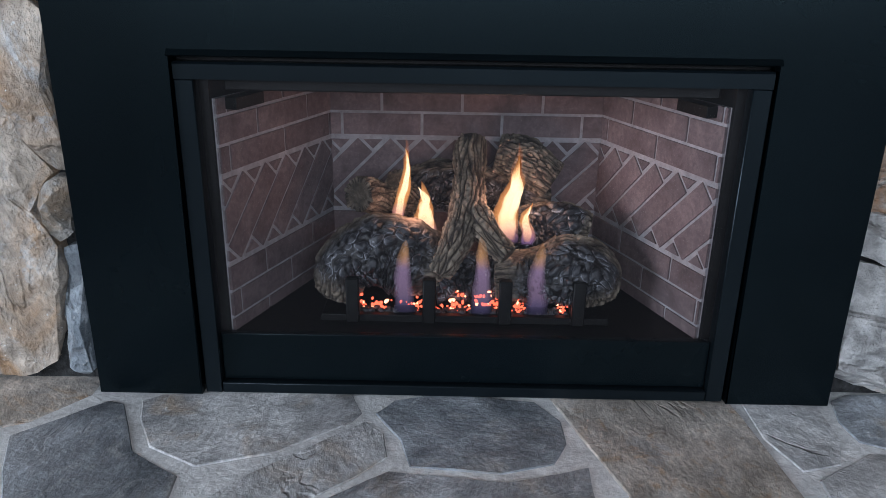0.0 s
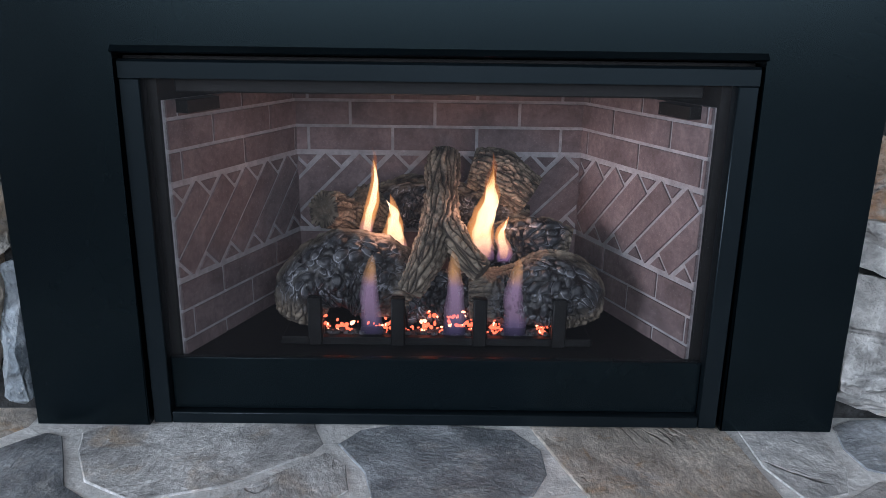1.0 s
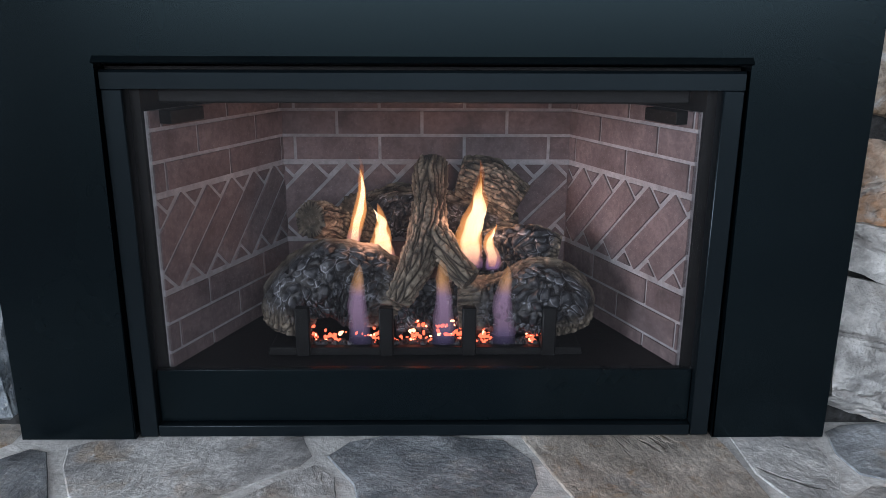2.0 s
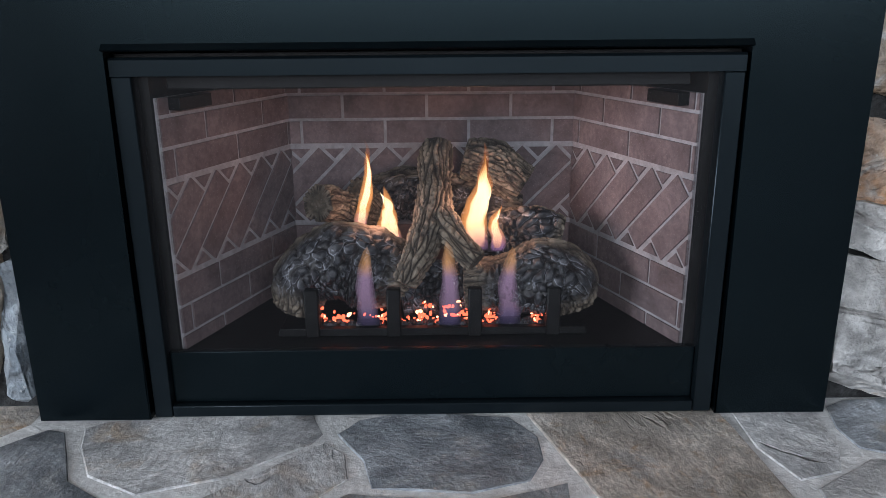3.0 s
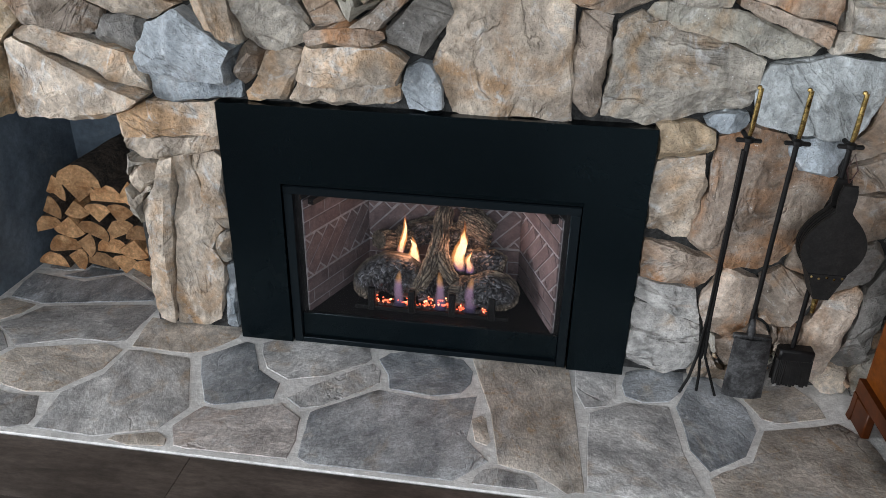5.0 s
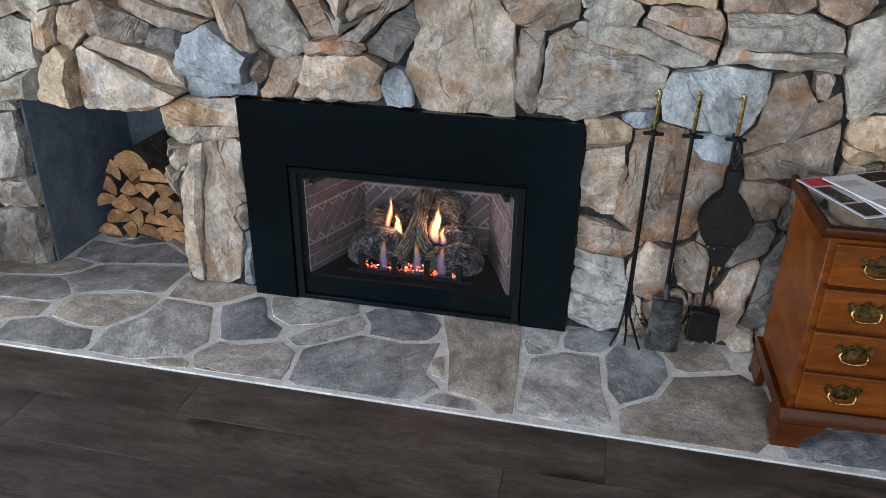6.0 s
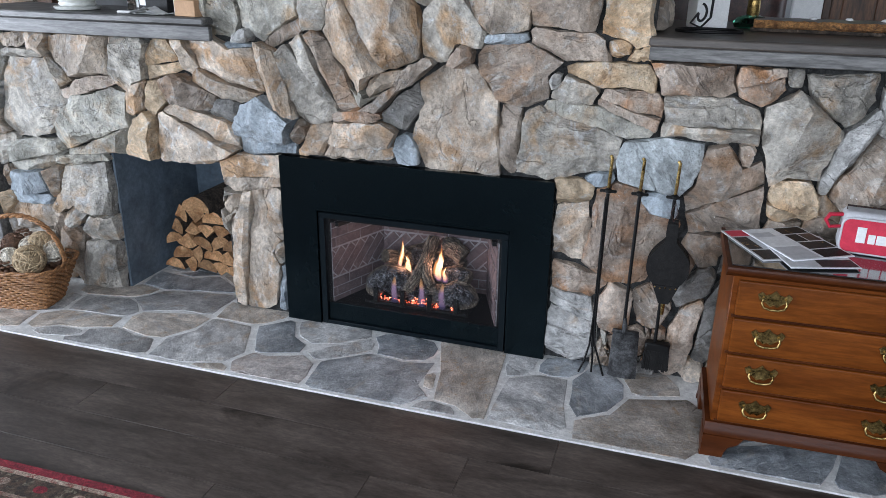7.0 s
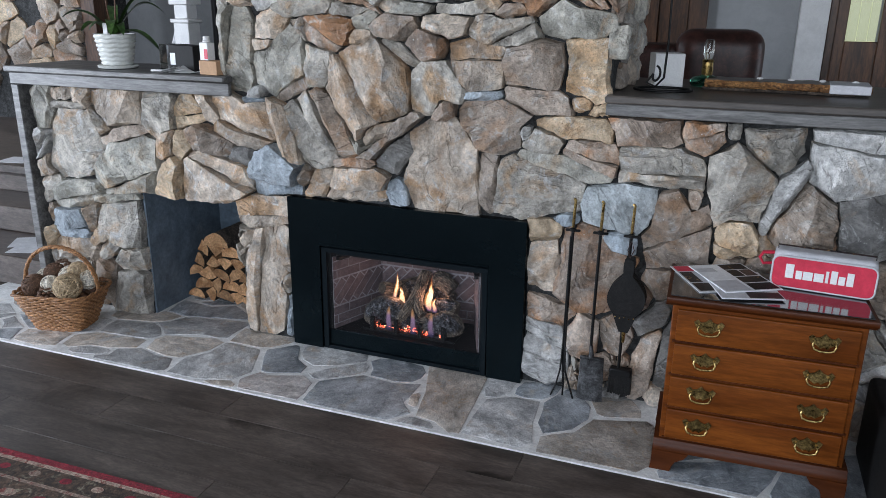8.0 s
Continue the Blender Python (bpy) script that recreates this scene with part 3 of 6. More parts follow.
# stones around the bellows: brown and dark tones carry the deep shade there
rock("brown", 0.962, 0.292, 0.133, 0.123, 68)
rock("brown", 1.136, 0.547, 0.132, 0.108, 8)
rock("dark", 1.113, 0.385, 0.156, 0.107, 42)
rock("brown", 1.101, 0.219, 0.348, 0.08, 76)
rock("dark", 1.184, 0.272, 0.279, 0.086, 82)
rock("brown", 1.03, 0.446, 0.151, 0.127, 83)
rock("tan", -1.519, 1.092, 0.347, 0.154, 2)
rock("tan", -1.905, 1.145, 0.174, 0.067, 7)
rock("grey", -1.81, 1.099, 0.256, 0.039, -2)
rock("green", -2.024, 1.062, 0.239, 0.133, 71)
rock("grey", -1.795, 0.937, 0.402, 0.303, 34)
rock("pale", -2.056, 0.907, 0.164, 0.125, 43)
rock("grey", -1.64, 1.027, 0.197, 0.105, -58)
rock("grey", -1.282, 1.089, 0.223, 0.189, 50)
rock("gold", -1.116, 1.091, 0.163, 0.141, 32)
rock("brown", -1.517, 0.964, 0.328, 0.061, 15)
rock("green", -1.485, 0.804, 0.368, 0.271, 24)
rock("tan", -1.252, 0.933, 0.161, 0.081, 64)
rock("gold", -1.156, 0.948, 0.159, 0.104, 52)
rock("gold", -1.24, 0.76, 0.196, 0.14, 66)
rock("brown", -0.977, 0.968, 0.325, 0.109, -22)
rock("dark", -0.814, 0.913, 0.161, 0.105, 4)
rock("tan", -0.786, 1.071, 0.338, 0.224, 1)
rock("tan", -0.985, 1.114, 0.159, 0.07, -50)
rock("tan", -0.968, 0.806, 0.368, 0.211, 9)
rock("blue", -0.731, 1.176, 0.126, 0.031, 3)
rock("green", -0.786, 1.413, 0.376, 0.15, 87)
rock("tan", -0.639, 1.489, 0.226, 0.155, 84)
rock("pale", -0.707, 1.21, 0.085, 0.065, 10)
rock("grey", -0.473, 1.578, 0.259, 0.062, 3)
rock("grey", -0.19, 1.581, 0.237, 0.055, 3)
rock("green", 0.038, 1.583, 0.2, 0.054, 0)
rock("tan", -0.741, 1.598, 0.18, 0.047, 0)
rock("grey", 0.28, 1.585, 0.238, 0.051, 3)
rock("brown", 0.487, 1.581, 0.157, 0.064, 22)
rock("green", -1.877, 0.627, 0.299, 0.125, 5)
rock("grey", -2.062, 0.64, 0.169, 0.11, 24)
rock("blue", -1.906, 0.469, 0.293, 0.138, 10)
rock("grey", -1.569, 0.485, 0.369, 0.258, 28)
rock("tan", -1.77, 0.515, 0.16, 0.096, -85)
rock("green", -1.575, 0.635, 0.417, 0.041, 6)
rock("tan", -2.112, 0.431, 0.22, 0.127, 68)
rock("grey", -1.544, 0.302, 0.277, 0.143, -8)
rock("grey", -1.537, 0.145, 0.316, 0.235, 38)
rock("tan", -1.952, 0.321, 0.254, 0.124, 13)
rock("grey", -1.662, 0.366, 0.153, 0.115, 48)
rock("brown", -1.726, 0.157, 0.25, 0.129, 75)
rock("grey", -2.005, 0.144, 0.311, 0.197, 20)
rock("tan", -2.159, 0.196, 0.251, 0.156, 66)
rock("grey", -1.869, 0.004, 0.248, 0.133, 16)
rock("tan", -0.704, 0.657, 0.272, 0.146, 11)
rock("tan", -0.727, 0.297, 0.499, 0.191, 83)
rock("tan", -0.817, 0.503, 0.089, 0.07, 30)
rock("tan", -0.622, 0.484, 0.225, 0.086, -87)
rock("blue", -0.596, 0.138, 0.165, 0.045, 87)
rock("grey", -0.609, 0.299, 0.081, 0.06, 71)
# behind the chest: darker stone colours include the shade it makes
rock("dark", 1.283, 0.532, 0.181, 0.171, -87)
rock("brown", 1.462, 0.581, 0.207, 0.187, 34)
rock("grey", 1.677, 0.59, 0.21, 0.203, -25)
rock("dark", 1.348, 0.326, 0.217, 0.192, 81)
rock("dark", 1.551, 0.361, 0.204, 0.201, 71)
rock("grey", 1.766, 0.375, 0.212, 0.204, 37)
rock("tan", 1.374, 0.638, 0.121, 0.091, 8)
rock("grey", 1.912, 0.401, 0.274, 0.153, -81)
rock("brown", 1.903, 0.623, 0.173, 0.106, -79)

flag("slate", -0.527, -0.201, 0.273, 0.175, -55)
flag("pink", -0.416, -0.42, 0.339, 0.215, 10)
flag("flagblue", -0.032, -0.34, 0.498, 0.331, 7)
flag("flaggrey", -0.209, -0.197, 0.273, 0.104, 43)
flag("flaggrey", -0.784, -0.341, 0.394, 0.324, 67)
flag("flaggrey", -0.337, -0.067, 0.267, 0.156, 12)
flag("slate", 0.016, -0.111, 0.237, 0.188, -6)
flag("flagtan", 0.34, -0.222, 0.5, 0.268, -80)
flag("flaggrey", 0.579, -0.3, 0.359, 0.298, -85)
flag("slate", 0.818, -0.186, 0.339, 0.205, 84)
flag("flagtan", 0.986, -0.358, 0.398, 0.32, 48)
flag("flagtan", 0.98, -0.039, 0.222, 0.172, -65)
flag("flaggrey", 0.488, -0.089, 0.199, 0.142, 86)
flag("slate", 0.659, -0.04, 0.194, 0.138, 31)
flag("flagtan", -1.046, -0.219, 0.291, 0.255, 40)
flag("flaggrey", -1.188, -0.445, 0.444, 0.173, 2)
flag("flagtan", -1.465, -0.331, 0.323, 0.161, 7)
flag("flaggrey", -1.107, -0.019, 0.382, 0.206, 8)
flag("flagtan", -0.77, -0.002, 0.267, 0.193, -2)
flag("slate", -1.22, 0.194, 0.448, 0.179, 13)
flag("flagtan", 0.191, -0.303, 0.144, 0.07, -76)
flag("flaggrey", 0.275, -0.472, 0.166, 0.082, 0)
flag("flaggrey", -1.436, -0.17, 0.313, 0.15, 8)
flag("flagtan", -1.471, 0.017, 0.304, 0.136, 12)
flag("flagtan", -1.839, -0.401, 0.327, 0.167, 9)
flag("flaggrey", -2.046, -0.354, 0.258, 0.157, -1)
flag("flaggrey", -1.751, -0.235, 0.326, 0.168, 14)
# slate around the chest puts the darkness under it into the flag colour
flag("slate", 1.475, -0.378, 0.395, 0.196, 30)
flag("slate", 1.702, -0.326, 0.278, 0.18, 50)
flag("slate", 1.372, -0.222, 0.273, 0.183, 40)
flag("flagtan", 1.637, -0.075, 0.318, 0.191, 36)
flag("slate", 1.857, -0.228, 0.288, 0.175, 51)
flag("flagtan", -0.676, -0.494, 0.2, 0.084, 4)
flag("flagtan", -0.95, -0.534, 0.274, 0.076, 3)
flag("flaggrey", -1.404, -0.431, 0.224, 0.094, 1)
flag("slate", 1.336, 0.086, 0.314, 0.219, 45)
flag("flaggrey", 1.647, 0.21, 0.316, 0.205, 51)
flag("flaggrey", 1.894, 0.116, 0.342, 0.203, 55)


# ---- the stone wall with its wood niche, fireplace and counters ----
LEFT_END, NICHE_L, NICHE_R, SHAFT, RIGHT_END = -2.10, -1.47, -0.87, 0.87, 2.7
LINTEL, COUNTER_UNDER, COUNTER_TOP, CEILING = 0.67, 1.20, 1.28, 3.4

bm = fresh()
for lo, hi in (
    ((LEFT_END, 0.05, -0.012), (NICHE_L, 0.40, COUNTER_UNDER)), ((NICHE_L, 0.05, LINTEL), (NICHE_R, 0.40, COUNTER_UNDER)),
    ((NICHE_R, 0.05, -0.012), (-0.44, 0.70, COUNTER_UNDER)), ((-0.44, 0.05, 0.57), (0.44, 0.70, COUNTER_UNDER)),
    ((0.44, 0.05, -0.012), (RIGHT_END, 0.70, COUNTER_UNDER)), ((-SHAFT, 0.05, COUNTER_UNDER), (SHAFT, 0.70, CEILING)),
):
    box(bm, lo, hi)
stone_wall = part("stone_wall", bm, MORTAR, sharp=0)
tagged(stone_wall, "rough fieldstone fireplace wall with deep dark joints", "wall", kind="structure")

bm = fresh()
box(bm, (NICHE_L - 0.10, 0.056, -0.012), (NICHE_L + 0.012, 0.66, LINTEL + 0.05))
box(bm, (NICHE_L + 0.012, 0.65, -0.012), (NICHE_R - 0.002, 0.72, LINTEL + 0.05))
box(bm, (NICHE_L + 0.012, 0.075, LINTEL - 0.012), (NICHE_R - 0.002, 0.65, LINTEL + 0.05))
box(bm, (NICHE_R - 0.014, 0.075, -0.012), (NICHE_R - 0.002, 0.65, LINTEL - 0.012))
tagged(part("niche_lining", bm, PARGE, sharp=0), "dark blue-grey cement lining of the firewood niche", "niche", kind="structure")


def on_wall(p):
    x, z = p[..., 0], p[..., 1]
    ok = (x > LEFT_END) & (x < RIGHT_END) & (z > 0.003) & (z < 1.74)
    ok &= (z < COUNTER_UNDER - 0.004) | (np.abs(x) < SHAFT + 0.01)
    ok &= ~((x > NICHE_L + 0.01) & (x < NICHE_R - 0.005) & (z < LINTEL))
    ok &= ~((np.abs(x) < 0.577) & (z < 0.742))
    return ok


rng = random.Random(7)
for x0, x1, z0, z1, count in ((1.95, 2.68, 0.05, 1.15, 16), (-0.85, 0.85, 1.62, 1.72, 10)):
    for k in range(count):
        rock(rng.choice(("tan", "grey", "brown", "rust", "pale")), round(rng.uniform(x0, x1), 3), round(rng.uniform(z0, z1), 3), rng.uniform(0.16, 0.30), rng.uniform(0.13, 0.26), rng.uniform(-40, 40))



def cover(mask, x0, y0, step, poly, at):
    """Marks on a grid the ground that a stone takes."""
    xs, ys = [p[0] + at[0] for p in poly], [p[1] + at[1] for p in poly]
    i0, i1 = max(0, int((min(xs) - x0) / step)), min(mask.shape[0], int((max(xs) - x0) / step) + 2)
    j0, j1 = max(0, int((min(ys) - y0) / step)), min(mask.shape[1], int((max(ys) - y0) / step) + 2)
    if i1 <= i0 or j1 <= j0:
        return
    gx, gy = np.meshgrid(x0 + step * np.arange(i0, i1), y0 + step * np.arange(j0, j1), indexing="ij")
    odd = np.zeros(gx.shape, bool)
    for k in range(len(xs)):
        ax, ay, bx, by = xs[k], ys[k], xs[k - 1], ys[k - 1]
        if ay != by:
            odd ^= ((ay > gy) != (by > gy)) & (gx < (bx - ax) * (gy - ay) / (by - ay) + ax)
    mask[i0:i1, j0:j1] |= odd


def chinks(stones, inside, x0, x1, y0, y1, least, most, longest):
    """Outlines of small stones for the holes that the large ones leave: (x, y, outline)."""
    step = 0.006
    gx, gy = np.meshgrid(np.arange(x0, x1, step), np.arange(y0, y1, step), indexing="ij")
    mask = ~inside(np.stack([gx, gy], -1))
    for x, y, poly in stones:
        cover(mask, x0, y0, step, poly, (x, y))
    room, free = np.zeros(mask.shape), ~mask
    for k in range(10):
        room += free
        grown = free.copy()
        grown[1:] &= free[:-1]
        grown[:-1] &= free[1:]
        grown[:, 1:] &= free[:, :-1]
        grown[:, :-1] &= free[:, 1:]
        free = grown
    order = np.argsort(-room, axis=None)[:60000]
    out = []
    for flat in order:
        i, j = np.unravel_index(flat, mask.shape)
        if room[i, j] < least or len(out) >= most:
            break
        if mask[i, j]:
            continue
        poly = []
        for k in range(16):
            q = math.tau * k / 16
            r = 0.0
            while r < longest:
                a, b = int(i + (r + step) * math.cos(q) / step + 0.5), int(j + (r + step) * math.sin(q) / step + 0.5)
                if not (0 <= a < mask.shape[0] and 0 <= b < mask.shape[1]) or mask[a, b]:
                    break
                r += step
            r = max(0.006, r - 0.002)
            poly.append((r * math.cos(q), r * math.sin(q)))
        at = (x0 + i * step, y0 + j * step)
        cover(mask, x0, y0, step, [(1.1 * u, 1.1 * v) for u, v in poly], at)
        out.append((at[0], at[1], poly))
    return out


def broken(poly, r):
    """A stone with a sliver split off along one side: the outlines of the two pieces."""
    n = len(poly)
    k = max(range(n), key=lambda i: math.hypot(poly[i][0] - poly[i - 1][0], poly[i][1] - poly[i - 1][1]) * r.uniform(0.6, 1.0))
    (ax, ay), (bx, by) = poly[k - 1], poly[k]
    swing = math.atan2(by - ay, bx - ax) + r.uniform(-0.3, 0.3)
    nx, ny = -math.sin(swing), math.cos(swing)
    far = [p[0] * nx + p[1] * ny for p in poly]
    edge = ((ax + bx) * nx + (ay + by) * ny) / 2
    cut = edge + ((max(far) if abs(edge - min(far)) < abs(edge - max(far)) else min(far)) - edge) * r.uniform(0.22, 0.38)
    sides = []
    for keep in (1, -1):
        out = []
        for p, q in zip(poly, poly[1:] + poly[:1]):
            a, b = keep * (p[0] * nx + p[1] * ny - cut) - 0.0025, keep * (q[0] * nx + q[1] * ny - cut) - 0.0025
            if a >= 0:
                out.append(p)
            if a * b < 0:
                out.append((p[0] + (q[0] - p[0]) * a / (a - b), p[1] + (q[1] - p[1]) * a / (a - b)))
        sides.append(out)
    if min(len(o) for o in sides) < 3:
        return [poly]
    return sorted(sides, key=lambda o: -abs(sum(o[i - 1][0] * o[i][1] - o[i][0] * o[i - 1][1] for i in range(len(o)))))


laid = []
for n, s in enumerate(WALL_STONES):
    poly = cell_outline(n, WALL_STONES, on_wall, 0.0048, 1.34)
    if len(poly) > 3 and on_wall(np.array(s[:2])):
        laid.append((s[0], s[1], poly, min(s[2], s[3]), s[5]))
fill = chinks([l[:3] for l in laid], on_wall, LEFT_END, RIGHT_END, 0.0, 1.7, 2.5, 300, 0.075)
split_stones = []
for x, z, poly, small, colour in laid:
    pieces = broken(poly, rng) if small > 0.11 and rng.random() < 0.5 else [poly]
    for k, piece in enumerate(pieces):
        mx, mz = sum(p[0] for p in piece) / len(piece), sum(p[1] for p in piece) / len(piece)
        split_stones.append((x + mx, z + mz, [(u - mx, v - mz) for u, v in piece], small * (0.4 if k else 1.0), colour))
laid = split_stones
laid += [(x, z, poly, 0.04, rng.choice(("tan", "grey", "brown", "dark", "tan", "rust", "green", "gold"))) for x, z, poly in fill]
for n, (x, z, poly, small, colour) in enumerate(laid):
    proud = min(rng.uniform(0.026, 0.105) + min(0.05, 0.15 * small), 0.125 if abs(x) < SHAFT else 0.105)
    reach_x, reach_z = max(abs(p[0]) for p in poly), max(abs(p[1]) for p in poly)
    if abs(x) < 0.59 + reach_x and z < 0.755 + reach_z:
        proud = min(proud, rng.uniform(0.040, 0.052))
    if 0.68 < x + reach_x and x - reach_x < 1.10 and z - reach_z < 0.78:
        proud = min(proud, rng.uniform(0.050, 0.064))
    bm = stone_mesh(poly, proud, n * 1.37, 1.0, 0.02, (rng.uniform(-0.42, 0.42), rng.uniform(-0.34, 0.40)))
    bmesh.ops.transform(bm, matrix=Matrix(((1, 0, 0, 0), (0, 0, -1, 0), (0, 1, 0, 0), (0, 0, 0, 1))), verts=bm.verts[:])
    part("stone", bm, STONE[colour], stone_wall, at=(x, 0.05, z), sharp=18)

# stones on the two cheeks of the chimney shaft, above the counters
for side in (1, -1):
    cheek = [(0.05 + 0.19 * i + rng.uniform(-0.04, 0.04), 1.33 + 0.15 * j + rng.uniform(-0.03, 0.03), rng.uniform(0.15, 0.24), rng.uniform(0.13, 0.2), rng.uniform(-50, 50)) for i in range(4) for j in range(3)]
    for n, s in enumerate(cheek):
        poly = cell_outline(n, cheek, lambda p: (p[..., 0] > 0.03) & (p[..., 0] < 0.70) & (p[..., 1] > COUNTER_TOP + 0.003) & (p[..., 1] < 1.74), 0.005)
        if len(poly) < 4:
            continue
        bm = stone_mesh(poly, rng.uniform(0.03, 0.06), n + 50.0 * side, 1.0, 0.02)
        bmesh.ops.transform(bm, matrix=Matrix(((0, 0, side, 0), (1, 0, 0, 0), (0, 1, 0, 0), (0, 0, 0, 1))), verts=bm.verts[:])
        part("stone", bm, STONE[rng.choice(("grey", "tan", "brown", "green"))], stone_wall, at=(side * SHAFT, s[0], s[1]), sharp=20)

# counters on the half walls
bm = fresh()
box(bm, (-2.185, -0.045, 1.25), (-SHAFT + 0.025, 0.42, COUNTER_TOP), 0.006)
left_counter = part("counter_top", bm, WOOD_TRIM)
tagged(left_counter, "grey-stained wooden counter top on the half wall", "counter", "counters", "structure")
bm = fresh()
box(bm, (-2.165, -0.030, 1.19), (-SHAFT + 0.04, -0.006, 1.248), 0.003)
part("fascia", bm, WOOD_TRIM, left_counter)
bm = fresh()
box(bm, (-2.160, -0.034, -0.012), (-2.112, 0.40, 1.189), 0.004)
tagged(part("end_post", bm, WOOD_TRIM), "grey-stained wooden end post of the half wall", "post", kind="structure")
bm = fresh()
box(bm, (SHAFT - 0.01, -0.035, 1.25), (RIGHT_END, 0.80, COUNTER_TOP), 0.006)
right_counter = part("counter_top", bm, COUNTER_DARK)
tagged(right_counter, "dark grey-stained wooden counter top on the half wall", "counter", "counters", "structure")
bm = fresh()
box(bm, (SHAFT - 0.006, -0.018, 1.204), (RIGHT_END, 0.006, 1.248), 0.003)
part("fascia", bm, WOOD_TRIM, right_counter)

# ---- hearth of flagstones ----
HEARTH_EDGE = -0.512
bm = fresh()
box(bm, (-2.6, HEARTH_EDGE, -0.06), (2.15, 0.66, -0.0022), 0.002)
hearth = part("hearth", bm, JOINT)
tagged(hearth, "flush flagstone hearth with pale mortar joints", "hearth", kind="structure")


def on_hearth(p):
    x, y = p[..., 0], p[..., 1]
    ok = (x > -2.58) & (x < 2.13) & (y > HEARTH_EDGE + 0.012)
    return ok & ((y < 0.055) | ((x > NICHE_L + 0.015) & (x < NICHE_R - 0.02) & (y < 0.645)))


for k in range(14):
    flag(rng.choice(("flaggrey", "flagtan", "slate")), rng.uniform(-2.5, -1.9) if k < 8 else rng.uniform(-1.4, -0.95), rng.uniform(-0.45, 0.02) if k < 8 else rng.uniform(0.3, 0.6), rng.uniform(0.18, 0.28), rng.uniform(0.12, 0.2), rng.uniform(-30, 30))
for n, s in enumerate(FLAGS):
    poly = cell_outline(n, FLAGS, on_hearth, 0.013, 1.45)
    if len(poly) < 4 or not on_hearth(np.array(s[:2])):
        continue
    rim = split_edges(poly, 0.04)
    bm = fresh()
    rings = []
    for scale, h in ((1.0, -0.02), (1.0, -0.0015), (0.985, 0.0), (0.7, 0.001), (0.35, 0.001)):
        rings.append([bm.verts.new((u * scale * (1 + 0.018 * noise.noise(Vector((u * 40, v * 40, n)))), v * scale * (1 + 0.018 * noise.noise(Vector((u * 40, v * 40, n + 9.0)))), h + (0.0022 * noise.noise(Vector((u * 14, v * 14, n))) if h > -0.01 else 0))) for u, v in rim])
    for r, q in zip(rings, rings[1:]):
        for k in range(len(rim)):
            bm.faces.new((r[k], r[(k + 1) % len(rim)], q[(k + 1) % len(rim)], q[k]))
    bm.faces.new(rings[-1])
    part("flagstone", bm, STONE[s[5]], hearth, at=(s[0], s[1], 0.0), sharp=30)

# ---- the room ----
FLOOR = -0.007
bm = fresh()
box(bm, (-7.0, -6.6, FLOOR - 0.12), (5.2, HEARTH_EDGE - 0.002, FLOOR - 0.006))
box(bm, (-7.0, HEARTH_EDGE - 0.002, FLOOR - 0.12), (-2.602, 5.2, FLOOR - 0.006))
box(bm, (-2.602, 0.73, FLOOR - 0.12), (5.2, 5.2, FLOOR - 0.006))
box(bm, (2.152, HEARTH_EDGE - 0.002, FLOOR - 0.12), (5.2, 0.73, FLOOR - 0.006))
floor = part("floor", bm, PLANK, sharp=0)
tagged(floor, "dark grey-brown oak plank floor", "floor", kind="structure")
WIDE = 0.19
for row in range(8):
    y = HEARTH_EDGE - 0.003 - row * WIDE
    x = -3.6 - rng.uniform(0, 1.2)
    while x < 2.6:
        length = rng.uniform(1.1, 2.0)
        bm = fresh()
        box(bm, (-length / 2 + 0.0006, -WIDE / 2 + 0.0006, -0.006), (length / 2 - 0.0006, WIDE / 2 - 0.0006, 0), 0.0004, 1)
        part("plank", bm, PLANK, floor, at=(x + length / 2, y - WIDE / 2, FLOOR))
        x += length

bm = fresh()
box(bm, (-7.0, -6.6, CEILING), (5.2, 5.2, CEILING + 0.15))
tagged(part("ceiling", bm, CEILING_TONE, sharp=0), "plain pale ceiling out of view", "ceiling", kind="structure")


def wall(name, lo, hi, openings, along, material=PLASTER):
    """A wall with thickness; openings go right through it: (start, end, sill, head) along its run."""
    bm = fresh()
    runs = sorted(openings)
    at = lo[along]
    def slab(a, b, z0, z1):
        if b - a > 0.001 and z1 - z0 > 0.001:
            l, h = list(lo), list(hi)
            l[along], h[along], l[2], h[2] = a, b, z0, z1
            box(bm, l, h)
    for a, b, z0, z1 in runs:
        slab(at, a, lo[2], hi[2])
        slab(a, b, lo[2], z0)
        slab(a, b, z1, hi[2])
        at = b
    slab(at, hi[along], lo[2], hi[2])
    return tagged(part(name, bm, material, sharp=0), "plain grey painted wall", "wall", kind="structure")


wall("wall_south", (-7.0, -6.75, FLOOR - 0.1), (5.2, -6.6, CEILING), [(-3.0, 4.6, 1.0, 3.1)], 0, DARK_WALL)
wall("wall_west", (-7.15, -6.6, FLOOR - 0.1), (-7.0, 5.2, CEILING), [(-5.2, -2.4, 0.05, 2.85), (0.6, 2.2, 1.5, 2.9)], 1, DARK_WALL)
wall("wall_east", (5.2, -6.6, FLOOR - 0.1), (5.35, 5.2, CEILING), [(1.7, 3.5, 0.8, 2.3)], 1)
wall("wall_north", (-7.0, 5.2, FLOOR - 0.1), (5.2, 5.35, CEILING), [(2.19, 2.48, 1.24, 2.36)], 0)

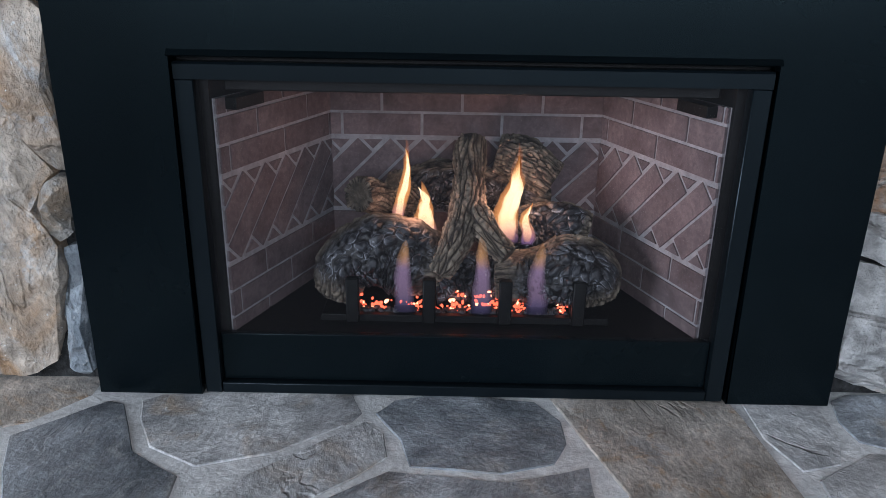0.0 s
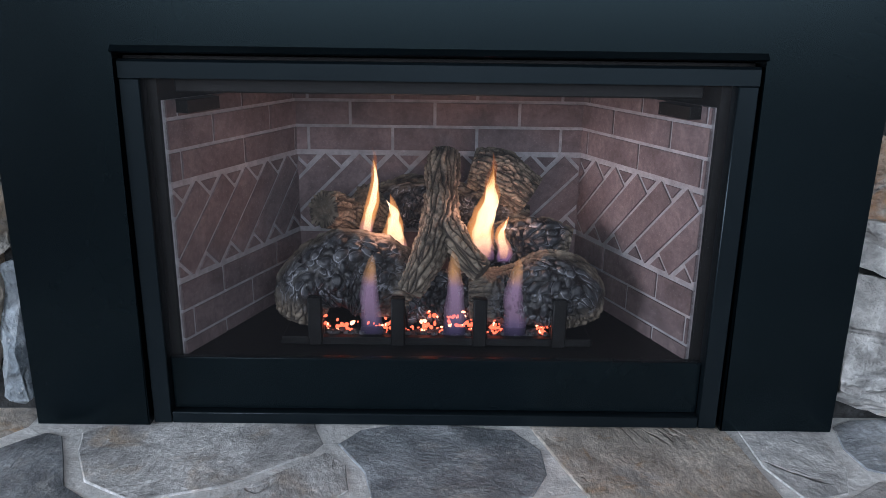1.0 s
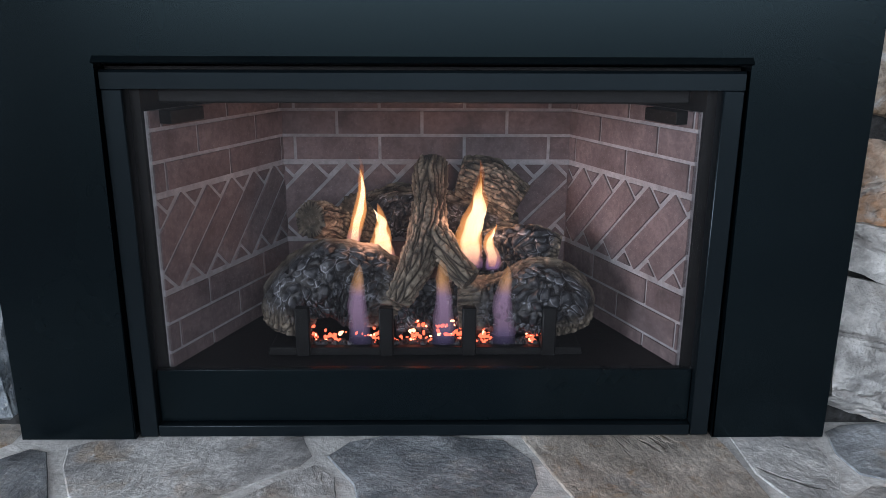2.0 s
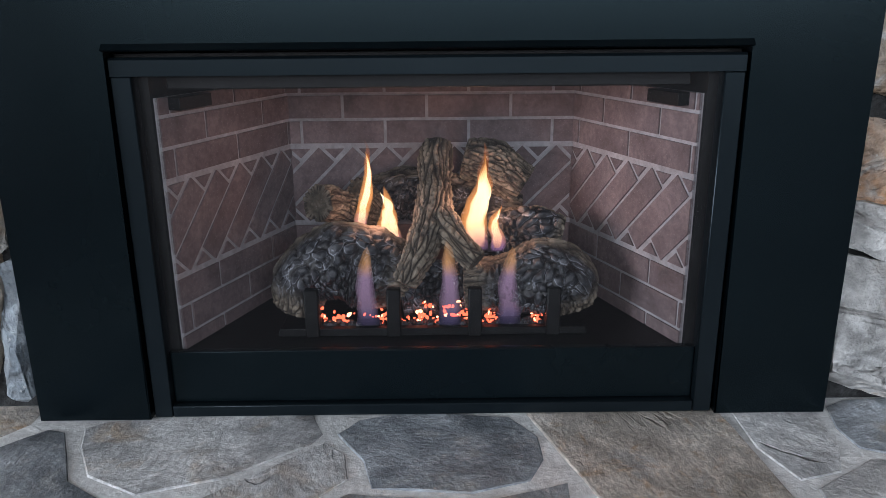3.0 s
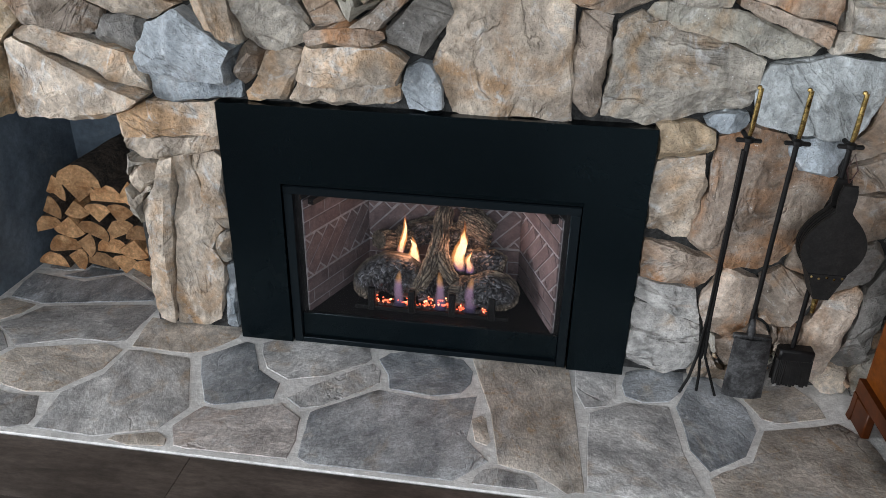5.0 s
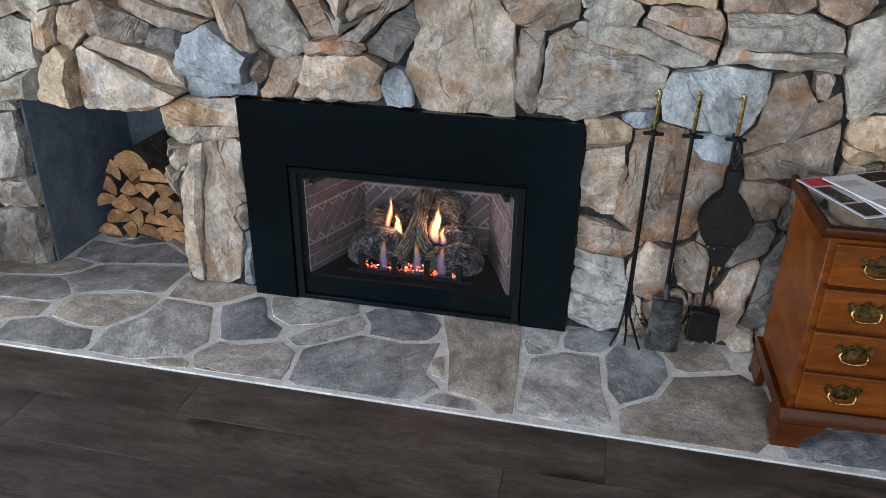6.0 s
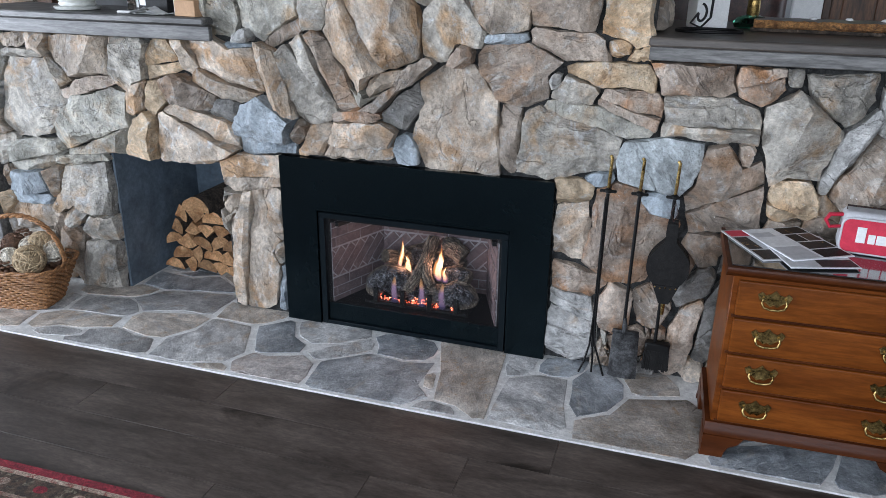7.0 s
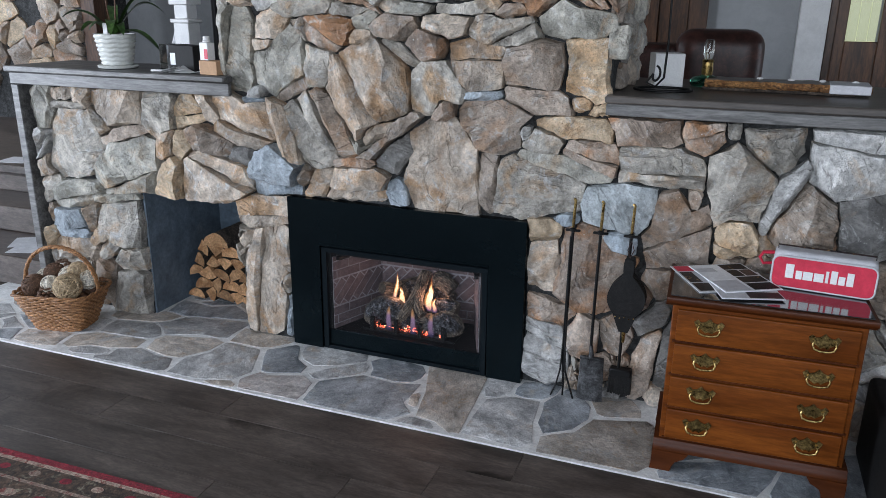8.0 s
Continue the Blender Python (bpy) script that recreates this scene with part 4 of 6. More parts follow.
# ---- gas fireplace insert ----
insert = thing("fireplace_insert", (0, 0, 0), 0, "black steel gas fireplace insert with burning ceramic logs", "fireplace")
H, W = 0.742, 0.575
bm = fresh()
prism(bm, [(-W, 0.001), (-0.4135, 0.001), (-0.4135, 0.534), (0.4135, 0.534), (0.4135, 0.001), (W, 0.001), (W, H), (-W, H)], (0.0, 0.045))
bmesh.ops.bevel(bm, geom=[e for e in bm.edges if e.verts[0].co.y < 0.01 and e.verts[1].co.y < 0.01], offset=0.002, segments=2, affect="EDGES")
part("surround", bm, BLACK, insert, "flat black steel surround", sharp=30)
bm = fresh()
prism(bm, [(-0.004, 0.529), (0.03, 0.529), (0.03, 0.5335), (0.0, 0.5335), (-0.007, 0.526), (-0.004, 0.524)], (-0.4125, 0.4125), "x")
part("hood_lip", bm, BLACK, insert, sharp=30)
# door frame
OUT, TOP, IN, HEAD, SILL = 0.4090, 0.516, 0.3825, 0.4925, 0.020
bm = fresh()
prism(bm, [(0.006, HEAD), (0.006, TOP - 0.003), (0.009, TOP), (0.03, TOP), (0.03, HEAD)], (-OUT, OUT), "x")
part("top_rail", bm, FRAME_BLACK, insert, "satin black top rail of the door", sharp=20)
for lo, hi, name in (((-OUT, 0.006, 0.002), (-IN, 0.03, HEAD - 0.0005), "stile"), ((IN, 0.006, 0.002), (OUT, 0.03, HEAD - 0.0005), "stile"), ((-IN + 0.0005, 0.006, 0.002), (IN - 0.0005, 0.03, SILL), "bottom_rail")):
    bm = fresh()
    box(bm, lo, hi, 0.0015)
    part(name, bm, FRAME_BLACK, insert)
bm = fresh()
box(bm, (-IN, 0.018, SILL), (IN, 0.03, 0.102), 0.002)
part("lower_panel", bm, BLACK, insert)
bm = fresh()
bm.faces.new([bm.verts.new(p) for p in ((-IN, 0.014, 0.1022), (IN, 0.014, 0.1022), (IN, 0.014, HEAD), (-IN, 0.014, HEAD))])
part("wire_screen", bm, WIRE, insert, "fine black wire mesh screen", sharp=0)
# firebox shell
FRONT, BACK, FLOOR_Z, ROOF = 0.034, 0.335, 0.098, 0.50
bm = fresh()
box(bm, (-0.41, 0.030, 0.0), (0.41, 0.42, FLOOR_Z))
box(bm, (-0.41, 0.030, ROOF), (0.41, 0.42, ROOF + 0.02))
box(bm, (-0.41, 0.34, FLOOR_Z), (0.41, 0.36, ROOF))
for side in (-1, 1):
    prism(bm, [(side * 0.41, 0.031), (side * 0.37, 0.031), (side * 0.252, 0.338), (side * 0.41, 0.338)], (FLOOR_Z, ROOF), "z")
part("firebox", bm, IRON, insert, sharp=0)
# added strip that draws and deepens the shade at the firebox top
bm = fresh()
box(bm, (-0.352, 0.046, 0.472), (0.352, 0.058, ROOF - 0.001), 0.002)
part("smoke_baffle", bm, IRON, insert, "added black strip for the shaded band under the firebox roof")


def clip_to(poly, length, z0, z1):
    for axis, limit, keep in ((0, 0.0, 1), (0, length, -1), (1, z0, 1), (1, z1, -1)):
        out = []
        for p, q in zip(poly, poly[1:] + poly[:1]):
            a, b = keep * (p[axis] - limit), keep * (q[axis] - limit)
            if a >= 0:
                out.append(p)
            if a * b < 0:
                out.append((p[0] + (q[0] - p[0]) * a / (a - b), p[1] + (q[1] - p[1]) * a / (a - b)))
        poly = out
        if len(poly) < 3:
            return []
    return poly


def shrunk(poly, by):
    cx, cy = sum(p[0] for p in poly) / len(poly), sum(p[1] for p in poly) / len(poly)
    r = max(0.001, min(math.hypot(p[0] - cx, p[1] - cy) for p in poly))
    k = max(0.0, 1 - by / (0.7 * r))
    return [(cx + (p[0] - cx) * k, cy + (p[1] - cy) * k) for p in poly]


def brick_panel(a, b, mirror, top=0.48):
    """A firebrick panel from a to b on the firebox wall: courses, a slanted band, courses."""
    a, b = Vector((*a, 0)), Vector((*b, 0))
    length, way = (b - a).length, (b - a).normalized()
    inward = Vector((way.y, -way.x, 0))
    if inward.dot(Vector((0, 0.2, 0)) - a) < 0:
        inward = -inward
    bm = fresh()
    corners = [a, b, b - inward * 0.006, a - inward * 0.006]
    prism(bm, [(c.x, c.y) for c in corners], (FLOOR_Z + 0.001, top), "z")
    panel = part("brick_panel", bm, BRICK_JOINT, insert, "moulded firebrick panel with pale joints", sharp=0)
    shapes, joint, course = [], 0.0054, 0.0435
    low, high = 0.208, 0.350
    rows = [high + course * k for k in range(3)] + [low - course * k - course for k in range(3)]
    for n, z in enumerate(rows):
        s = -0.145 * (0.35 if n % 2 else 0.85)
        while s < length:
            poly = clip_to([(s + joint / 2, z + joint / 2), (s + 0.145 - joint / 2, z + joint / 2), (s + 0.145 - joint / 2, z + course - joint / 2), (s + joint / 2, z + course - joint / 2)], length, FLOOR_Z + 0.001, top)
            if poly:
                shapes.append(poly)
            s += 0.145
    w, r2 = 0.042, math.sqrt(2)
    tall = high - low - joint
    def spot(k, u, v):
        return (k * w * r2 + (u - v) / r2, low + joint / 2 + (u + v) / r2)
    g = joint / 2
    for k in range(-6, int(length / (w * r2)) + 3):
        u1, u0 = tall * r2 - w / 2, w / 2
        rect = [spot(k, u0, -w / 2 + g), spot(k, u1, -w / 2 + g), spot(k, u1, w / 2 - g), spot(k, u0, w / 2 - g)]
        tri = shrunk([spot(k, u1, w / 2), spot(k + 1, u1, w / 2), spot(k, u1, -w / 2)], joint * 1.1)
        tri2 = shrunk([spot(k, u0, -w / 2), spot(k + 1, u0, -w / 2), spot(k + 1, u0, w / 2)], joint * 1.1)
        for poly in (rect, tri, tri2):
            poly = clip_to(poly, length, low, high)
            if poly:
                shapes.append(poly)
    for poly in shapes:
        if mirror:
            poly = [(length - s, z) for s, z in poly]
        bm = fresh()
        cx, cz = sum(p[0] for p in poly) / len(poly), sum(p[1] for p in poly) / len(poly)
        mid = a + way * cx
        front, back = [], []
        for s, z in poly:
            at = a + way * s
            front.append(bm.verts.new((at.x - mid.x + inward.x * 0.0025, at.y - mid.y + inward.y * 0.0025, z - cz)))
            back.append(bm.verts.new((at.x - mid.x - inward.x * 0.003, at.y - mid.y - inward.y * 0.003, z - cz)))
        for k in range(len(poly)):
            bm.faces.new((front[k], front[(k + 1) % len(poly)], back[(k + 1) % len(poly)], back[k]))
        bm.faces.new(front)
        part("brick", bm, BRICK, panel, at=(mid.x, mid.y, cz), sharp=0)


brick_panel((-0.247, BACK - 0.004), (0.247, BACK - 0.004), False)
brick_panel((-0.363, FRONT), (-0.247, BACK - 0.004), False, 0.462)
brick_panel((0.363, FRONT), (0.247, BACK - 0.004), True, 0.462)
for side in (-1, 1):
    bm = fresh()
    box(bm, (-0.012, -0.035, -0.008), (0.012, 0.035, 0.010), 0.001)
    clip = part("panel_clip", bm, IRON, insert, at=(side * 0.335, 0.082, 0.452))
    clip.rotation_euler = (0, 0, side * radians(21))


def fire_log(points, radii, seed, charred, sides=150, steps=120):
    """A cast log: a bent tube with furrowed bark or cracked char plates; charred is how far the char goes round its front."""
    pts = [Vector(p) for p in points]
    bm = fresh()
    tall, burnt = bm.verts.layers.float.new("plate_height"), bm.verts.layers.float.new("char_share")
    rings, up, gone, last = [], Vector((0.1, 0.2, 0.97)), 0.0, None

    def along(t):
        k = min(max(int(t), 0), len(pts) - 2)
        f = t - k
        a, b, c, d = pts[max(k - 1, 0)], pts[k], pts[k + 1], pts[min(k + 2, len(pts) - 1)]
        return 0.5 * (2 * b + (c - a) * f + (2 * a - 5 * b + 4 * c - d) * f * f + (3 * b - a - 3 * c + d) * f ** 3)

    for n in range(steps + 1):
        t = n / steps * (len(pts) - 1)
        p, way = along(t), (along(t + 0.02) - along(t - 0.02)).normalized()
        k = min(int(t), len(pts) - 2)
        r = radii[k] + (radii[k + 1] - radii[k]) * (t - k)
        gone += (p - last).length if last else 0.0
        last = p
        a = way.cross(up).normalized()
        b = a.cross(way).normalized()
        up = b
        ring = []
        end = min(n, steps - n) / steps
        for j in range(sides):
            q = j * math.tau / sides
            out = math.cos(q) * a + math.sin(q) * b
            c, s = math.cos(q) * r, math.sin(q) * r
            warp = 0.007 * noise.noise(Vector((c * 34, s * 34, gone * 20 + seed)))
            share = (-out.y - 0.40 * out.z + 0.35 * noise.noise(Vector((c * 28, s * 28, gone * 24 + seed * 5))) - 1.0 + 2.0 * charred) * 3.0 + 0.5
            share = max(0.0, min(1.0, share, (end - 0.10) * 9 if charred < 0.9 else 1.0)) if charred > 0 else 0.0
            d = noise.voronoi(Vector(((c + warp) * 125 + 0.5 * noise.noise(Vector((c * 60, s * 60, gone * 45))), (s + warp) * 125, gone * 10 + seed * 9)))[0]
            ridge = min(1.0, (d[1] - d[0]) / 0.34)
            d = noise.voronoi(Vector(((c + warp) * 60 + 0.25 * noise.noise(Vector((gone * 150, c * 150, s * 150))), (s + warp) * 60, (gone + 2 * warp) * 80 + seed * 4)))[0]
            block = min(1.0, (d[1] - d[0]) / 0.45)
            ridge = min(ridge, 0.35 + 1.1 * block)
            h = ridge + (block - ridge) * share
            rr = r * (1 + 0.16 * noise.noise(Vector((c * 26, s * 26, gone * 18 + seed * 3)))) + (0.0052 + 0.0024 * share) * (h - 0.6) + 0.0010 * noise.noise(Vector((c * 160, s * 160, gone * 120)))
            if n in (0, steps):
                rr *= 0.90
            v = bm.verts.new(p + rr * out)
            v[tall], v[burnt] = h, share
            ring.append(v)
        rings.append(ring)
    for r, s in zip(rings, rings[1:]):
        for j in range(sides):
            bm.faces.new((r[j], r[(j + 1) % sides], s[(j + 1) % sides], s[j]))
    for ring, side in ((rings[0], rings[1]), (rings[-1], rings[-2])):
        mid = sum((v.co for v in ring), Vector()) / sides
        before = ring
        for k, f in enumerate((0.8, 0.6, 0.4, 0.2)):
            inner = []
            for j, v in enumerate(ring):
                w = bm.verts.new(mid.lerp(v.co, f) + 0.003 * noise.noise(v.co * 60 + Vector((k, seed, 0))) * Vector((0.4, -1, 0.3)))
                w[tall], w[burnt] = 0.35 + 0.6 * abs(noise.noise(Vector((v.co.x * 40, k * 1.7 + seed, v.co.z * 40)))), 0.0
                inner.append(w)
            for j in range(sides):
                bm.faces.new((before[j], before[(j + 1) % sides], inner[(j + 1) % sides], inner[j]))
            before = inner
        bm.faces.new(before)
    return part("ceramic_log", bm, CAST_LOG, insert, sharp=50)


fire_log([(-0.212, 0.128, 0.122), (-0.196, 0.132, 0.172), (-0.145, 0.142, 0.194), (-0.095, 0.147, 0.186), (-0.040, 0.150, 0.158)], (0.036, 0.048, 0.066, 0.063, 0.044), 1.0, 0.54)
fire_log([(0.050, 0.140, 0.152), (0.110, 0.138, 0.156), (0.168, 0.132, 0.170), (0.208, 0.128, 0.160), (0.220, 0.125, 0.124)], (0.042, 0.050, 0.060, 0.052, 0.036), 2.0, 0.55)
fire_log([(-0.05, 0.145, 0.140), (0.01, 0.150, 0.146), (0.065, 0.150, 0.144)], (0.040, 0.043, 0.040), 3.0, 1.0)
fire_log([(0.008, 0.292, 0.352), (0.006, 0.245, 0.310), (0.000, 0.170, 0.258), (-0.024, 0.116, 0.208), (-0.042, 0.098, 0.172)], (0.027, 0.027, 0.031, 0.025, 0.019), 4.0, 0.0)
fire_log([(0.006, 0.190, 0.272), (0.024, 0.145, 0.246), (0.046, 0.115, 0.226), (0.068, 0.100, 0.208)], (0.020, 0.024, 0.020, 0.017), 5.0, 0.0)
fire_log([(-0.180, 0.185, 0.280), (-0.165, 0.215, 0.270), (-0.130, 0.260, 0.245), (-0.09, 0.285, 0.232)], (0.028, 0.030, 0.030, 0.03), 6.0, 0.0)
fire_log([(-0.119, 0.235, 0.292), (-0.113, 0.262, 0.276), (-0.09, 0.285, 0.24)], (0.021, 0.023, 0.027), 7.0, 0.0)
fire_log([(0.055, 0.292, 0.330), (0.105, 0.285, 0.318), (0.156, 0.275, 0.286)], (0.032, 0.042, 0.036), 8.0, 0.0)
fire_log([(0.055, 0.215, 0.202), (0.120, 0.205, 0.218), (0.172, 0.195, 0.226), (0.208, 0.190, 0.218)], (0.036, 0.042, 0.043, 0.034), 9.0, 0.66)
fire_log([(-0.13, 0.295, 0.235), (-0.05, 0.305, 0.268), (0.05, 0.30, 0.250), (0.15, 0.295, 0.225)], (0.038, 0.046, 0.046, 0.040), 10.0, 0.30)
# grate and burner
bm = fresh()
box(bm, (-0.235, 0.075, FLOOR_Z), (0.235, 0.30, 0.106), 0.002)
part("burner_tray", bm, IRON, insert)
bm = fresh()
box(bm, (-0.232, 0.072, 0.100), (0.232, 0.084, 0.112), 0.001)
part("grate_bar", bm, IRON, insert)
for x in (-0.181, -0.058, 0.064, 0.182):
    bm = fresh()
    box(bm, (-0.0105, 0.066, 0.100), (0.0105, 0.080, 0.176), 0.002)
    box(bm, (-0.0105, 0.0802, 0.112), (0.0105, 0.10, 0.122), 0.002)
    part("grate_post", bm, IRON, insert, at=(x, 0, 0))
for x in (-0.098, 0.027, 0.118):
    bm = fresh()
    box(bm, (-0.017, 0.0845, 0.107), (0.017, 0.088, 0.124), 0.001)
    part("burner_shield", bm, IRON, insert, at=(x, 0, 0))
bm = fresh()
for k in range(150):
    x = rng.uniform(-0.185, 0.185)
    lump(bm, (x, rng.uniform(0.086, 0.105), 0.108 + rng.uniform(0, 0.006)), rng.uniform(0.003, 0.007), 0.3, (1, 1, 0.7), 1, k)
tagged(part("ember_bed", bm, CHAR, insert, sharp=0), "bed of grey ember lumps", kind="stuff")
for k in range(170):
    x = rng.choice((rng.gauss(-0.15, 0.014), rng.gauss(-0.005, 0.022), rng.gauss(0.045, 0.014), rng.gauss(0.012, 0.02), rng.gauss(0.092, 0.010), rng.gauss(-0.078, 0.009), rng.gauss(0.160, 0.007)))
    high = 0.112 + abs(rng.gauss(0, 0.009)) * (1.6 if abs(x - 0.015) < 0.035 else 1.0)
    bm = fresh()
    lump(bm, (0, 0, 0), rng.uniform(0.0012, 0.0036), 0.5, (1.3, 1, 0.7), 1, k)
    ember = part("ember", bm, EMBER_HOT if k % 5 == 0 else EMBER, insert, "glowing orange ember", at=(x, 0.089 + (high - 0.112) * 0.5 + rng.uniform(0, 0.008), high), sharp=0)
    ember.rotation_euler = (rng.uniform(0, 3), rng.uniform(0, 3), 0)


def flame_material(name, bottom, middle, tip, strength, solid, tall):
    """Burning gas: colour and density run from the root to the tip."""
    m = bpy.data.materials.new(name)
    m.use_nodes = True
    t, link = m.node_tree, m.node_tree.links.new
    for n in list(t.nodes):
        t.nodes.remove(n)
    out, mix, clear, glow = (t.nodes.new(k) for k in ("ShaderNodeOutputMaterial", "ShaderNodeMixShader", "ShaderNodeBsdfTransparent", "ShaderNodeEmission"))
    coord, split, wave, add = t.nodes.new("ShaderNodeTexCoord"), t.nodes.new("ShaderNodeSeparateXYZ"), t.nodes.new("ShaderNodeTexNoise"), t.nodes.new("ShaderNodeMath")
    height, colour, dense = t.nodes.new("ShaderNodeMapRange"), t.nodes.new("ShaderNodeValToRGB"), t.nodes.new("ShaderNodeValToRGB")
    link(coord.outputs["Object"], split.inputs[0])
    wave.inputs["Scale"].default_value = 40
    link(coord.outputs["Object"], wave.inputs["Vector"])
    height.inputs[2].default_value = tall
    link(split.outputs["Z"], height.inputs[0])
    add.operation, add.inputs[2].default_value = "MULTIPLY_ADD", -0.12
    add.inputs[1].default_value = 0.24
    link(wave.outputs["Fac"], add.inputs[0])
    total = t.nodes.new("ShaderNodeMath")
    link(height.outputs[0], total.inputs[0])
    link(add.outputs[0], total.inputs[1])
    for r, stops in ((colour, ((0.0, bottom), (0.3, middle), (0.75, middle), (1.0, tip))), (dense, ((0.0, (solid[0],) * 3), (0.3, (solid[1],) * 3), (0.7, (solid[2],) * 3), (1.0, (solid[3],) * 3)))):
        e = r.color_ramp.elements
        e[0].position, e[0].color = stops[0][0], rgb(stops[0][1])
        e[1].position, e[1].color = stops[3][0], rgb(stops[3][1])
        for p, c in stops[1:3]:
            e.new(p).color = rgb(c)
        link(total.outputs[0], r.inputs[0])
    glow.inputs["Strength"].default_value = strength
    link(colour.outputs[0], glow.inputs["Color"])
    link(dense.outputs[0], mix.inputs[0])
    link(clear.outputs[0], mix.inputs[1])
    link(glow.outputs[0], mix.inputs[2])
    link(mix.outputs[0], out.inputs["Surface"])
    return m


HOT = flame_material("flame_core", (1.0, 0.44, 0.24), (1.0, 0.68, 0.40), (1.0, 0.45, 0.14), 5.0, (0.02, 0.15, 0.24, 0.02), 0.13)
HALO = flame_material("flame_halo", (0.40, 0.22, 0.50), (1.0, 0.40, 0.13), (1.0, 0.28, 0.08), 1.5, (0.05, 0.13, 0.13, 0.02), 0.13)
GAS = flame_material("flame_gas", (0.42, 0.36, 0.85), (0.62, 0.42, 0.68), (1.0, 0.52, 0.24), 1.05, (0.010, 0.042, 0.060, 0.085), 0.100)


def flame_body(tall, wide, sway, seed, thin=0.45):
    bm = fresh()
    steps, sides = 18, 14
    rings = []
    for n in range(steps + 1):
        t = n / steps
        r = wide * (math.sin(math.pi * min(1, (t + 0.12) / 1.12) ** 0.75) ** 0.9 + 0.02) * (1 - 0.35 * t)
        if thin < 0.4:
            r = wide * (0.92 - 0.36 * t) * math.sqrt(max(0.0, 1.002 - t ** 3))
        cx = sway * math.sin(t * 3.6 + seed) * t + (0.22 if thin > 0.4 else 0.05) * wide * math.sin(t * 8 + seed * 2) + (0.5 if thin > 0.4 else 0.12) * wide * t * noise.noise(Vector((seed * 9, t * 6, 0)))
        rings.append([bm.verts.new((cx + r * math.cos(k * math.tau / sides) * (1 + (0.45 if thin > 0.4 else 0.22) * noise.noise(Vector((0.9 * k, t * 5, seed * 7)))), thin * r * math.sin(k * math.tau / sides), t * tall)) for k in range(sides)])
    for r, s in zip(rings, rings[1:]):
        for k in range(sides):
            bm.faces.new((r[k], r[(k + 1) % sides], s[(k + 1) % sides], s[k]))
    return bm


for x, y, z, tall, wide, sway, seed in ((-0.070, 0.17, 0.205, 0.105, 0.018, 0.010, 0.4), (0.074, 0.17, 0.205, 0.172, 0.021, -0.012, 1.3), (-0.112, 0.19, 0.225, 0.155, 0.012, -0.020, 2.2), (0.104, 0.16, 0.205, 0.075, 0.013, 0.008, 3.0)):
    flame = part("flame", flame_body(tall, wide, sway, seed), HALO, insert, "yellow gas flame", at=(x, y, z))
    for k in (0.90, 0.80, 0.70):
        part("flame_layer", flame_body(tall * (0.6 + 0.4 * k), wide * k, sway, seed), HALO, flame, at=(0, 0, 0.002))
    for k in (0.30, 0.42, 0.54, 0.66, 0.78):
        part("flame_core", flame_body(tall * (0.62 + 0.3 * k), wide * k * (1 if wide > 0.015 else 0.7), sway, seed + 0.1 * k), HOT, flame, at=(0, 0, 0.010 - 0.006 * k))
for x, y, z, tall, wide in ((-0.099, 0.082, 0.114, 0.124, 0.019), (0.026, 0.080, 0.114, 0.132, 0.019), (0.116, 0.082, 0.114, 0.122, 0.020)):
    flame = part("gas_flame", flame_body(tall, wide, 0.004, x * 30, 0.3), GAS, insert, "violet gas flame", at=(x, y, z))
    for k in (0.82, 0.64, 0.46):
        part("flame_layer", flame_body(tall * (0.6 + 0.4 * k), wide * k, 0.004, x * 30, 0.3), GAS, flame)
for n, (x, y, z, watts) in enumerate(((0.075, 0.165, 0.285, 0.85), (-0.085, 0.150, 0.265, 0.38))):
    data = bpy.data.lights.new("flame_light", "POINT")
    data.energy, data.color, data.shadow_soft_size = watts, (1.0, 0.52, 0.36), 0.03
    new("flame_light", data).location = (x, y, z)


# ---- chest of drawers ----
def bail_handle(parent, x, z, y):
    """A brass bat-wing plate with a swinging bail."""
    bm = fresh()
    prism(bm, [(-0.040, 0.012), (-0.030, 0.020), (-0.022, 0.012), (-0.010, 0.016), (0.0, 0.026), (0.010, 0.016), (0.022, 0.012), (0.030, 0.020), (0.040, 0.012), (0.034, -0.002), (0.020, -0.008), (0.008, -0.018), (0.0, -0.013), (-0.008, -0.018), (-0.020, -0.008), (-0.034, -0.002)], (-0.0035, 0.0))
    plate = part("handle", bm, BRASS, parent, "aged brass bail handle", at=(x, y, z), sharp=30)
    plate.scale = (1.22, 1.0, 1.2)
    bm = fresh()
    tube(bm, [(-0.026, -0.008, 0.003), (-0.029, -0.012, -0.006), (-0.024, -0.016, -0.017), (-0.010, -0.018, -0.021), (0.010, -0.018, -0.021), (0.024, -0.016, -0.017), (0.029, -0.012, -0.006), (0.026, -0.008, 0.003)], 0.0028, 8)
    for s in (-1, 1):
        tube(bm, [(s * 0.026, 0.0, 0.003), (s * 0.026, -0.011, 0.003)], 0.0045, 8)
    part("bail", bm, BRASS, plate)


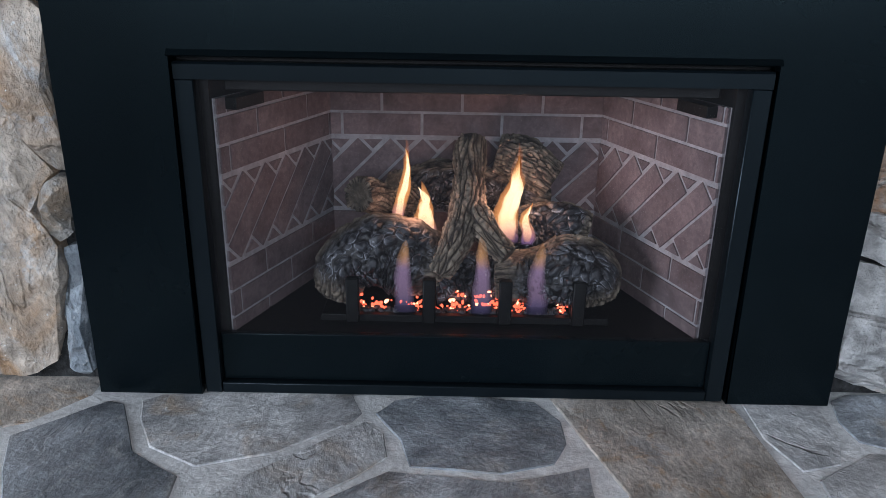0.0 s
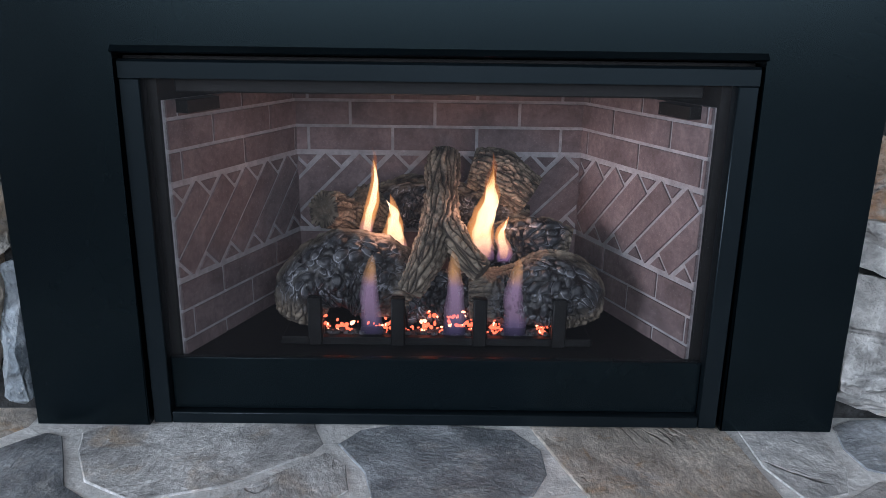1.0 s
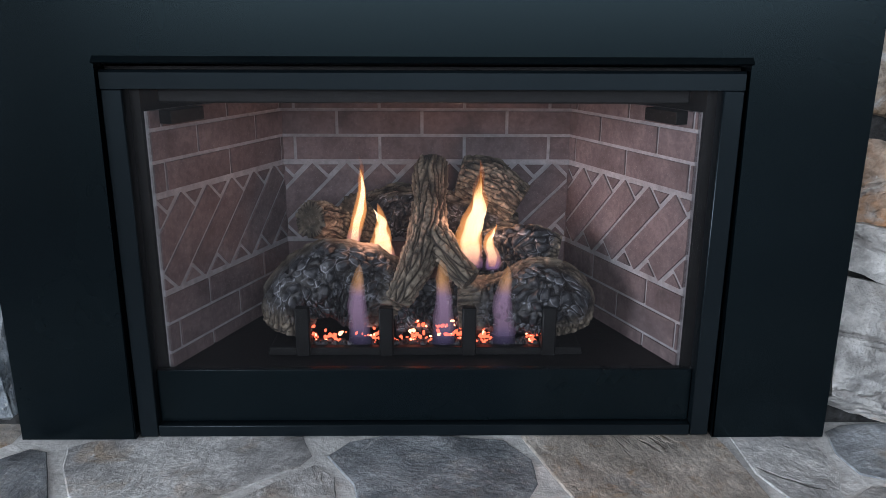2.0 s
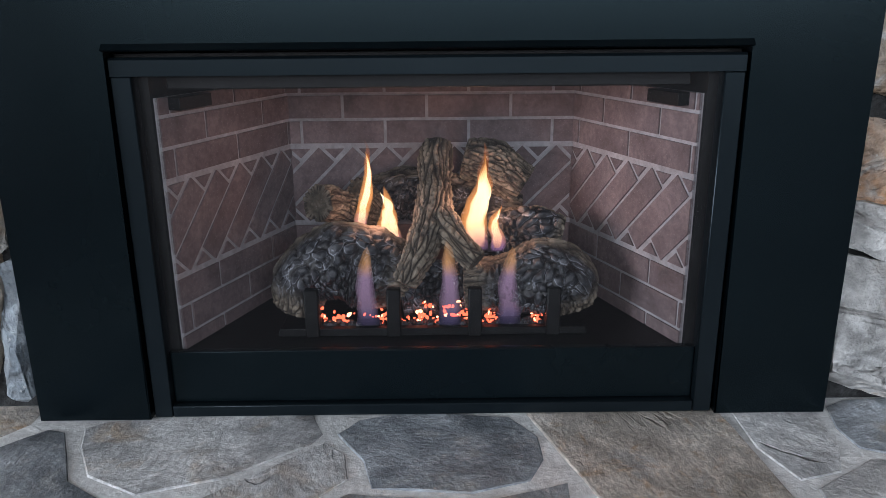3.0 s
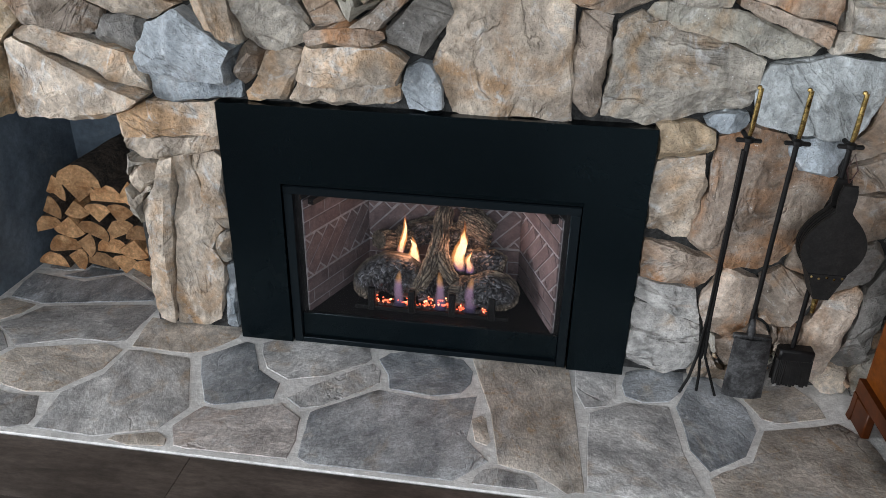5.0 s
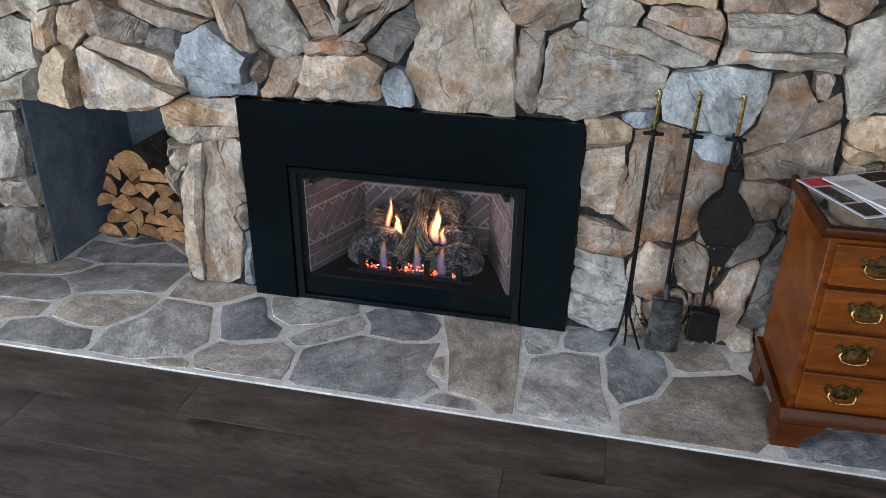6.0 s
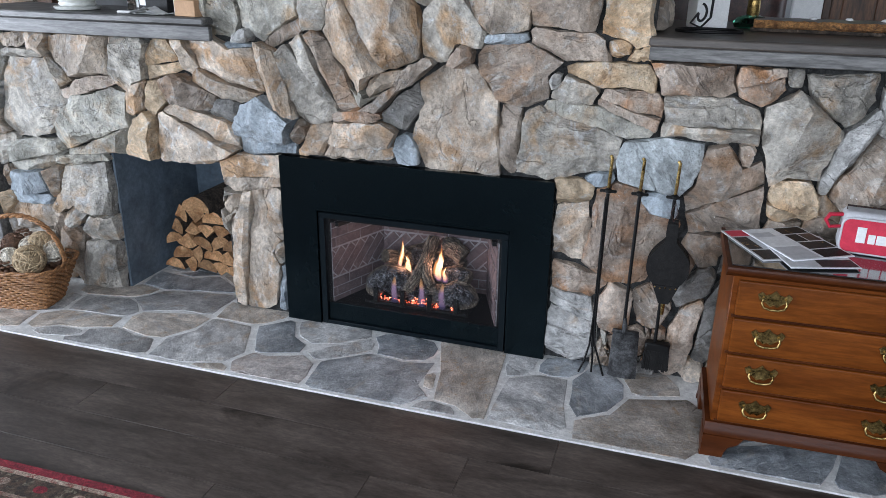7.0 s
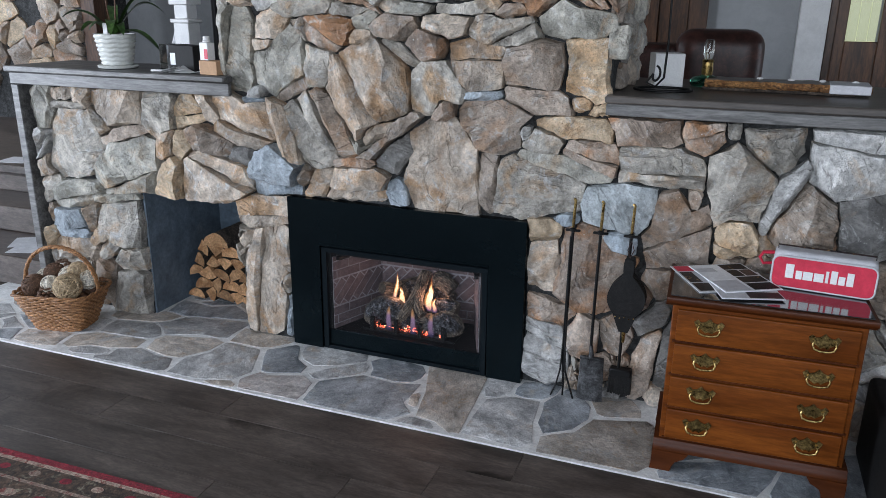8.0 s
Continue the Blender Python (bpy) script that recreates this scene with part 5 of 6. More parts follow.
chest = thing("chest_of_drawers", (1.496, -0.238, 0.001), 2.0, "small cherry chest of four drawers with brass handles on the hearth", "chest")
CW, CD, CH = 0.300, 0.175, 0.666
bm = fresh()
box(bm, (-CW, -CD, 0.105), (CW, CD, CH - 0.022), 0.003)
body = part("body", bm, CHERRY, chest)
bm = fresh()
prism(bm, [(-CD - 0.002, CH - 0.034), (-CD - 0.010, CH - 0.022), (-CD - 0.021, CH - 0.020), (-CD - 0.025, CH - 0.010), (-CD - 0.021, CH - 0.001), (-CD - 0.016, CH), (CD, CH), (CD, CH - 0.034)], (-CW - 0.022, CW + 0.022), "x")
top = part("top", bm, CHERRY_DARK, chest, "dark moulded cherry top", sharp=50)
bm = fresh()
box(bm, (-CW - 0.010, -CD - 0.008, CH + 0.0005), (CW + 0.010, CD - 0.004, CH + 0.0045), 0.0015)
part("glass_sheet", bm, TABLE_GLASS, top, "dark reflective glass sheet")
for k in range(4):
    z0 = 0.1285 + k * 0.1262
    bm = fresh()
    box(bm, (-CW + 0.018, -CD - 0.012, z0), (CW - 0.018, -CD + 0.004, z0 + 0.1147), 0.005, 3)
    drawer = part("drawer", bm, CHERRY, chest, "cherry drawer front")
    for x in (-0.177, 0.177):
        bail_handle(drawer, x, z0 + 0.064, -CD - 0.0125)
    bm = fresh()
    box(bm, (-CW + 0.010, -CD - 0.004, z0 - 0.0105), (CW - 0.010, -CD + 0.003, z0 - 0.001), 0.001)
    part("drawer_rail", bm, CHERRY_DARK, chest)
bm = fresh()
prism(bm, [(-CD - 0.022, 0.080), (-CD - 0.022, 0.098), (-CD - 0.014, 0.108), (-CD - 0.010, 0.120), (-CD + 0.002, 0.122), (CD, 0.122), (CD, 0.080)], (-CW - 0.016, CW + 0.016), "x")
part("base_moulding", bm, CHERRY_DARK, chest, sharp=50)
for sx in (-1, 1):
    for sy in (-1, 1):
        bm = fresh()
        x0 = sx * (CW + 0.018)
        corners = [(x0, 0.079), (x0, 0.022), (x0 + sx * 0.004, 0.0), (x0 - sx * 0.068, 0.0), (x0 - sx * 0.072, 0.020), (x0 - sx * 0.082, 0.040), (x0 - sx * 0.110, 0.056), (x0 - sx * 0.125, 0.079)]
        y0 = sy * CD + (-0.024 if sy < 0 else 0.0)
        prism(bm, corners, (y0, y0 + (0.022 if sy < 0 else -0.022)))
        ys = sorted((y0 + (0.023 if sy < 0 else -0.023), y0 - sy * 0.10))
        box(bm, (min(x0, x0 - sx * 0.022), ys[0], 0.0), (max(x0, x0 - sx * 0.022), ys[1], 0.079), 0.003)
        part("foot", bm, CHERRY_DARK, chest, "bracket foot", sharp=40)

# ---- on the chest ----
GLASS_Z = 0.001 + CH + 0.005


def magazine(x, y, z, turn, wide, deep, blocks, cover):
    ob = thing("magazine", (x, y, z), turn, "glossy magazine with photographs lying on the chest", "magazine", "magazines on the chest")
    bm = fresh()
    box(bm, (-wide / 2, -deep / 2, 0), (wide / 2, deep / 2, 0.004), 0.001, 1)
    part("cover", bm, cover, ob)
    for a, b, c, d, m in blocks:
        bm = fresh()
        box(bm, (a, b, 0.0042), (c, d, 0.0046))
        part("printed_picture", bm, m, ob, sharp=0)
    return ob


magazine(1.315, -0.215, GLASS_Z, 26, 0.205, 0.27, ((-0.095, -0.125, 0.02, -0.05, INK), (-0.095, 0.075, 0.095, 0.128, RED_CLOTH), (-0.095, -0.04, -0.05, 0.065, INK), (-0.04, -0.04, 0.09, 0.06, GREY_CLOTH)), PAPER)
magazine(1.412, -0.262, GLASS_Z + 0.005, 18, 0.21, 0.275, ((-0.10, -0.130, -0.02, -0.06, GREY_CLOTH), (-0.01, -0.130, 0.10, -0.075, INK), (-0.10, 0.05, 0.02, 0.12, INK)), PAPER)
magazine(1.388, -0.205, GLASS_Z + 0.010, 30, 0.21, 0.275, ((0.004, 0.075, 0.098, 0.130, INK), (0.004, 0.005, 0.048, 0.068, INK), (0.053, 0.005, 0.098, 0.068, LEATHER_BROWN), (0.004, -0.06, 0.098, -0.003, INK), (-0.100, -0.13, -0.008, -0.03, GREY_CLOTH), (0.004, -0.13, 0.098, -0.068, LEATHER_BLACK), (-0.100, 0.06, -0.03, 0.10, GREY_CLOTH)), PAPER)

bag = thing("game_bag", (1.672, -0.175, GLASS_Z), -6, "red and light grey zipped nylon game bag on the chest", "bag")
bm = fresh()
box(bm, (-0.165, -0.052, 0.001), (0.165, 0.052, 0.130), 0.026, 5)
for v in bm.verts:
    if v.co.z > 0.09:
        v.co.y *= 0.86
        v.co.x *= 0.975
part("pouch", bm, GREY_CLOTH, bag, sharp=60)
bm = fresh()
def rounded(wide, low, high, r, steps=5):
    pts = []
    for cx, cz, a0 in ((wide - r, high - r, 0), (-wide + r, high - r, 90), (-wide + r, low + r, 180), (wide - r, low + r, 270)):
        pts += [(cx + r * math.cos(radians(a0 + 90 * k / steps)), cz + r * math.sin(radians(a0 + 90 * k / steps))) for k in range(steps + 1)]
    return pts


prism(bm, rounded(0.157, 0.008, 0.112, 0.022), (-0.0555, -0.046))
panel = part("front_panel", bm, RED_CLOTH, bag, "red front panel")
for x, w, h in ((-0.104, 0.026, 0.050), (-0.074, 0.020, 0.030), (-0.046, 0.030, 0.030), (-0.012, 0.030, 0.030), (0.013, 0.009, 0.042), (0.034, 0.020, 0.046), (0.058, 0.020, 0.030), (0.083, 0.021, 0.046)):
    bm = fresh()
    box(bm, (x - w / 2, -0.0572, 0.040), (x + w / 2, -0.0560, 0.040 + h), 0.0005, 1)
    part("logo_bar", bm, WHITE, panel, "plain white printed bar")
bm = fresh()
loop = [(x, -0.053, z) for x, z in rounded(0.160, 0.005, 0.115, 0.024)]
tube(bm, loop + loop[:1], 0.0035, 8)
part("piping", bm, GREY_CLOTH, bag)
bm = fresh()
tube(bm, [(-0.150, 0.0, 0.122), (-0.152, 0.0, 0.1395), (0.152, 0.0, 0.1395), (0.150, 0.0, 0.122)], 0.003, 6)
part("zip", bm, INK, bag)
bm = fresh()
tube(bm, [(-0.160, -0.02, 0.075), (-0.192, -0.022, 0.070), (-0.206, -0.02, 0.090), (-0.196, -0.015, 0.108), (-0.160, -0.012, 0.112)], 0.016, 10, True, 0.35)
part("loop_handle", bm, RED_CLOTH, bag, "red webbing loop")

# ---- fire tools hanging on the wall ----
def hanging_tool(name, label, x, low, extra):
    ob = thing(name, (x, -0.045, 0.0), 0, label, "fire tool", "fire tools on the wall")
    bm = fresh()
    tube(bm, [(0, 0, 0.752), (0.001, -0.004, 0.78), (0.004, -0.002, 0.872)], [0.005, 0.0062, 0.0055], 10)
    lathe(bm, [(0.004, 0.868), (0.0062, 0.871), (0.005, 0.876), (0.002, 0.878)], 12)
    part("brass_handle", bm, BRASS, ob, "brass tube handle")
    bm = fresh()
    tube(bm, [(0, 0, 0.758), (-0.003, 0, 0.5), (-0.005, 0.0, low)], 0.0062, 8)
    lathe(bm, [(0.006, 0.738), (0.013, 0.742), (0.013, 0.752), (0.006, 0.756)], 12)
    part("shaft", bm, IRON, ob)
    bm = fresh()
    box(bm, (-0.030, -0.008, 0.741), (0.030, 0.004, 0.751), 0.003)
    tube(bm, [(0, 0.0, 0.746), (0, 0.06, 0.746)], 0.006, 8)
    part("wall_hook", bm, IRON, ob, "black iron wall hook")
    extra(ob)
    return ob


def tongs(ob):
    for s, y in ((-1, -0.006), (0, 0.008), (1, -0.006)):
        bm = fresh()
        tube(bm, [(-0.006, y, 0.72), (-0.006 + 0.004 * s, y, 0.25), (-0.006 + 0.010 * s, y, 0.13), (0.000 + 0.030 * s, y - 0.01, 0.06), (0.0 + 0.048 * s, y - 0.015, 0.012)], 0.0042, 6)
        part("prong", bm, IRON, ob)


def shovel(ob):
    bm = fresh()
    nx, nz = 9, 10
    for layer in (0, 1):
        grid = [[bm.verts.new(((i / nx - 0.5) * (0.096 + 0.012 * (1 - j / nz)) + 0.006, -0.012 - 0.012 * (1 - abs(2 * i / nx - 1) ** 3) + 0.002 * layer - 0.01 * (1 - j / nz), 0.022 + 0.182 * j / nz)) for i in range(nx + 1)] for j in range(nz + 1)]
        for j in range(nz):
            for i in range(nx):
                bm.faces.new((grid[j][i], grid[j][i + 1], grid[j + 1][i + 1], grid[j + 1][i]))
    box(bm, (-0.045, -0.014, 0.196), (0.053, 0.004, 0.212), 0.003)
    tube(bm, [(-0.003, 0.0, 0.26), (0.0, -0.004, 0.20)], [0.007, 0.013], 8)
    part("pan", bm, WORN_STEEL, ob, "worn steel shovel pan")


def brush(ob):
    bm = fresh()
    box(bm, (-0.040, -0.022, 0.145), (0.050, 0.018, 0.182), 0.006)
    part("brush_block", bm, IRON, ob)
    bm = fresh()
    for i in range(19):
        for j in range(5):
            x, y = -0.036 + 0.082 * i / 18, -0.016 + 0.028 * j / 4
            tube(bm, [(x, y, 0.150), (x * 1.08 + rng.uniform(-0.003, 0.003), y * 1.15 - 0.003, 0.068 + rng.uniform(0, 0.010))], [0.0044, 0.0040], 5)
    tagged(part("bristles", bm, LEATHER_BLACK, ob, "black bristles", sharp=0), kind="stuff")


hanging_tool("log_tongs", "black iron log tongs with a brass handle", 0.775, 0.12, tongs)
hanging_tool("ash_shovel", "black iron ash shovel with a brass handle", 0.885, 0.205, shovel)
hanging_tool("hearth_brush", "black hearth brush with a brass handle", 1.004, 0.175, brush)

bellows = thing("bellows", (1.010, -0.088, 0.0), 0, "black leather fireplace bellows hanging in front of the brush", "bellows")
paddle = []
for n in range(25):
    t = n / 24
    paddle.append((0.016 + 0.058 * math.sin(math.pi * min(1.0, max(0.0, (t - 0.26) / 0.68))) ** 0.8 if t > 0.26 else 0.016 + 0.004 * math.sin(t * 12), 0.668 - t * 0.275))
outline = [(w, z) for w, z in paddle] + [(-w, z) for w, z in reversed(paddle)]
for y0, y1 in ((-0.012, -0.002), (0.032, 0.042)):
    bm = fresh()
    prism(bm, outline, (y0, y1))
    bmesh.ops.bevel(bm, geom=[e for e in bm.edges if abs(e.verts[0].co.y - e.verts[1].co.y) < 1e-6], offset=0.002, segments=1, affect="EDGES")
    part("board", bm, LEATHER_BLACK, bellows, "black painted board")
bm = fresh()
for n in range(6):
    y = -0.001 + 0.0055 * n
    k = 0.97 if n % 2 else 0.88
    prism(bm, [(x * k, z if z > 0.6 else z) for x, z in outline if z < 0.60], (y, y + 0.0053))
part("leather_folds", bm, LEATHER_BLACK, bellows, sharp=0)
bm = fresh()
prism(bm, [(-0.045, 0.435), (0.045, 0.435), (0.018, 0.365), (-0.018, 0.365)], (-0.0155, 0.045))
part("nose_wrap", bm, LEATHER_BLACK, bellows, "leather nose wrap")
bm = fresh()
tube(bm, [(0, 0.014, 0.370), (0, 0.014, 0.335), (0, 0.014, 0.310)], [0.010, 0.007, 0.0055], 12)
part("nozzle", bm, BRASS, bellows, "brass nozzle")
for k in range(5):
    bm = fresh()
    lump(bm, (0, 0, 0), 0.0035, 0, (1, 0.6, 1), 1)
    part("stud", bm, BRASS, bellows, "brass stud", at=(-0.036 + 0.018 * k, -0.0165, 0.428 - 0.004 * (k % 2)))
bm = fresh()
tube(bm, [(0, 0.01, 0.668), (-0.012, 0.01, 0.70), (0, 0.02, 0.735), (0.012, 0.01, 0.70), (0, 0.01, 0.668)], 0.0018, 6)
part("hanging_cord", bm, LEATHER_BROWN, bellows)

# ---- firewood ----
def split_log(shape, size, length, seed):
    """A split log along y with its cut end at y = 0: half, quarter or round."""
    r = random.Random(seed)
    if shape == "half":
        flat = [(math.cos(a), math.sin(a) * r.uniform(0.86, 1.0)) for a in [math.pi * k / 9 for k in range(10)]]
        flat = [(x, z - 0.42) for x, z in flat]
    elif shape == "quarter":
        flat = [(-0.55, -0.5)] + [(-0.55 + 1.35 * math.cos(a), -0.5 + 1.35 * math.sin(a)) for a in [math.pi / 2 * k / 7 for k in range(8)]]
    else:
        flat = [(0.85 * math.cos(a), 0.85 * math.sin(a)) for a in [math.tau * k / 14 for k in range(14)]]
    flat = [(x * size * r.uniform(0.95, 1.05), z * size * r.uniform(0.95, 1.05)) for x, z in flat]
    bm = fresh()
    rings = []
    for j in range(7):
        y = length * j / 6
        rings.append([bm.verts.new((x * (1 + 0.05 * noise.noise(Vector((x * 30, z * 30, j + seed)))), y, z * (1 + 0.05 * noise.noise(Vector((x * 30, j + seed, z * 30)))))) for x, z in flat])
    n = len(flat)
    for a, b in zip(rings, rings[1:]):
        for k in range(n):
            f = bm.faces.new((a[k], a[(k + 1) % n], b[(k + 1) % n], b[k]))
            long_side = math.hypot(flat[(k + 1) % n][0] - flat[k][0], flat[(k + 1) % n][1] - flat[k][1]) > size * 0.8
            f.material_index = 0 if long_side else 1
    for ring in (rings[0], rings[-1]):
        bm.faces.new(ring)
    return bm


wood_rng = random.Random(21)
for row, (left, right) in enumerate(((-1.42, -0.90), (-1.41, -0.90), (-1.425, -0.90), (-1.41, -0.92), (-1.37, -1.08))):
    x = left + (0.030 if row % 2 else 0.0)
    while x < right:
        size = wood_rng.uniform(0.048, 0.060)
        shape = wood_rng.choice(("quarter", "half", "quarter", "half", "quarter"))
        turn = wood_rng.uniform(-25, 25) if shape == "half" else wood_rng.choice((-45, 45, 135, -45)) + wood_rng.uniform(-20, 20)
        log = part("firewood_log", split_log(shape, size * (1.08 if shape == "half" else 1.0), 0.31 + 0.03 * wood_rng.random(), row * 40 + int(x * 100)), LOG_END, None, "", (x + size * 0.8, 0.285 + wood_rng.uniform(0.0, 0.030), 0.040 + row * 0.066 + wood_rng.uniform(-0.004, 0.004)), 35, (LOG_BARK,))
        log.rotation_euler = (0, radians(turn), wood_rng.uniform(-0.05, 0.05))
        tagged(log, "split firewood log with a pale orange cut end", "log", "firewood stacked in the niche")
        x += size * 1.58
top_log = part("firewood_log", split_log("half", 0.080, 0.34, 900), LOG_END, None, "", (-1.225, 0.287, 0.368), 35, (LOG_BARK,))
tagged(top_log, "large half-round firewood log on top of the stack", "log", "firewood stacked in the niche")

# ---- wicker basket ----
basket = thing("wicker_basket", (-1.79, -0.235, 0.001), 14, "flared brown wicker basket with a hoop handle on the hearth", "basket")


def basket_ring(z, grow=0.0):
    """Corners of the rounded rectangle at a height."""
    k = z / 0.185
    a, b = 0.125 + 0.075 * k + grow, 0.095 + 0.055 * k + grow
    pts = []
    for n in range(120):
        q = math.tau * n / 120
        c, s = math.cos(q), math.sin(q)
        f = (abs(c) ** 5 + abs(s) ** 5) ** (-1 / 5)
        pts.append((a * f * c, b * f * s))
    return pts


for n in range(17):
    z = 0.010 + n * 0.0105
    ring = basket_ring(z)
    pts = []
    for k, (x, y) in enumerate(ring):
        out = 0.0045 * math.sin(math.tau * k / 120 * 24 + math.pi * n)
        d = math.hypot(x, y)
        pts.append((x * (1 + out / d), y * (1 + out / d), z + 0.0012 * math.sin(k * 0.7 + n * 2.1)))
    bm = fresh()
    tube(bm, pts + pts[:1], 0.0052, 6, False)
    part("weaver", bm, WICKER, basket)
for k in range(48):
    j = int(k * 2.5)
    bm = fresh()
    tube(bm, [(*basket_ring(z)[j], z) for z in (0.004, 0.06, 0.12, 0.188)], 0.0032, 5)
    part("stake", bm, WICKER, basket)
bm = fresh()
box(bm, (-0.118, -0.088, 0.001), (0.118, 0.088, 0.009), 0.004)
part("base", bm, WICKER, basket)
for r, z in ((0.009, 0.195), (0.008, 0.006)):
    for twist in (0, 1):
        ring = basket_ring(z)
        pts = [(x * (1 + 0.025 * math.cos(k * 0.55 + math.pi * twist)), y * (1 + 0.025 * math.cos(k * 0.55 + math.pi * twist)), z + 0.005 * math.sin(k * 0.55 + math.pi * twist)) for k, (x, y) in enumerate(ring)]
        bm = fresh()
        tube(bm, pts + pts[:1], r * 0.72, 6, False)
        part("braid", bm, WICKER, basket)
for twist in (0, 1, 2):
    bm = fresh()
    pts = []
    for k in range(41):
        q = math.pi * k / 40
        pts.append((0.198 * math.cos(q), 0.010 * math.cos(q * 14 + twist * 2.1), 0.16 + 0.255 * math.sin(q) ** 0.75 + 0.006 * math.sin(q * 14 + twist * 2.1)))
    tube(bm, pts, 0.0065, 7)
    part("hoop_handle", bm, WICKER, basket)

TWIG = surface("pale_twig", (0.42, 0.30, 0.17), (0.60, 0.47, 0.30), None, 25, 140, 0.7, 0.1, 0.3, 0.001)
BROWN_TWIG = surface("brown_twig", (0.09, 0.045, 0.025), (0.17, 0.09, 0.05), None, 25, 140, 0.7, 0.1, 0.3, 0.001)
IVORY = surface("ivory_rattan", (0.66, 0.60, 0.49), (0.82, 0.77, 0.67), None, 25, 140, 0.7, 0.1, 0.3, 0.001)


def wound_ball(at, r, material, strands, label, name="decorative_ball"):
    rr = random.Random(int(at[0] * 1e4) + int(r * 1e4))
    ball = thing(name, at, 0, label, "ornament", "ornaments in the basket")
    bm = fresh()
    lump(bm, (0, 0, 0), r * 0.86, 0.03, (1, 1, 1), 2)
    part("core", bm, material, ball)
    for k in range(strands):
        tilt = Euler((rr.uniform(0, 3.1), rr.uniform(0, 3.1), rr.uniform(0, 3.1)))
        pts = []
        for n in range(25):
            q = math.tau * n / 24
            v = Vector((r * math.cos(q), r * math.sin(q), r * 0.16 * math.sin(q * 2 + k)))
            v.rotate(tilt)
            pts.append(v)
        bm = fresh()
        tube(bm, pts, r * 0.045, 5, False)
        part("strand", bm, material, ball, sharp=0)
    return ball


def cone(at, r, label):
    ob = thing("pine_cone", at, 0, label, "ornament", "ornaments in the basket")
    for row in range(5):
        for k in range(9):
            q = math.tau * (k + 0.5 * (row % 2)) / 9
            rad = r * math.cos((row - 2) * 0.5) * 0.85
            bm = fresh()
            lump(bm, (rad * math.cos(q), rad * math.sin(q), (row - 2) * r * 0.36), r * 0.24, 0.1, (1, 1, 0.55), 1)
            part("scale", bm, BROWN_TWIG, ob, sharp=0)
    return ob


for dx, dy, z, r, m, n, label in (
    (-0.085, -0.085, 0.225, 0.060, BROWN_TWIG, 30, "dark brown twig ball in the basket"),
    (0.010, -0.075, 0.245, 0.043, IVORY, 16, "ivory rattan ball in the basket"),
    (0.105, -0.060, 0.238, 0.066, TWIG, 26, "pale twig ball of loose strands in the basket"),
    (0.075, 0.045, 0.275, 0.055, TWIG, 24, "pale loose twig ball in the basket"),
    (0.135, 0.045, 0.245, 0.048, IVORY, 18, "straw coloured ball in the basket"),
    (-0.120, 0.020, 0.225, 0.052, IVORY, 18, "tan wound ball in the basket"),
    (-0.045, 0.010, 0.268, 0.052, BROWN_TWIG, 26, "dark brown wound ball in the basket"),
    (0.035, 0.020, 0.262, 0.046, IVORY, 18, "tan striped wound ball in the basket"),
):
    wound_ball((-1.79 + dx, -0.235 + dy, z), r, m, n, label)
cone((-1.775, -0.345, 0.205), 0.042, "brown pine cone in the basket")
cone((-1.80, -0.20, 0.300), 0.042, "dark pine cone on the basket's heap")
bm = fresh()
for k in range(40):
    lump(bm, (-1.79 + rng.uniform(-0.13, 0.13), -0.235 + rng.uniform(-0.085, 0.085), rng.uniform(0.03, 0.19)), 0.035, 0.2, (1, 1, 1), 1, k)
tagged(part("basket_filling", bm, BROWN_TWIG, sharp=0), "heap of brown dried filling inside the basket", "filling", kind="stuff")

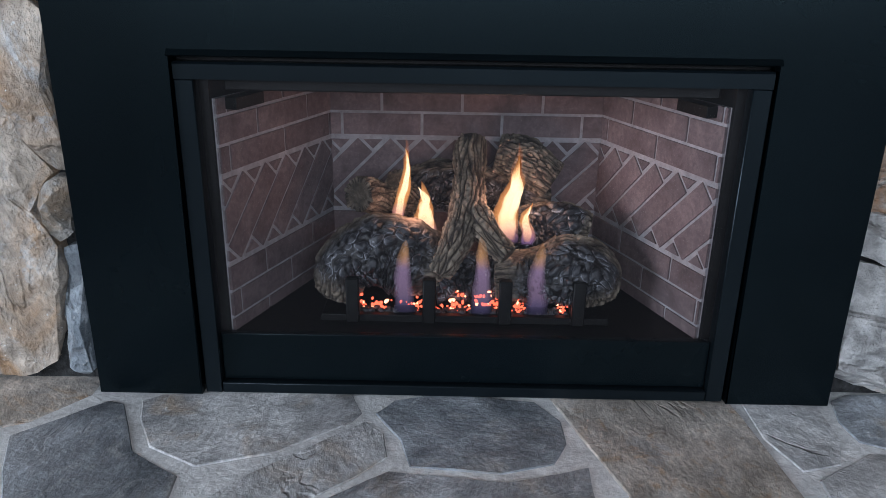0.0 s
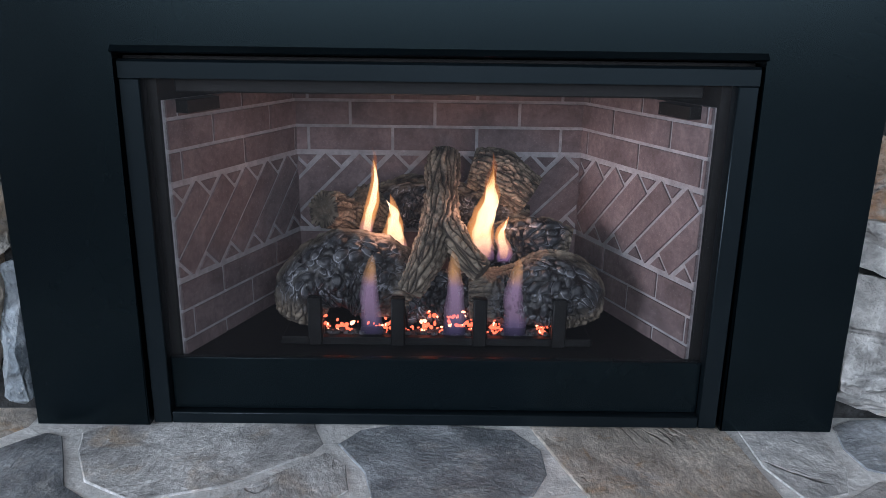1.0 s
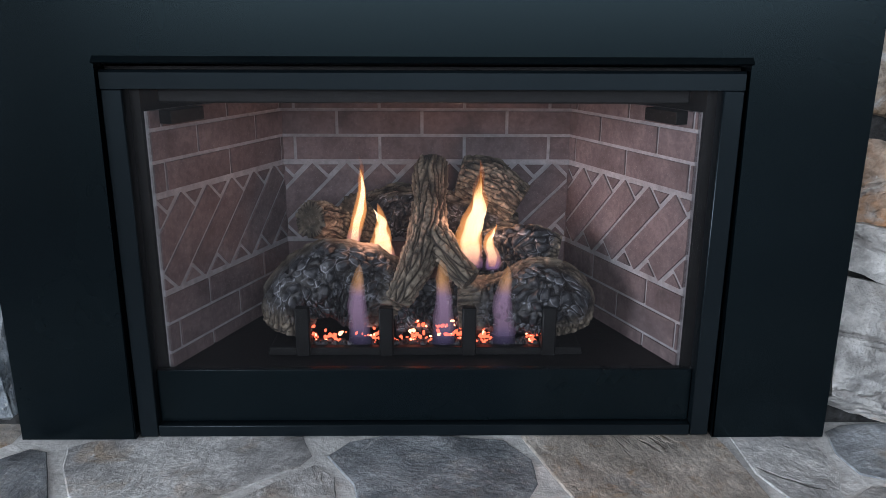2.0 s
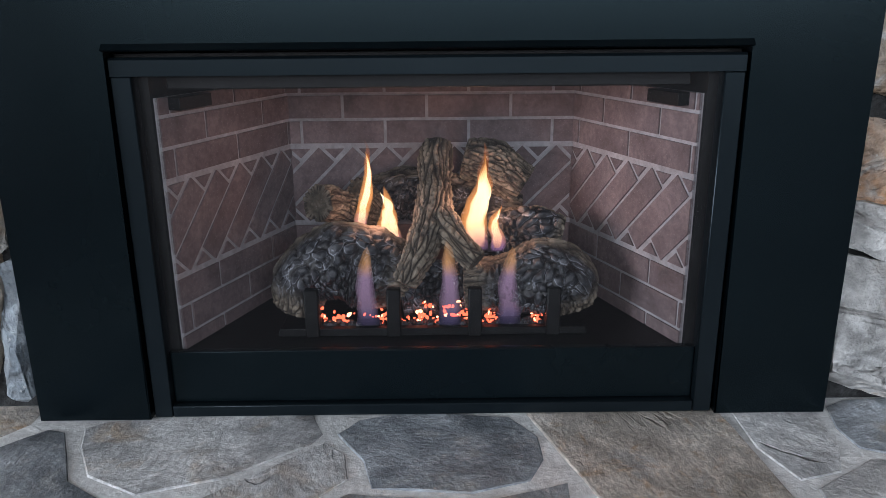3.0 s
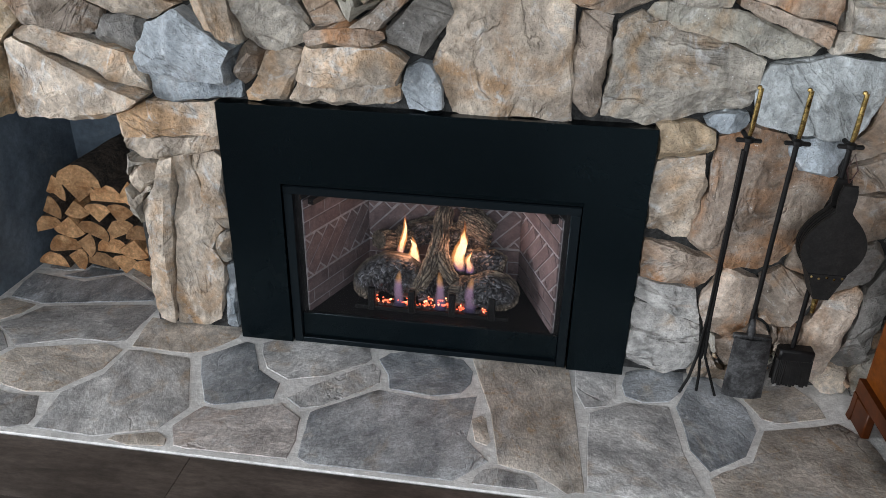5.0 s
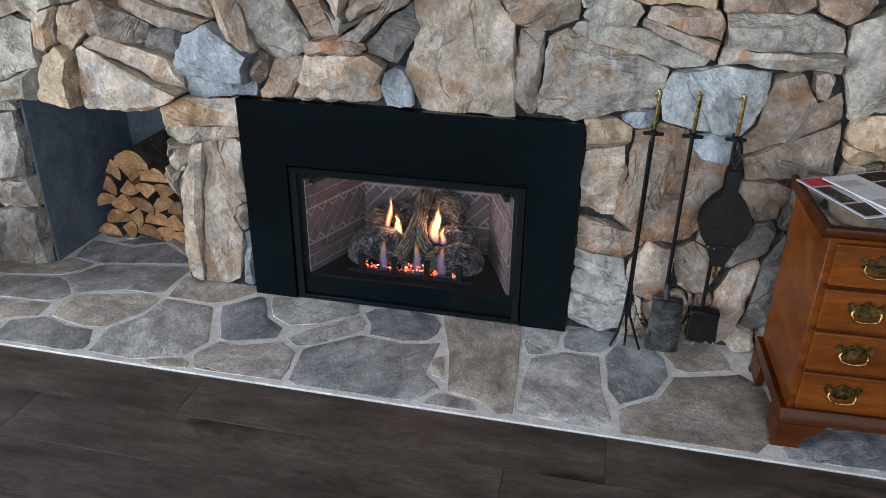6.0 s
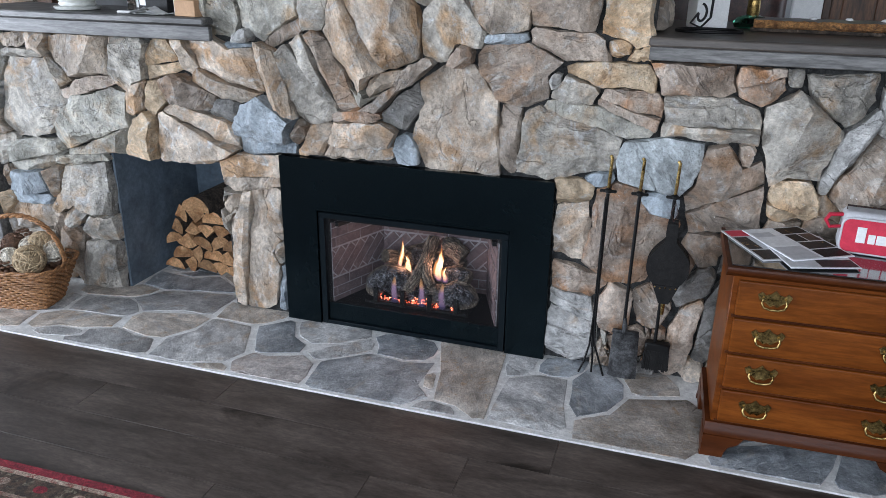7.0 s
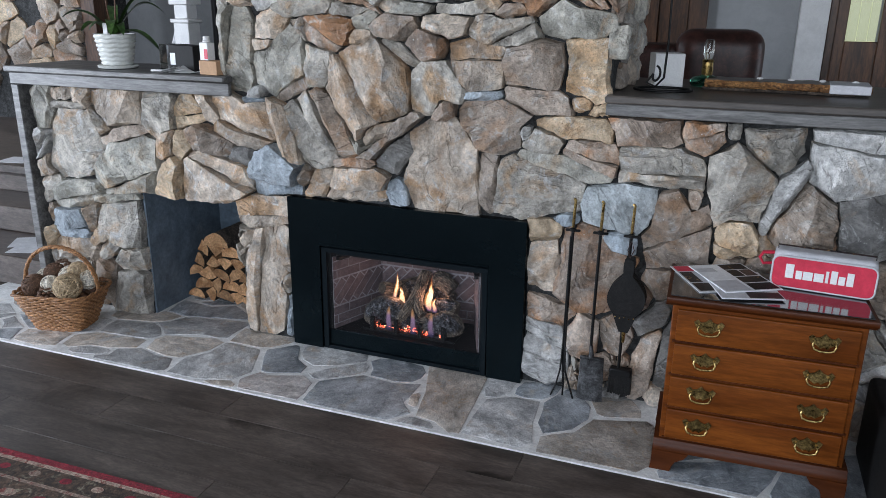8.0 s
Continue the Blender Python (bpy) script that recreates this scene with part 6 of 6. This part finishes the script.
# ---- on the left counter ----
def orchid(x, y):
    ob = thing("orchid", (x, y, COUNTER_TOP + 0.001), 0, "potted orchid with strap leaves in a white rippled pot", "plant")
    bm = fresh()
    profile = [(0.050, 0.0), (0.092, 0.003), (0.098, 0.014), (0.090, 0.018), (0.078, 0.016)]
    lathe(bm, profile, 32)
    part("saucer", bm, PORCELAIN, ob)
    sides, rows = 40, 34
    bm = fresh()
    rings = []
    for j in range(rows + 1):
        t = j / rows
        ring = []
        for k in range(sides):
            q = math.tau * k / sides
            r = 0.072 + 0.026 * t + 0.0035 * math.sin(t * 44 + 1.1 * math.sin(q * 9))
            ring.append(bm.verts.new((r * math.cos(q), r * math.sin(q), 0.017 + 0.148 * t)))
        rings.append(ring)
    for a, b in zip(rings, rings[1:]):
        for k in range(sides):
            bm.faces.new((a[k], a[(k + 1) % sides], b[(k + 1) % sides], b[k]))
    inner = [bm.verts.new((v.co.x * 0.9, v.co.y * 0.9, v.co.z)) for v in rings[-1]]
    low = [bm.verts.new((v.co.x * 0.88, v.co.y * 0.88, v.co.z - 0.02)) for v in rings[-1]]
    for a, b in ((rings[-1], inner), (inner, low)):
        for k in range(sides):
            bm.faces.new((a[k], a[(k + 1) % sides], b[(k + 1) % sides], b[k]))
    bm.faces.new(low)
    bm.faces.new(rings[0][::-1])
    part("pot", bm, PORCELAIN, ob, "white rippled ceramic pot", sharp=60)
    bm = fresh()
    for k in range(60):
        lump(bm, (rng.uniform(-0.06, 0.06), rng.uniform(-0.06, 0.06), 0.152), 0.011, 0.4, (1, 1, 0.7), 1, k)
    tagged(part("bark_mulch", bm, BROWN_TWIG, ob, sharp=0), kind="stuff")
    for q, reach, rise, droop, wide in ((0.15, 0.25, 0.06, 0.12, 0.028), (3.0, 0.25, 0.08, 0.04, 0.026), (0.7, 0.24, 0.16, 0.0, 0.028), (2.3, 0.24, 0.15, 0.02, 0.026), (-0.9, 0.20, 0.10, 0.06, 0.026), (3.6, 0.24, 0.12, 0.0, 0.024), (-0.5, 0.13, 0.08, 0.05, 0.026), (4.2, 0.12, 0.08, 0.03, 0.028), (0.35, 0.20, 0.16, -0.05, 0.022)):
        bm = fresh()
        left, mid, right = [], [], []
        for n in range(11):
            t = n / 10
            c = Vector((math.cos(q) * reach * t, math.sin(q) * reach * t, 0.155 + rise * math.sin(t * 2.4) - droop * t * t))
            w = wide * math.sin(math.pi * min(1, 0.12 + 0.88 * t)) ** 0.6
            s = Vector((-math.sin(q), math.cos(q), 0)) * w
            left.append(c + s)
            mid.append(c - Vector((0, 0, 0.3 * w)))
            right.append(c - s)
        for lift in (0, 0.002):
            vs = [[bm.verts.new(p + Vector((0, 0, lift))) for p in line] for line in (left, mid, right)]
            for a, b in ((0, 1), (1, 2)):
                for n in range(10):
                    bm.faces.new((vs[a][n], vs[a][n + 1], vs[b][n + 1], vs[b][n]))
        part("leaf", bm, LEAF, ob, sharp=60)
    for sx, top in ((-0.03, 0.50), (0.02, 0.46)):
        bm = fresh()
        tube(bm, [(sx * 0.3, 0, 0.15), (sx, 0, 0.28), (sx * 1.6, 0.01, top)], 0.0035, 6)
        part("flower_stem", bm, BROWN_TWIG, ob)
    bm = fresh()
    box(bm, (-0.013, -0.060, 0.150), (0.013, -0.056, 0.215), 0.001)
    part("plant_tag", bm, WHITE, ob)
    return ob


orchid(-1.57, 0.10)
acrylic = thing("display_box", (-1.225, 0.13, COUNTER_TOP + 0.001), -16, "clear plastic box with a black back on the counter", "box")
bm = fresh()
box(bm, (-0.085, -0.045, 0.0), (0.085, 0.045, 0.122), 0.003)
part("clear_shell", bm, glass("clear_plastic", (0.95, 0.97, 0.98), 0.03), acrylic)
bm = fresh()
box(bm, (0.0, -0.050, 0.0), (0.190, 0.040, 0.122), 0.002)
part("black_carton", bm, LEATHER_BLACK, acrylic)
bm = fresh()
box(bm, (0.012, -0.0522, 0.030), (0.052, -0.0505, 0.085))
part("barcode_label", bm, PAPER, acrylic, sharp=0)
carton = thing("small_carton", (-0.935, 0.02, COUNTER_TOP + 0.001), -10, "small brown and white carton on the counter", "box")
bm = fresh()
box(bm, (-0.055, -0.04, 0.0), (0.055, 0.04, 0.062), 0.002)
part("carton_body", bm, CARDBOARD, carton)
bm = fresh()
box(bm, (-0.0565, -0.038, 0.001), (-0.0552, 0.038, 0.061))
part("carton_label", bm, WHITE, carton, sharp=0)
bottle = thing("pill_bottle_box", (-0.968, 0.02, COUNTER_TOP + 0.064), -10, "white and red medicine box with a bottle cap", "bottle")
bm = fresh()
box(bm, (-0.026, -0.022, 0.0), (0.026, 0.022, 0.078), 0.002)
part("box_body", bm, WHITE, bottle)
bm = fresh()
box(bm, (0.004, -0.0235, 0.006), (0.0255, -0.0222, 0.050))
part("red_print", bm, RED_CLOTH, bottle, sharp=0)
bm = fresh()
lathe(bm, [(0.018, 0.079), (0.018, 0.086), (0.013, 0.088), (0.015, 0.089), (0.015, 0.104), (0.013, 0.106)], 18)
part("cap", bm, WHITE, bottle)
bm = fresh()
for layer in range(3):
    grid = [[bm.verts.new((-1.13 + (i / 14 - 0.5) * 0.17, 0.02 + (j / 8 - 0.5) * 0.09, COUNTER_TOP + 0.003 + 0.012 * layer * (1 - abs(i / 7 - 1)) + 0.010 * abs(noise.noise(Vector((i * 0.8, j * 0.8, layer * 3.0))))) ) for i in range(15)] for j in range(9)]
    for j in range(8):
        for i in range(14):
            bm.faces.new((grid[j][i], grid[j][i + 1], grid[j + 1][i + 1], grid[j + 1][i]))
tagged(part("plastic_wrap", bm, WHITE, sharp=0), "crumpled white plastic wrapping on the counter", "wrapping")
bm = fresh()
box(bm, (-1.30, 0.015, COUNTER_TOP + 0.001), (-1.22, 0.045, COUNTER_TOP + 0.011), 0.003)
tagged(part("white_stick", bm, WHITE), "short white plastic stick on the counter", "stick")

# ---- on the right counter ----
white_box = thing("white_box", (1.035, 0.42, COUNTER_TOP + 0.001), 20, "plain white cube carton on the counter", "box")
bm = fresh()
box(bm, (-0.060, -0.050, 0.0), (0.060, 0.050, 0.135), 0.002)
part("carton_body", bm, WHITE, white_box)
stand = thing("iron_stand", (1.045, 0.22, COUNTER_TOP + 0.001), 0, "black wrought iron stand with a scrolled foot", "stand")
bm = fresh()
tube(bm, [(0.11 * math.cos(q) , 0.075 * math.sin(q), 0.006) for q in [math.tau * k / 30 for k in range(31)]], 0.0055, 8)
part("foot_ring", bm, IRON, stand)
bm = fresh()
scroll = [(-0.035 - 0.03 * (1 - k / 26) * math.cos(k * 0.28 + 0.6), 0, 0.062 + 0.038 * (1 - k / 40) * math.sin(k * 0.28 + 0.6)) for k in range(22)]
tube(bm, [(0.0, 0, 0.42), (0.005, 0, 0.20), (0.0, 0, 0.05), (-0.03, 0, 0.015), (-0.065, 0, 0.03)] + scroll[::-1][:18], 0.0045, 8)
part("scroll_stem", bm, IRON, stand)
bm = fresh()
tube(bm, [(0.0, 0, 0.42), (-0.06, 0.0, 0.46), (-0.12, 0, 0.42), (-0.17, 0, 0.33)], 0.0045, 8)
part("hook_arm", bm, IRON, stand)
lamp = thing("oil_lamp", (1.195, 0.47, COUNTER_TOP + 0.001), 0, "green glass lamp with a gold collar on the counter", "lamp")
bm = fresh()
lathe(bm, [(0.030, 0.0), (0.060, 0.004), (0.068, 0.02), (0.055, 0.038), (0.025, 0.048)], 24)
part("font", bm, glass("green_glass", (0.08, 0.35, 0.22), 0.05), lamp, "green glass font")
bm = fresh()
lathe(bm, [(0.022, 0.049), (0.024, 0.055), (0.022, 0.10), (0.026, 0.104), (0.020, 0.112)], 18)
part("collar", bm, BRASS, lamp, "gold collar")
bm = fresh()
lathe(bm, [(0.017, 0.113), (0.021, 0.13), (0.021, 0.17), (0.017, 0.19)], 20)
part("shade", bm, glass("lamp_glass", (0.9, 0.9, 0.85), 0.03), lamp, "clear glass chimney")
slab = thing("live_edge_board", (1.50, 0.40, COUNTER_TOP + 0.001), -4, "live-edge wooden board with white shells lying on the counter", "board")
LIVE_EDGE = surface("live_edge_bark", (0.20, 0.085, 0.028), (0.46, 0.235, 0.085), (0.10, 0.05, 0.025), 22, 120, 0.7, 0.1, 0.9, 0.004, cover=0.58)
BOARD_TOP = surface("dark_oiled_board", (0.055, 0.045, 0.038), (0.12, 0.10, 0.085), None, 9, 90, 0.4, 0.1, 0.2, 0.001, stretch=(0.15, 1, 1))
edge = [(-0.30 + 0.60 * k / 40, -0.085 + 0.016 * noise.noise(Vector((k * 0.45, 2.0, 0))) + 0.006 * noise.noise(Vector((k * 1.7, 5.0, 0)))) for k in range(41)]
edge += [(0.29 - 0.58 * k / 20, 0.085 + 0.018 * noise.noise(Vector((k * 0.7, 7.0, 0)))) for k in range(21)]
bm = fresh()
tops = [[bm.verts.new((x, y + dy, z + 0.004 * noise.noise(Vector((x * 60, z * 90, 3.0))))) for x, y in edge] for dy, z in ((0.012, 0.012), (0.0, 0.020), (-0.004, 0.030), (0.006, 0.0405))]
for a, b in zip(tops, tops[1:]):
    for k in range(len(edge)):
        bm.faces.new((a[k], a[(k + 1) % len(edge)], b[(k + 1) % len(edge)], b[k]))
bm.faces.new(tops[0][::-1])
bm.faces.new(tops[-1]).material_index = 1
part("board", bm, LIVE_EDGE, slab, "honey-brown board with a rough bark edge", sharp=30, materials=(BOARD_TOP,))
bm = fresh()
box(bm, (0.155, -0.104, 0.010), (0.295, 0.088, 0.0435), 0.003)
part("resin_end", bm, GREY_CLOTH, slab, "pale blue-grey resin end")
bm = fresh()
prism(bm, [(x * 0.93 - 0.03, y * 0.9) for x, y in edge], (0.001, 0.0115), "z")
part("bark_underside", bm, LOG_BARK, slab, sharp=30)
for k in range(4):
    bm = fresh()
    lump(bm, (0, 0, 0), 0.010, 0.35, (1.3, 0.8, 0.55), 2, k * 3.0)
    part("shell", bm, WHITE, slab, "small white shell", at=(-0.10 + 0.115 * k, 0.03, 0.045))

# ---- raised room behind, its steps and furniture ----
UPPER = 0.50
bm = fresh()
box(bm, (-7.0, 0.85, UPPER - 0.05), (5.2, 5.2, UPPER))
tagged(part("upper_floor", bm, PLANK, sharp=0), "dark plank floor of the raised room", "floor", kind="structure")
bm = fresh()
box(bm, (-7.0, 0.10, FLOOR - 0.003), (-2.24, 0.85, 0.17), 0.006)
box(bm, (-7.0, 0.48, 0.171), (-2.24, 0.85, 0.338), 0.006)
box(bm, (-7.0, 0.80, 0.339), (-2.24, 0.86, 0.449), 0.002)
tagged(part("steps", bm, PLANK), "dark wooden steps up to the raised room", "steps", kind="structure")
for x, y, z, turn in ((-2.52, 0.27, 0.1715, 20), (-3.42, 1.02, UPPER + 0.0015, 12), (-2.62, 0.36, 0.1745, 33)):
    bm = fresh()
    box(bm, (-0.14, -0.10, 0.0), (0.14, 0.10, 0.002))
    sheet = tagged(part("newspaper", bm, PAPER, at=(x, y, z), sharp=0), "flat white printed paper lying on the steps", "paper", "papers on the steps")
    sheet.rotation_euler = (0, 0, radians(turn))

pillar = [(rng.uniform(-1.30, 0.40), rng.uniform(0.0, 1.6), rng.uniform(0.18, 0.34), rng.uniform(0.16, 0.30), rng.uniform(-60, 60)) for k in range(64)]
bm = fresh()
box(bm, (-5.95, 2.55, UPPER), (-4.22, 3.1, CEILING))
far_pillar = tagged(part("stone_pillar", bm, MORTAR, sharp=0), "far stone pillar of tan fieldstone", "pillar", kind="structure")
for n, s in enumerate(pillar):
    poly = cell_outline(n, pillar, lambda p: (p[..., 0] > -1.31) & (p[..., 0] < 0.415) & (p[..., 1] > 0) & (p[..., 1] < 1.7), 0.008)
    if len(poly) > 3:
        bm = stone_mesh(poly, rng.uniform(0.05, 0.10), n + 300.0, 1.2, 0.02, (rng.uniform(-0.2, 0.2), 0), 0.06)
        bmesh.ops.transform(bm, matrix=Matrix(((1, 0, 0, 0), (0, 0, -1, 0), (0, 1, 0, 0), (0, 0, 0, 1))), verts=bm.verts[:])
        part("stone", bm, STONE[rng.choice(("tan", "brown", "gold", "rust"))], far_pillar, at=(-4.635 + s[0], 2.55, 0.7 + s[1]), sharp=28)
bm = fresh()
box(bm, (-4.215, 2.53, UPPER), (-4.06, 2.7, CEILING), 0.004)
tagged(part("pillar_trim", bm, DOOR_WOOD), "dark wooden trim beside the pillar", "trim", kind="structure")

newel = thing("newel_post", (-1.87, 1.02, UPPER), 0, "white painted newel post with black balusters", "banister")
bm = fresh()
box(bm, (-0.055, -0.055, 0.0), (0.055, 0.055, 0.975), 0.004)
box(bm, (-0.068, -0.068, 0.976), (0.068, 0.068, 0.998), 0.004)
box(bm, (-0.048, -0.048, 0.999), (0.048, 0.048, 1.08), 0.004)
box(bm, (-0.068, -0.068, 1.081), (0.068, 0.068, 1.14), 0.004)
part("post", bm, WHITE, newel)
for k in range(4):
    bm = fresh()
    tube(bm, [(0.14 + 0.085 * k, 0.10 + 0.05 * k, 0.0), (0.14 + 0.085 * k, 0.10 + 0.05 * k, 1.2)], 0.016 if k % 2 else 0.022, 8)
    part("baluster", bm, IRON if k != 1 else WHITE, newel)
bm = fresh()
tube(bm, [(-0.06, 0.0, 0.95), (-0.55, 0.35, 0.45), (-0.9, 0.6, 0.1)], 0.018, 8)
part("stair_rail", bm, GREY_CLOTH, newel)

chair = thing("leather_armchair", (1.04, 2.35, UPPER), 0, "brown leather armchair with rolled arms in the raised room", "armchair")
bm = fresh()
box(bm, (-0.44, -0.30, 0.06), (0.40, 0.42, 0.46), 0.05, 4)
part("seat", bm, LEATHER_BROWN, chair)
bm = fresh()
box(bm, (-0.10, -0.46, 0.30), (0.41, -0.12, 0.975), 0.135, 8)
part("backrest", bm, LEATHER_BROWN, chair, sharp=60)
bm = fresh()
box(bm, (-0.50, -0.40, 0.25), (-0.06, -0.14, 0.885), 0.06, 5)
part("back_cushion", bm, LEATHER_BROWN, chair, sharp=60)
for s in (-1, 1):
    bm = fresh()
    box(bm, (s * 0.43 - 0.08, -0.30, 0.05), (s * 0.43 + 0.08, 0.42, 0.64), 0.06, 4)
    part("arm", bm, LEATHER_BROWN, chair, sharp=60)
for sx in (-1, 1):
    for sy in (-1, 1):
        bm = fresh()
        tube(bm, [(sx * 0.36, sy * 0.33, 0.0), (sx * 0.36, sy * 0.33, 0.06)], [0.02, 0.03], 10)
        part("leg", bm, DOOR_WOOD, chair)

door = thing("entry_door", (2.50, 5.16, UPPER), 0, "dark wooden door with a leaded glass light in the far wall", "door")
bm = fresh()
for lo, hi in (((-0.46, -0.05, 0.0), (-0.30, 0.0, 2.03)), ((-0.03, -0.05, 0.0), (0.46, 0.0, 2.03)), ((-0.30, -0.05, 0.0), (-0.03, 0.0, 0.81)), ((-0.30, -0.05, 1.85), (-0.03, 0.0, 2.03))):
    box(bm, lo, hi, 0.006)
part("leaf", bm, DOOR_WOOD, door)
for k in range(3):
    bm = fresh()
    box(bm, (-0.295 + 0.088 * k, -0.03, 0.815), (-0.213 + 0.088 * k, -0.02, 1.845), 0.003)
    part("pane", bm, see_through("leaded_glass", (0.50, 0.52, 0.40), 0.80, 0.2), door, "bright leaded glass pane")
bm = fresh()
box(bm, (-0.463, -0.075, 0.0), (-0.39, -0.051, 2.12), 0.01)
part("door_casing", bm, DOOR_WOOD, door)
bm = fresh()
box(bm, (1.79, 5.05, UPPER), (2.035, 5.19, CEILING), 0.004)
tagged(part("white_trim", bm, WHITE), "white painted corner trim in the far room", "trim", kind="structure")
bm = fresh()
box(bm, (0.30, 5.10, UPPER), (0.52, 5.19, CEILING), 0.004)
box(bm, (0.525, 5.13, UPPER), (0.80, 5.19, CEILING), 0.004)
box(bm, (0.805, 5.10, UPPER), (0.98, 5.19, CEILING), 0.004)
tagged(part("wood_trim", bm, DOOR_WOOD), "brown wooden door trim in the far room", "trim", kind="structure")

# flat sheet with its own glow, added for the daylight outside the door
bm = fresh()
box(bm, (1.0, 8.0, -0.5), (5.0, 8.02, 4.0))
tagged(part("backdrop", bm, glowing("garden_glow", (0.74, 0.80, 0.50), 0.8), sharp=0), "plain green backdrop that glows in place of the sunlit garden beyond the door", "backdrop", kind="structure")

# ---- rug and the dark ottoman ----
rug = thing("rug", (-1.35, -1.215, FLOOR), 1.0, "red-bordered patterned wool rug on the plank floor", "rug")
for y0, y1, m, name in ((-0.030, 0.0, RUG_RED, "red_border"), (-0.048, -0.0301, RUG_CREAM, "cream_band"), (-0.125, -0.0481, RUG_DARK, "dark_band"), (-0.140, -0.1251, RUG_CREAM, "inner_cream_band"), (-2.2, -0.1401, RUG_DARK, "field")):
    bm = fresh()
    box(bm, (-1.7, y0, 0.0), (1.7, y1, 0.008), 0.001, 1)
    part(name, bm, m, rug)
for k in range(24):
    bm = fresh()
    lathe(bm, [(0.008, 0.0081), (0.022, 0.0083), (0.024, 0.0088), (0.012, 0.0092)], 10, (-1.6 + 0.14 * k, -0.086, 0), 0.7)
    part("motif", bm, RUG_CREAM if k % 2 else RUG_RED, rug)
for k in range(24):
    for j in range(4):
        bm = fresh()
        lathe(bm, [(0.010, 0.0081), (0.034, 0.0083), (0.036, 0.0088), (0.018, 0.0092)], 8, (-1.6 + 0.14 * k + 0.07 * (j % 2), -0.20 - 0.10 * j, 0), 0.6)
        part("motif", bm, RUG_CREAM if (k + j) % 3 == 0 else RUG_RED if (k + j) % 3 == 1 else GREY_CLOTH, rug)

ottoman = thing("ottoman", (2.22, -0.28, FLOOR), 0, "low black upholstered ottoman on the floor beside the hearth", "ottoman")
bm = fresh()
box(bm, (-0.33, -0.62, 0.02), (0.40, 0.20, 0.345), 0.03, 3)
part("cushion", bm, LEATHER_BLACK, ottoman)
bm = fresh()
box(bm, (-0.31, -0.60, 0.0), (0.38, 0.18, 0.02), 0.004)
part("plinth", bm, DOOR_WOOD, ottoman)
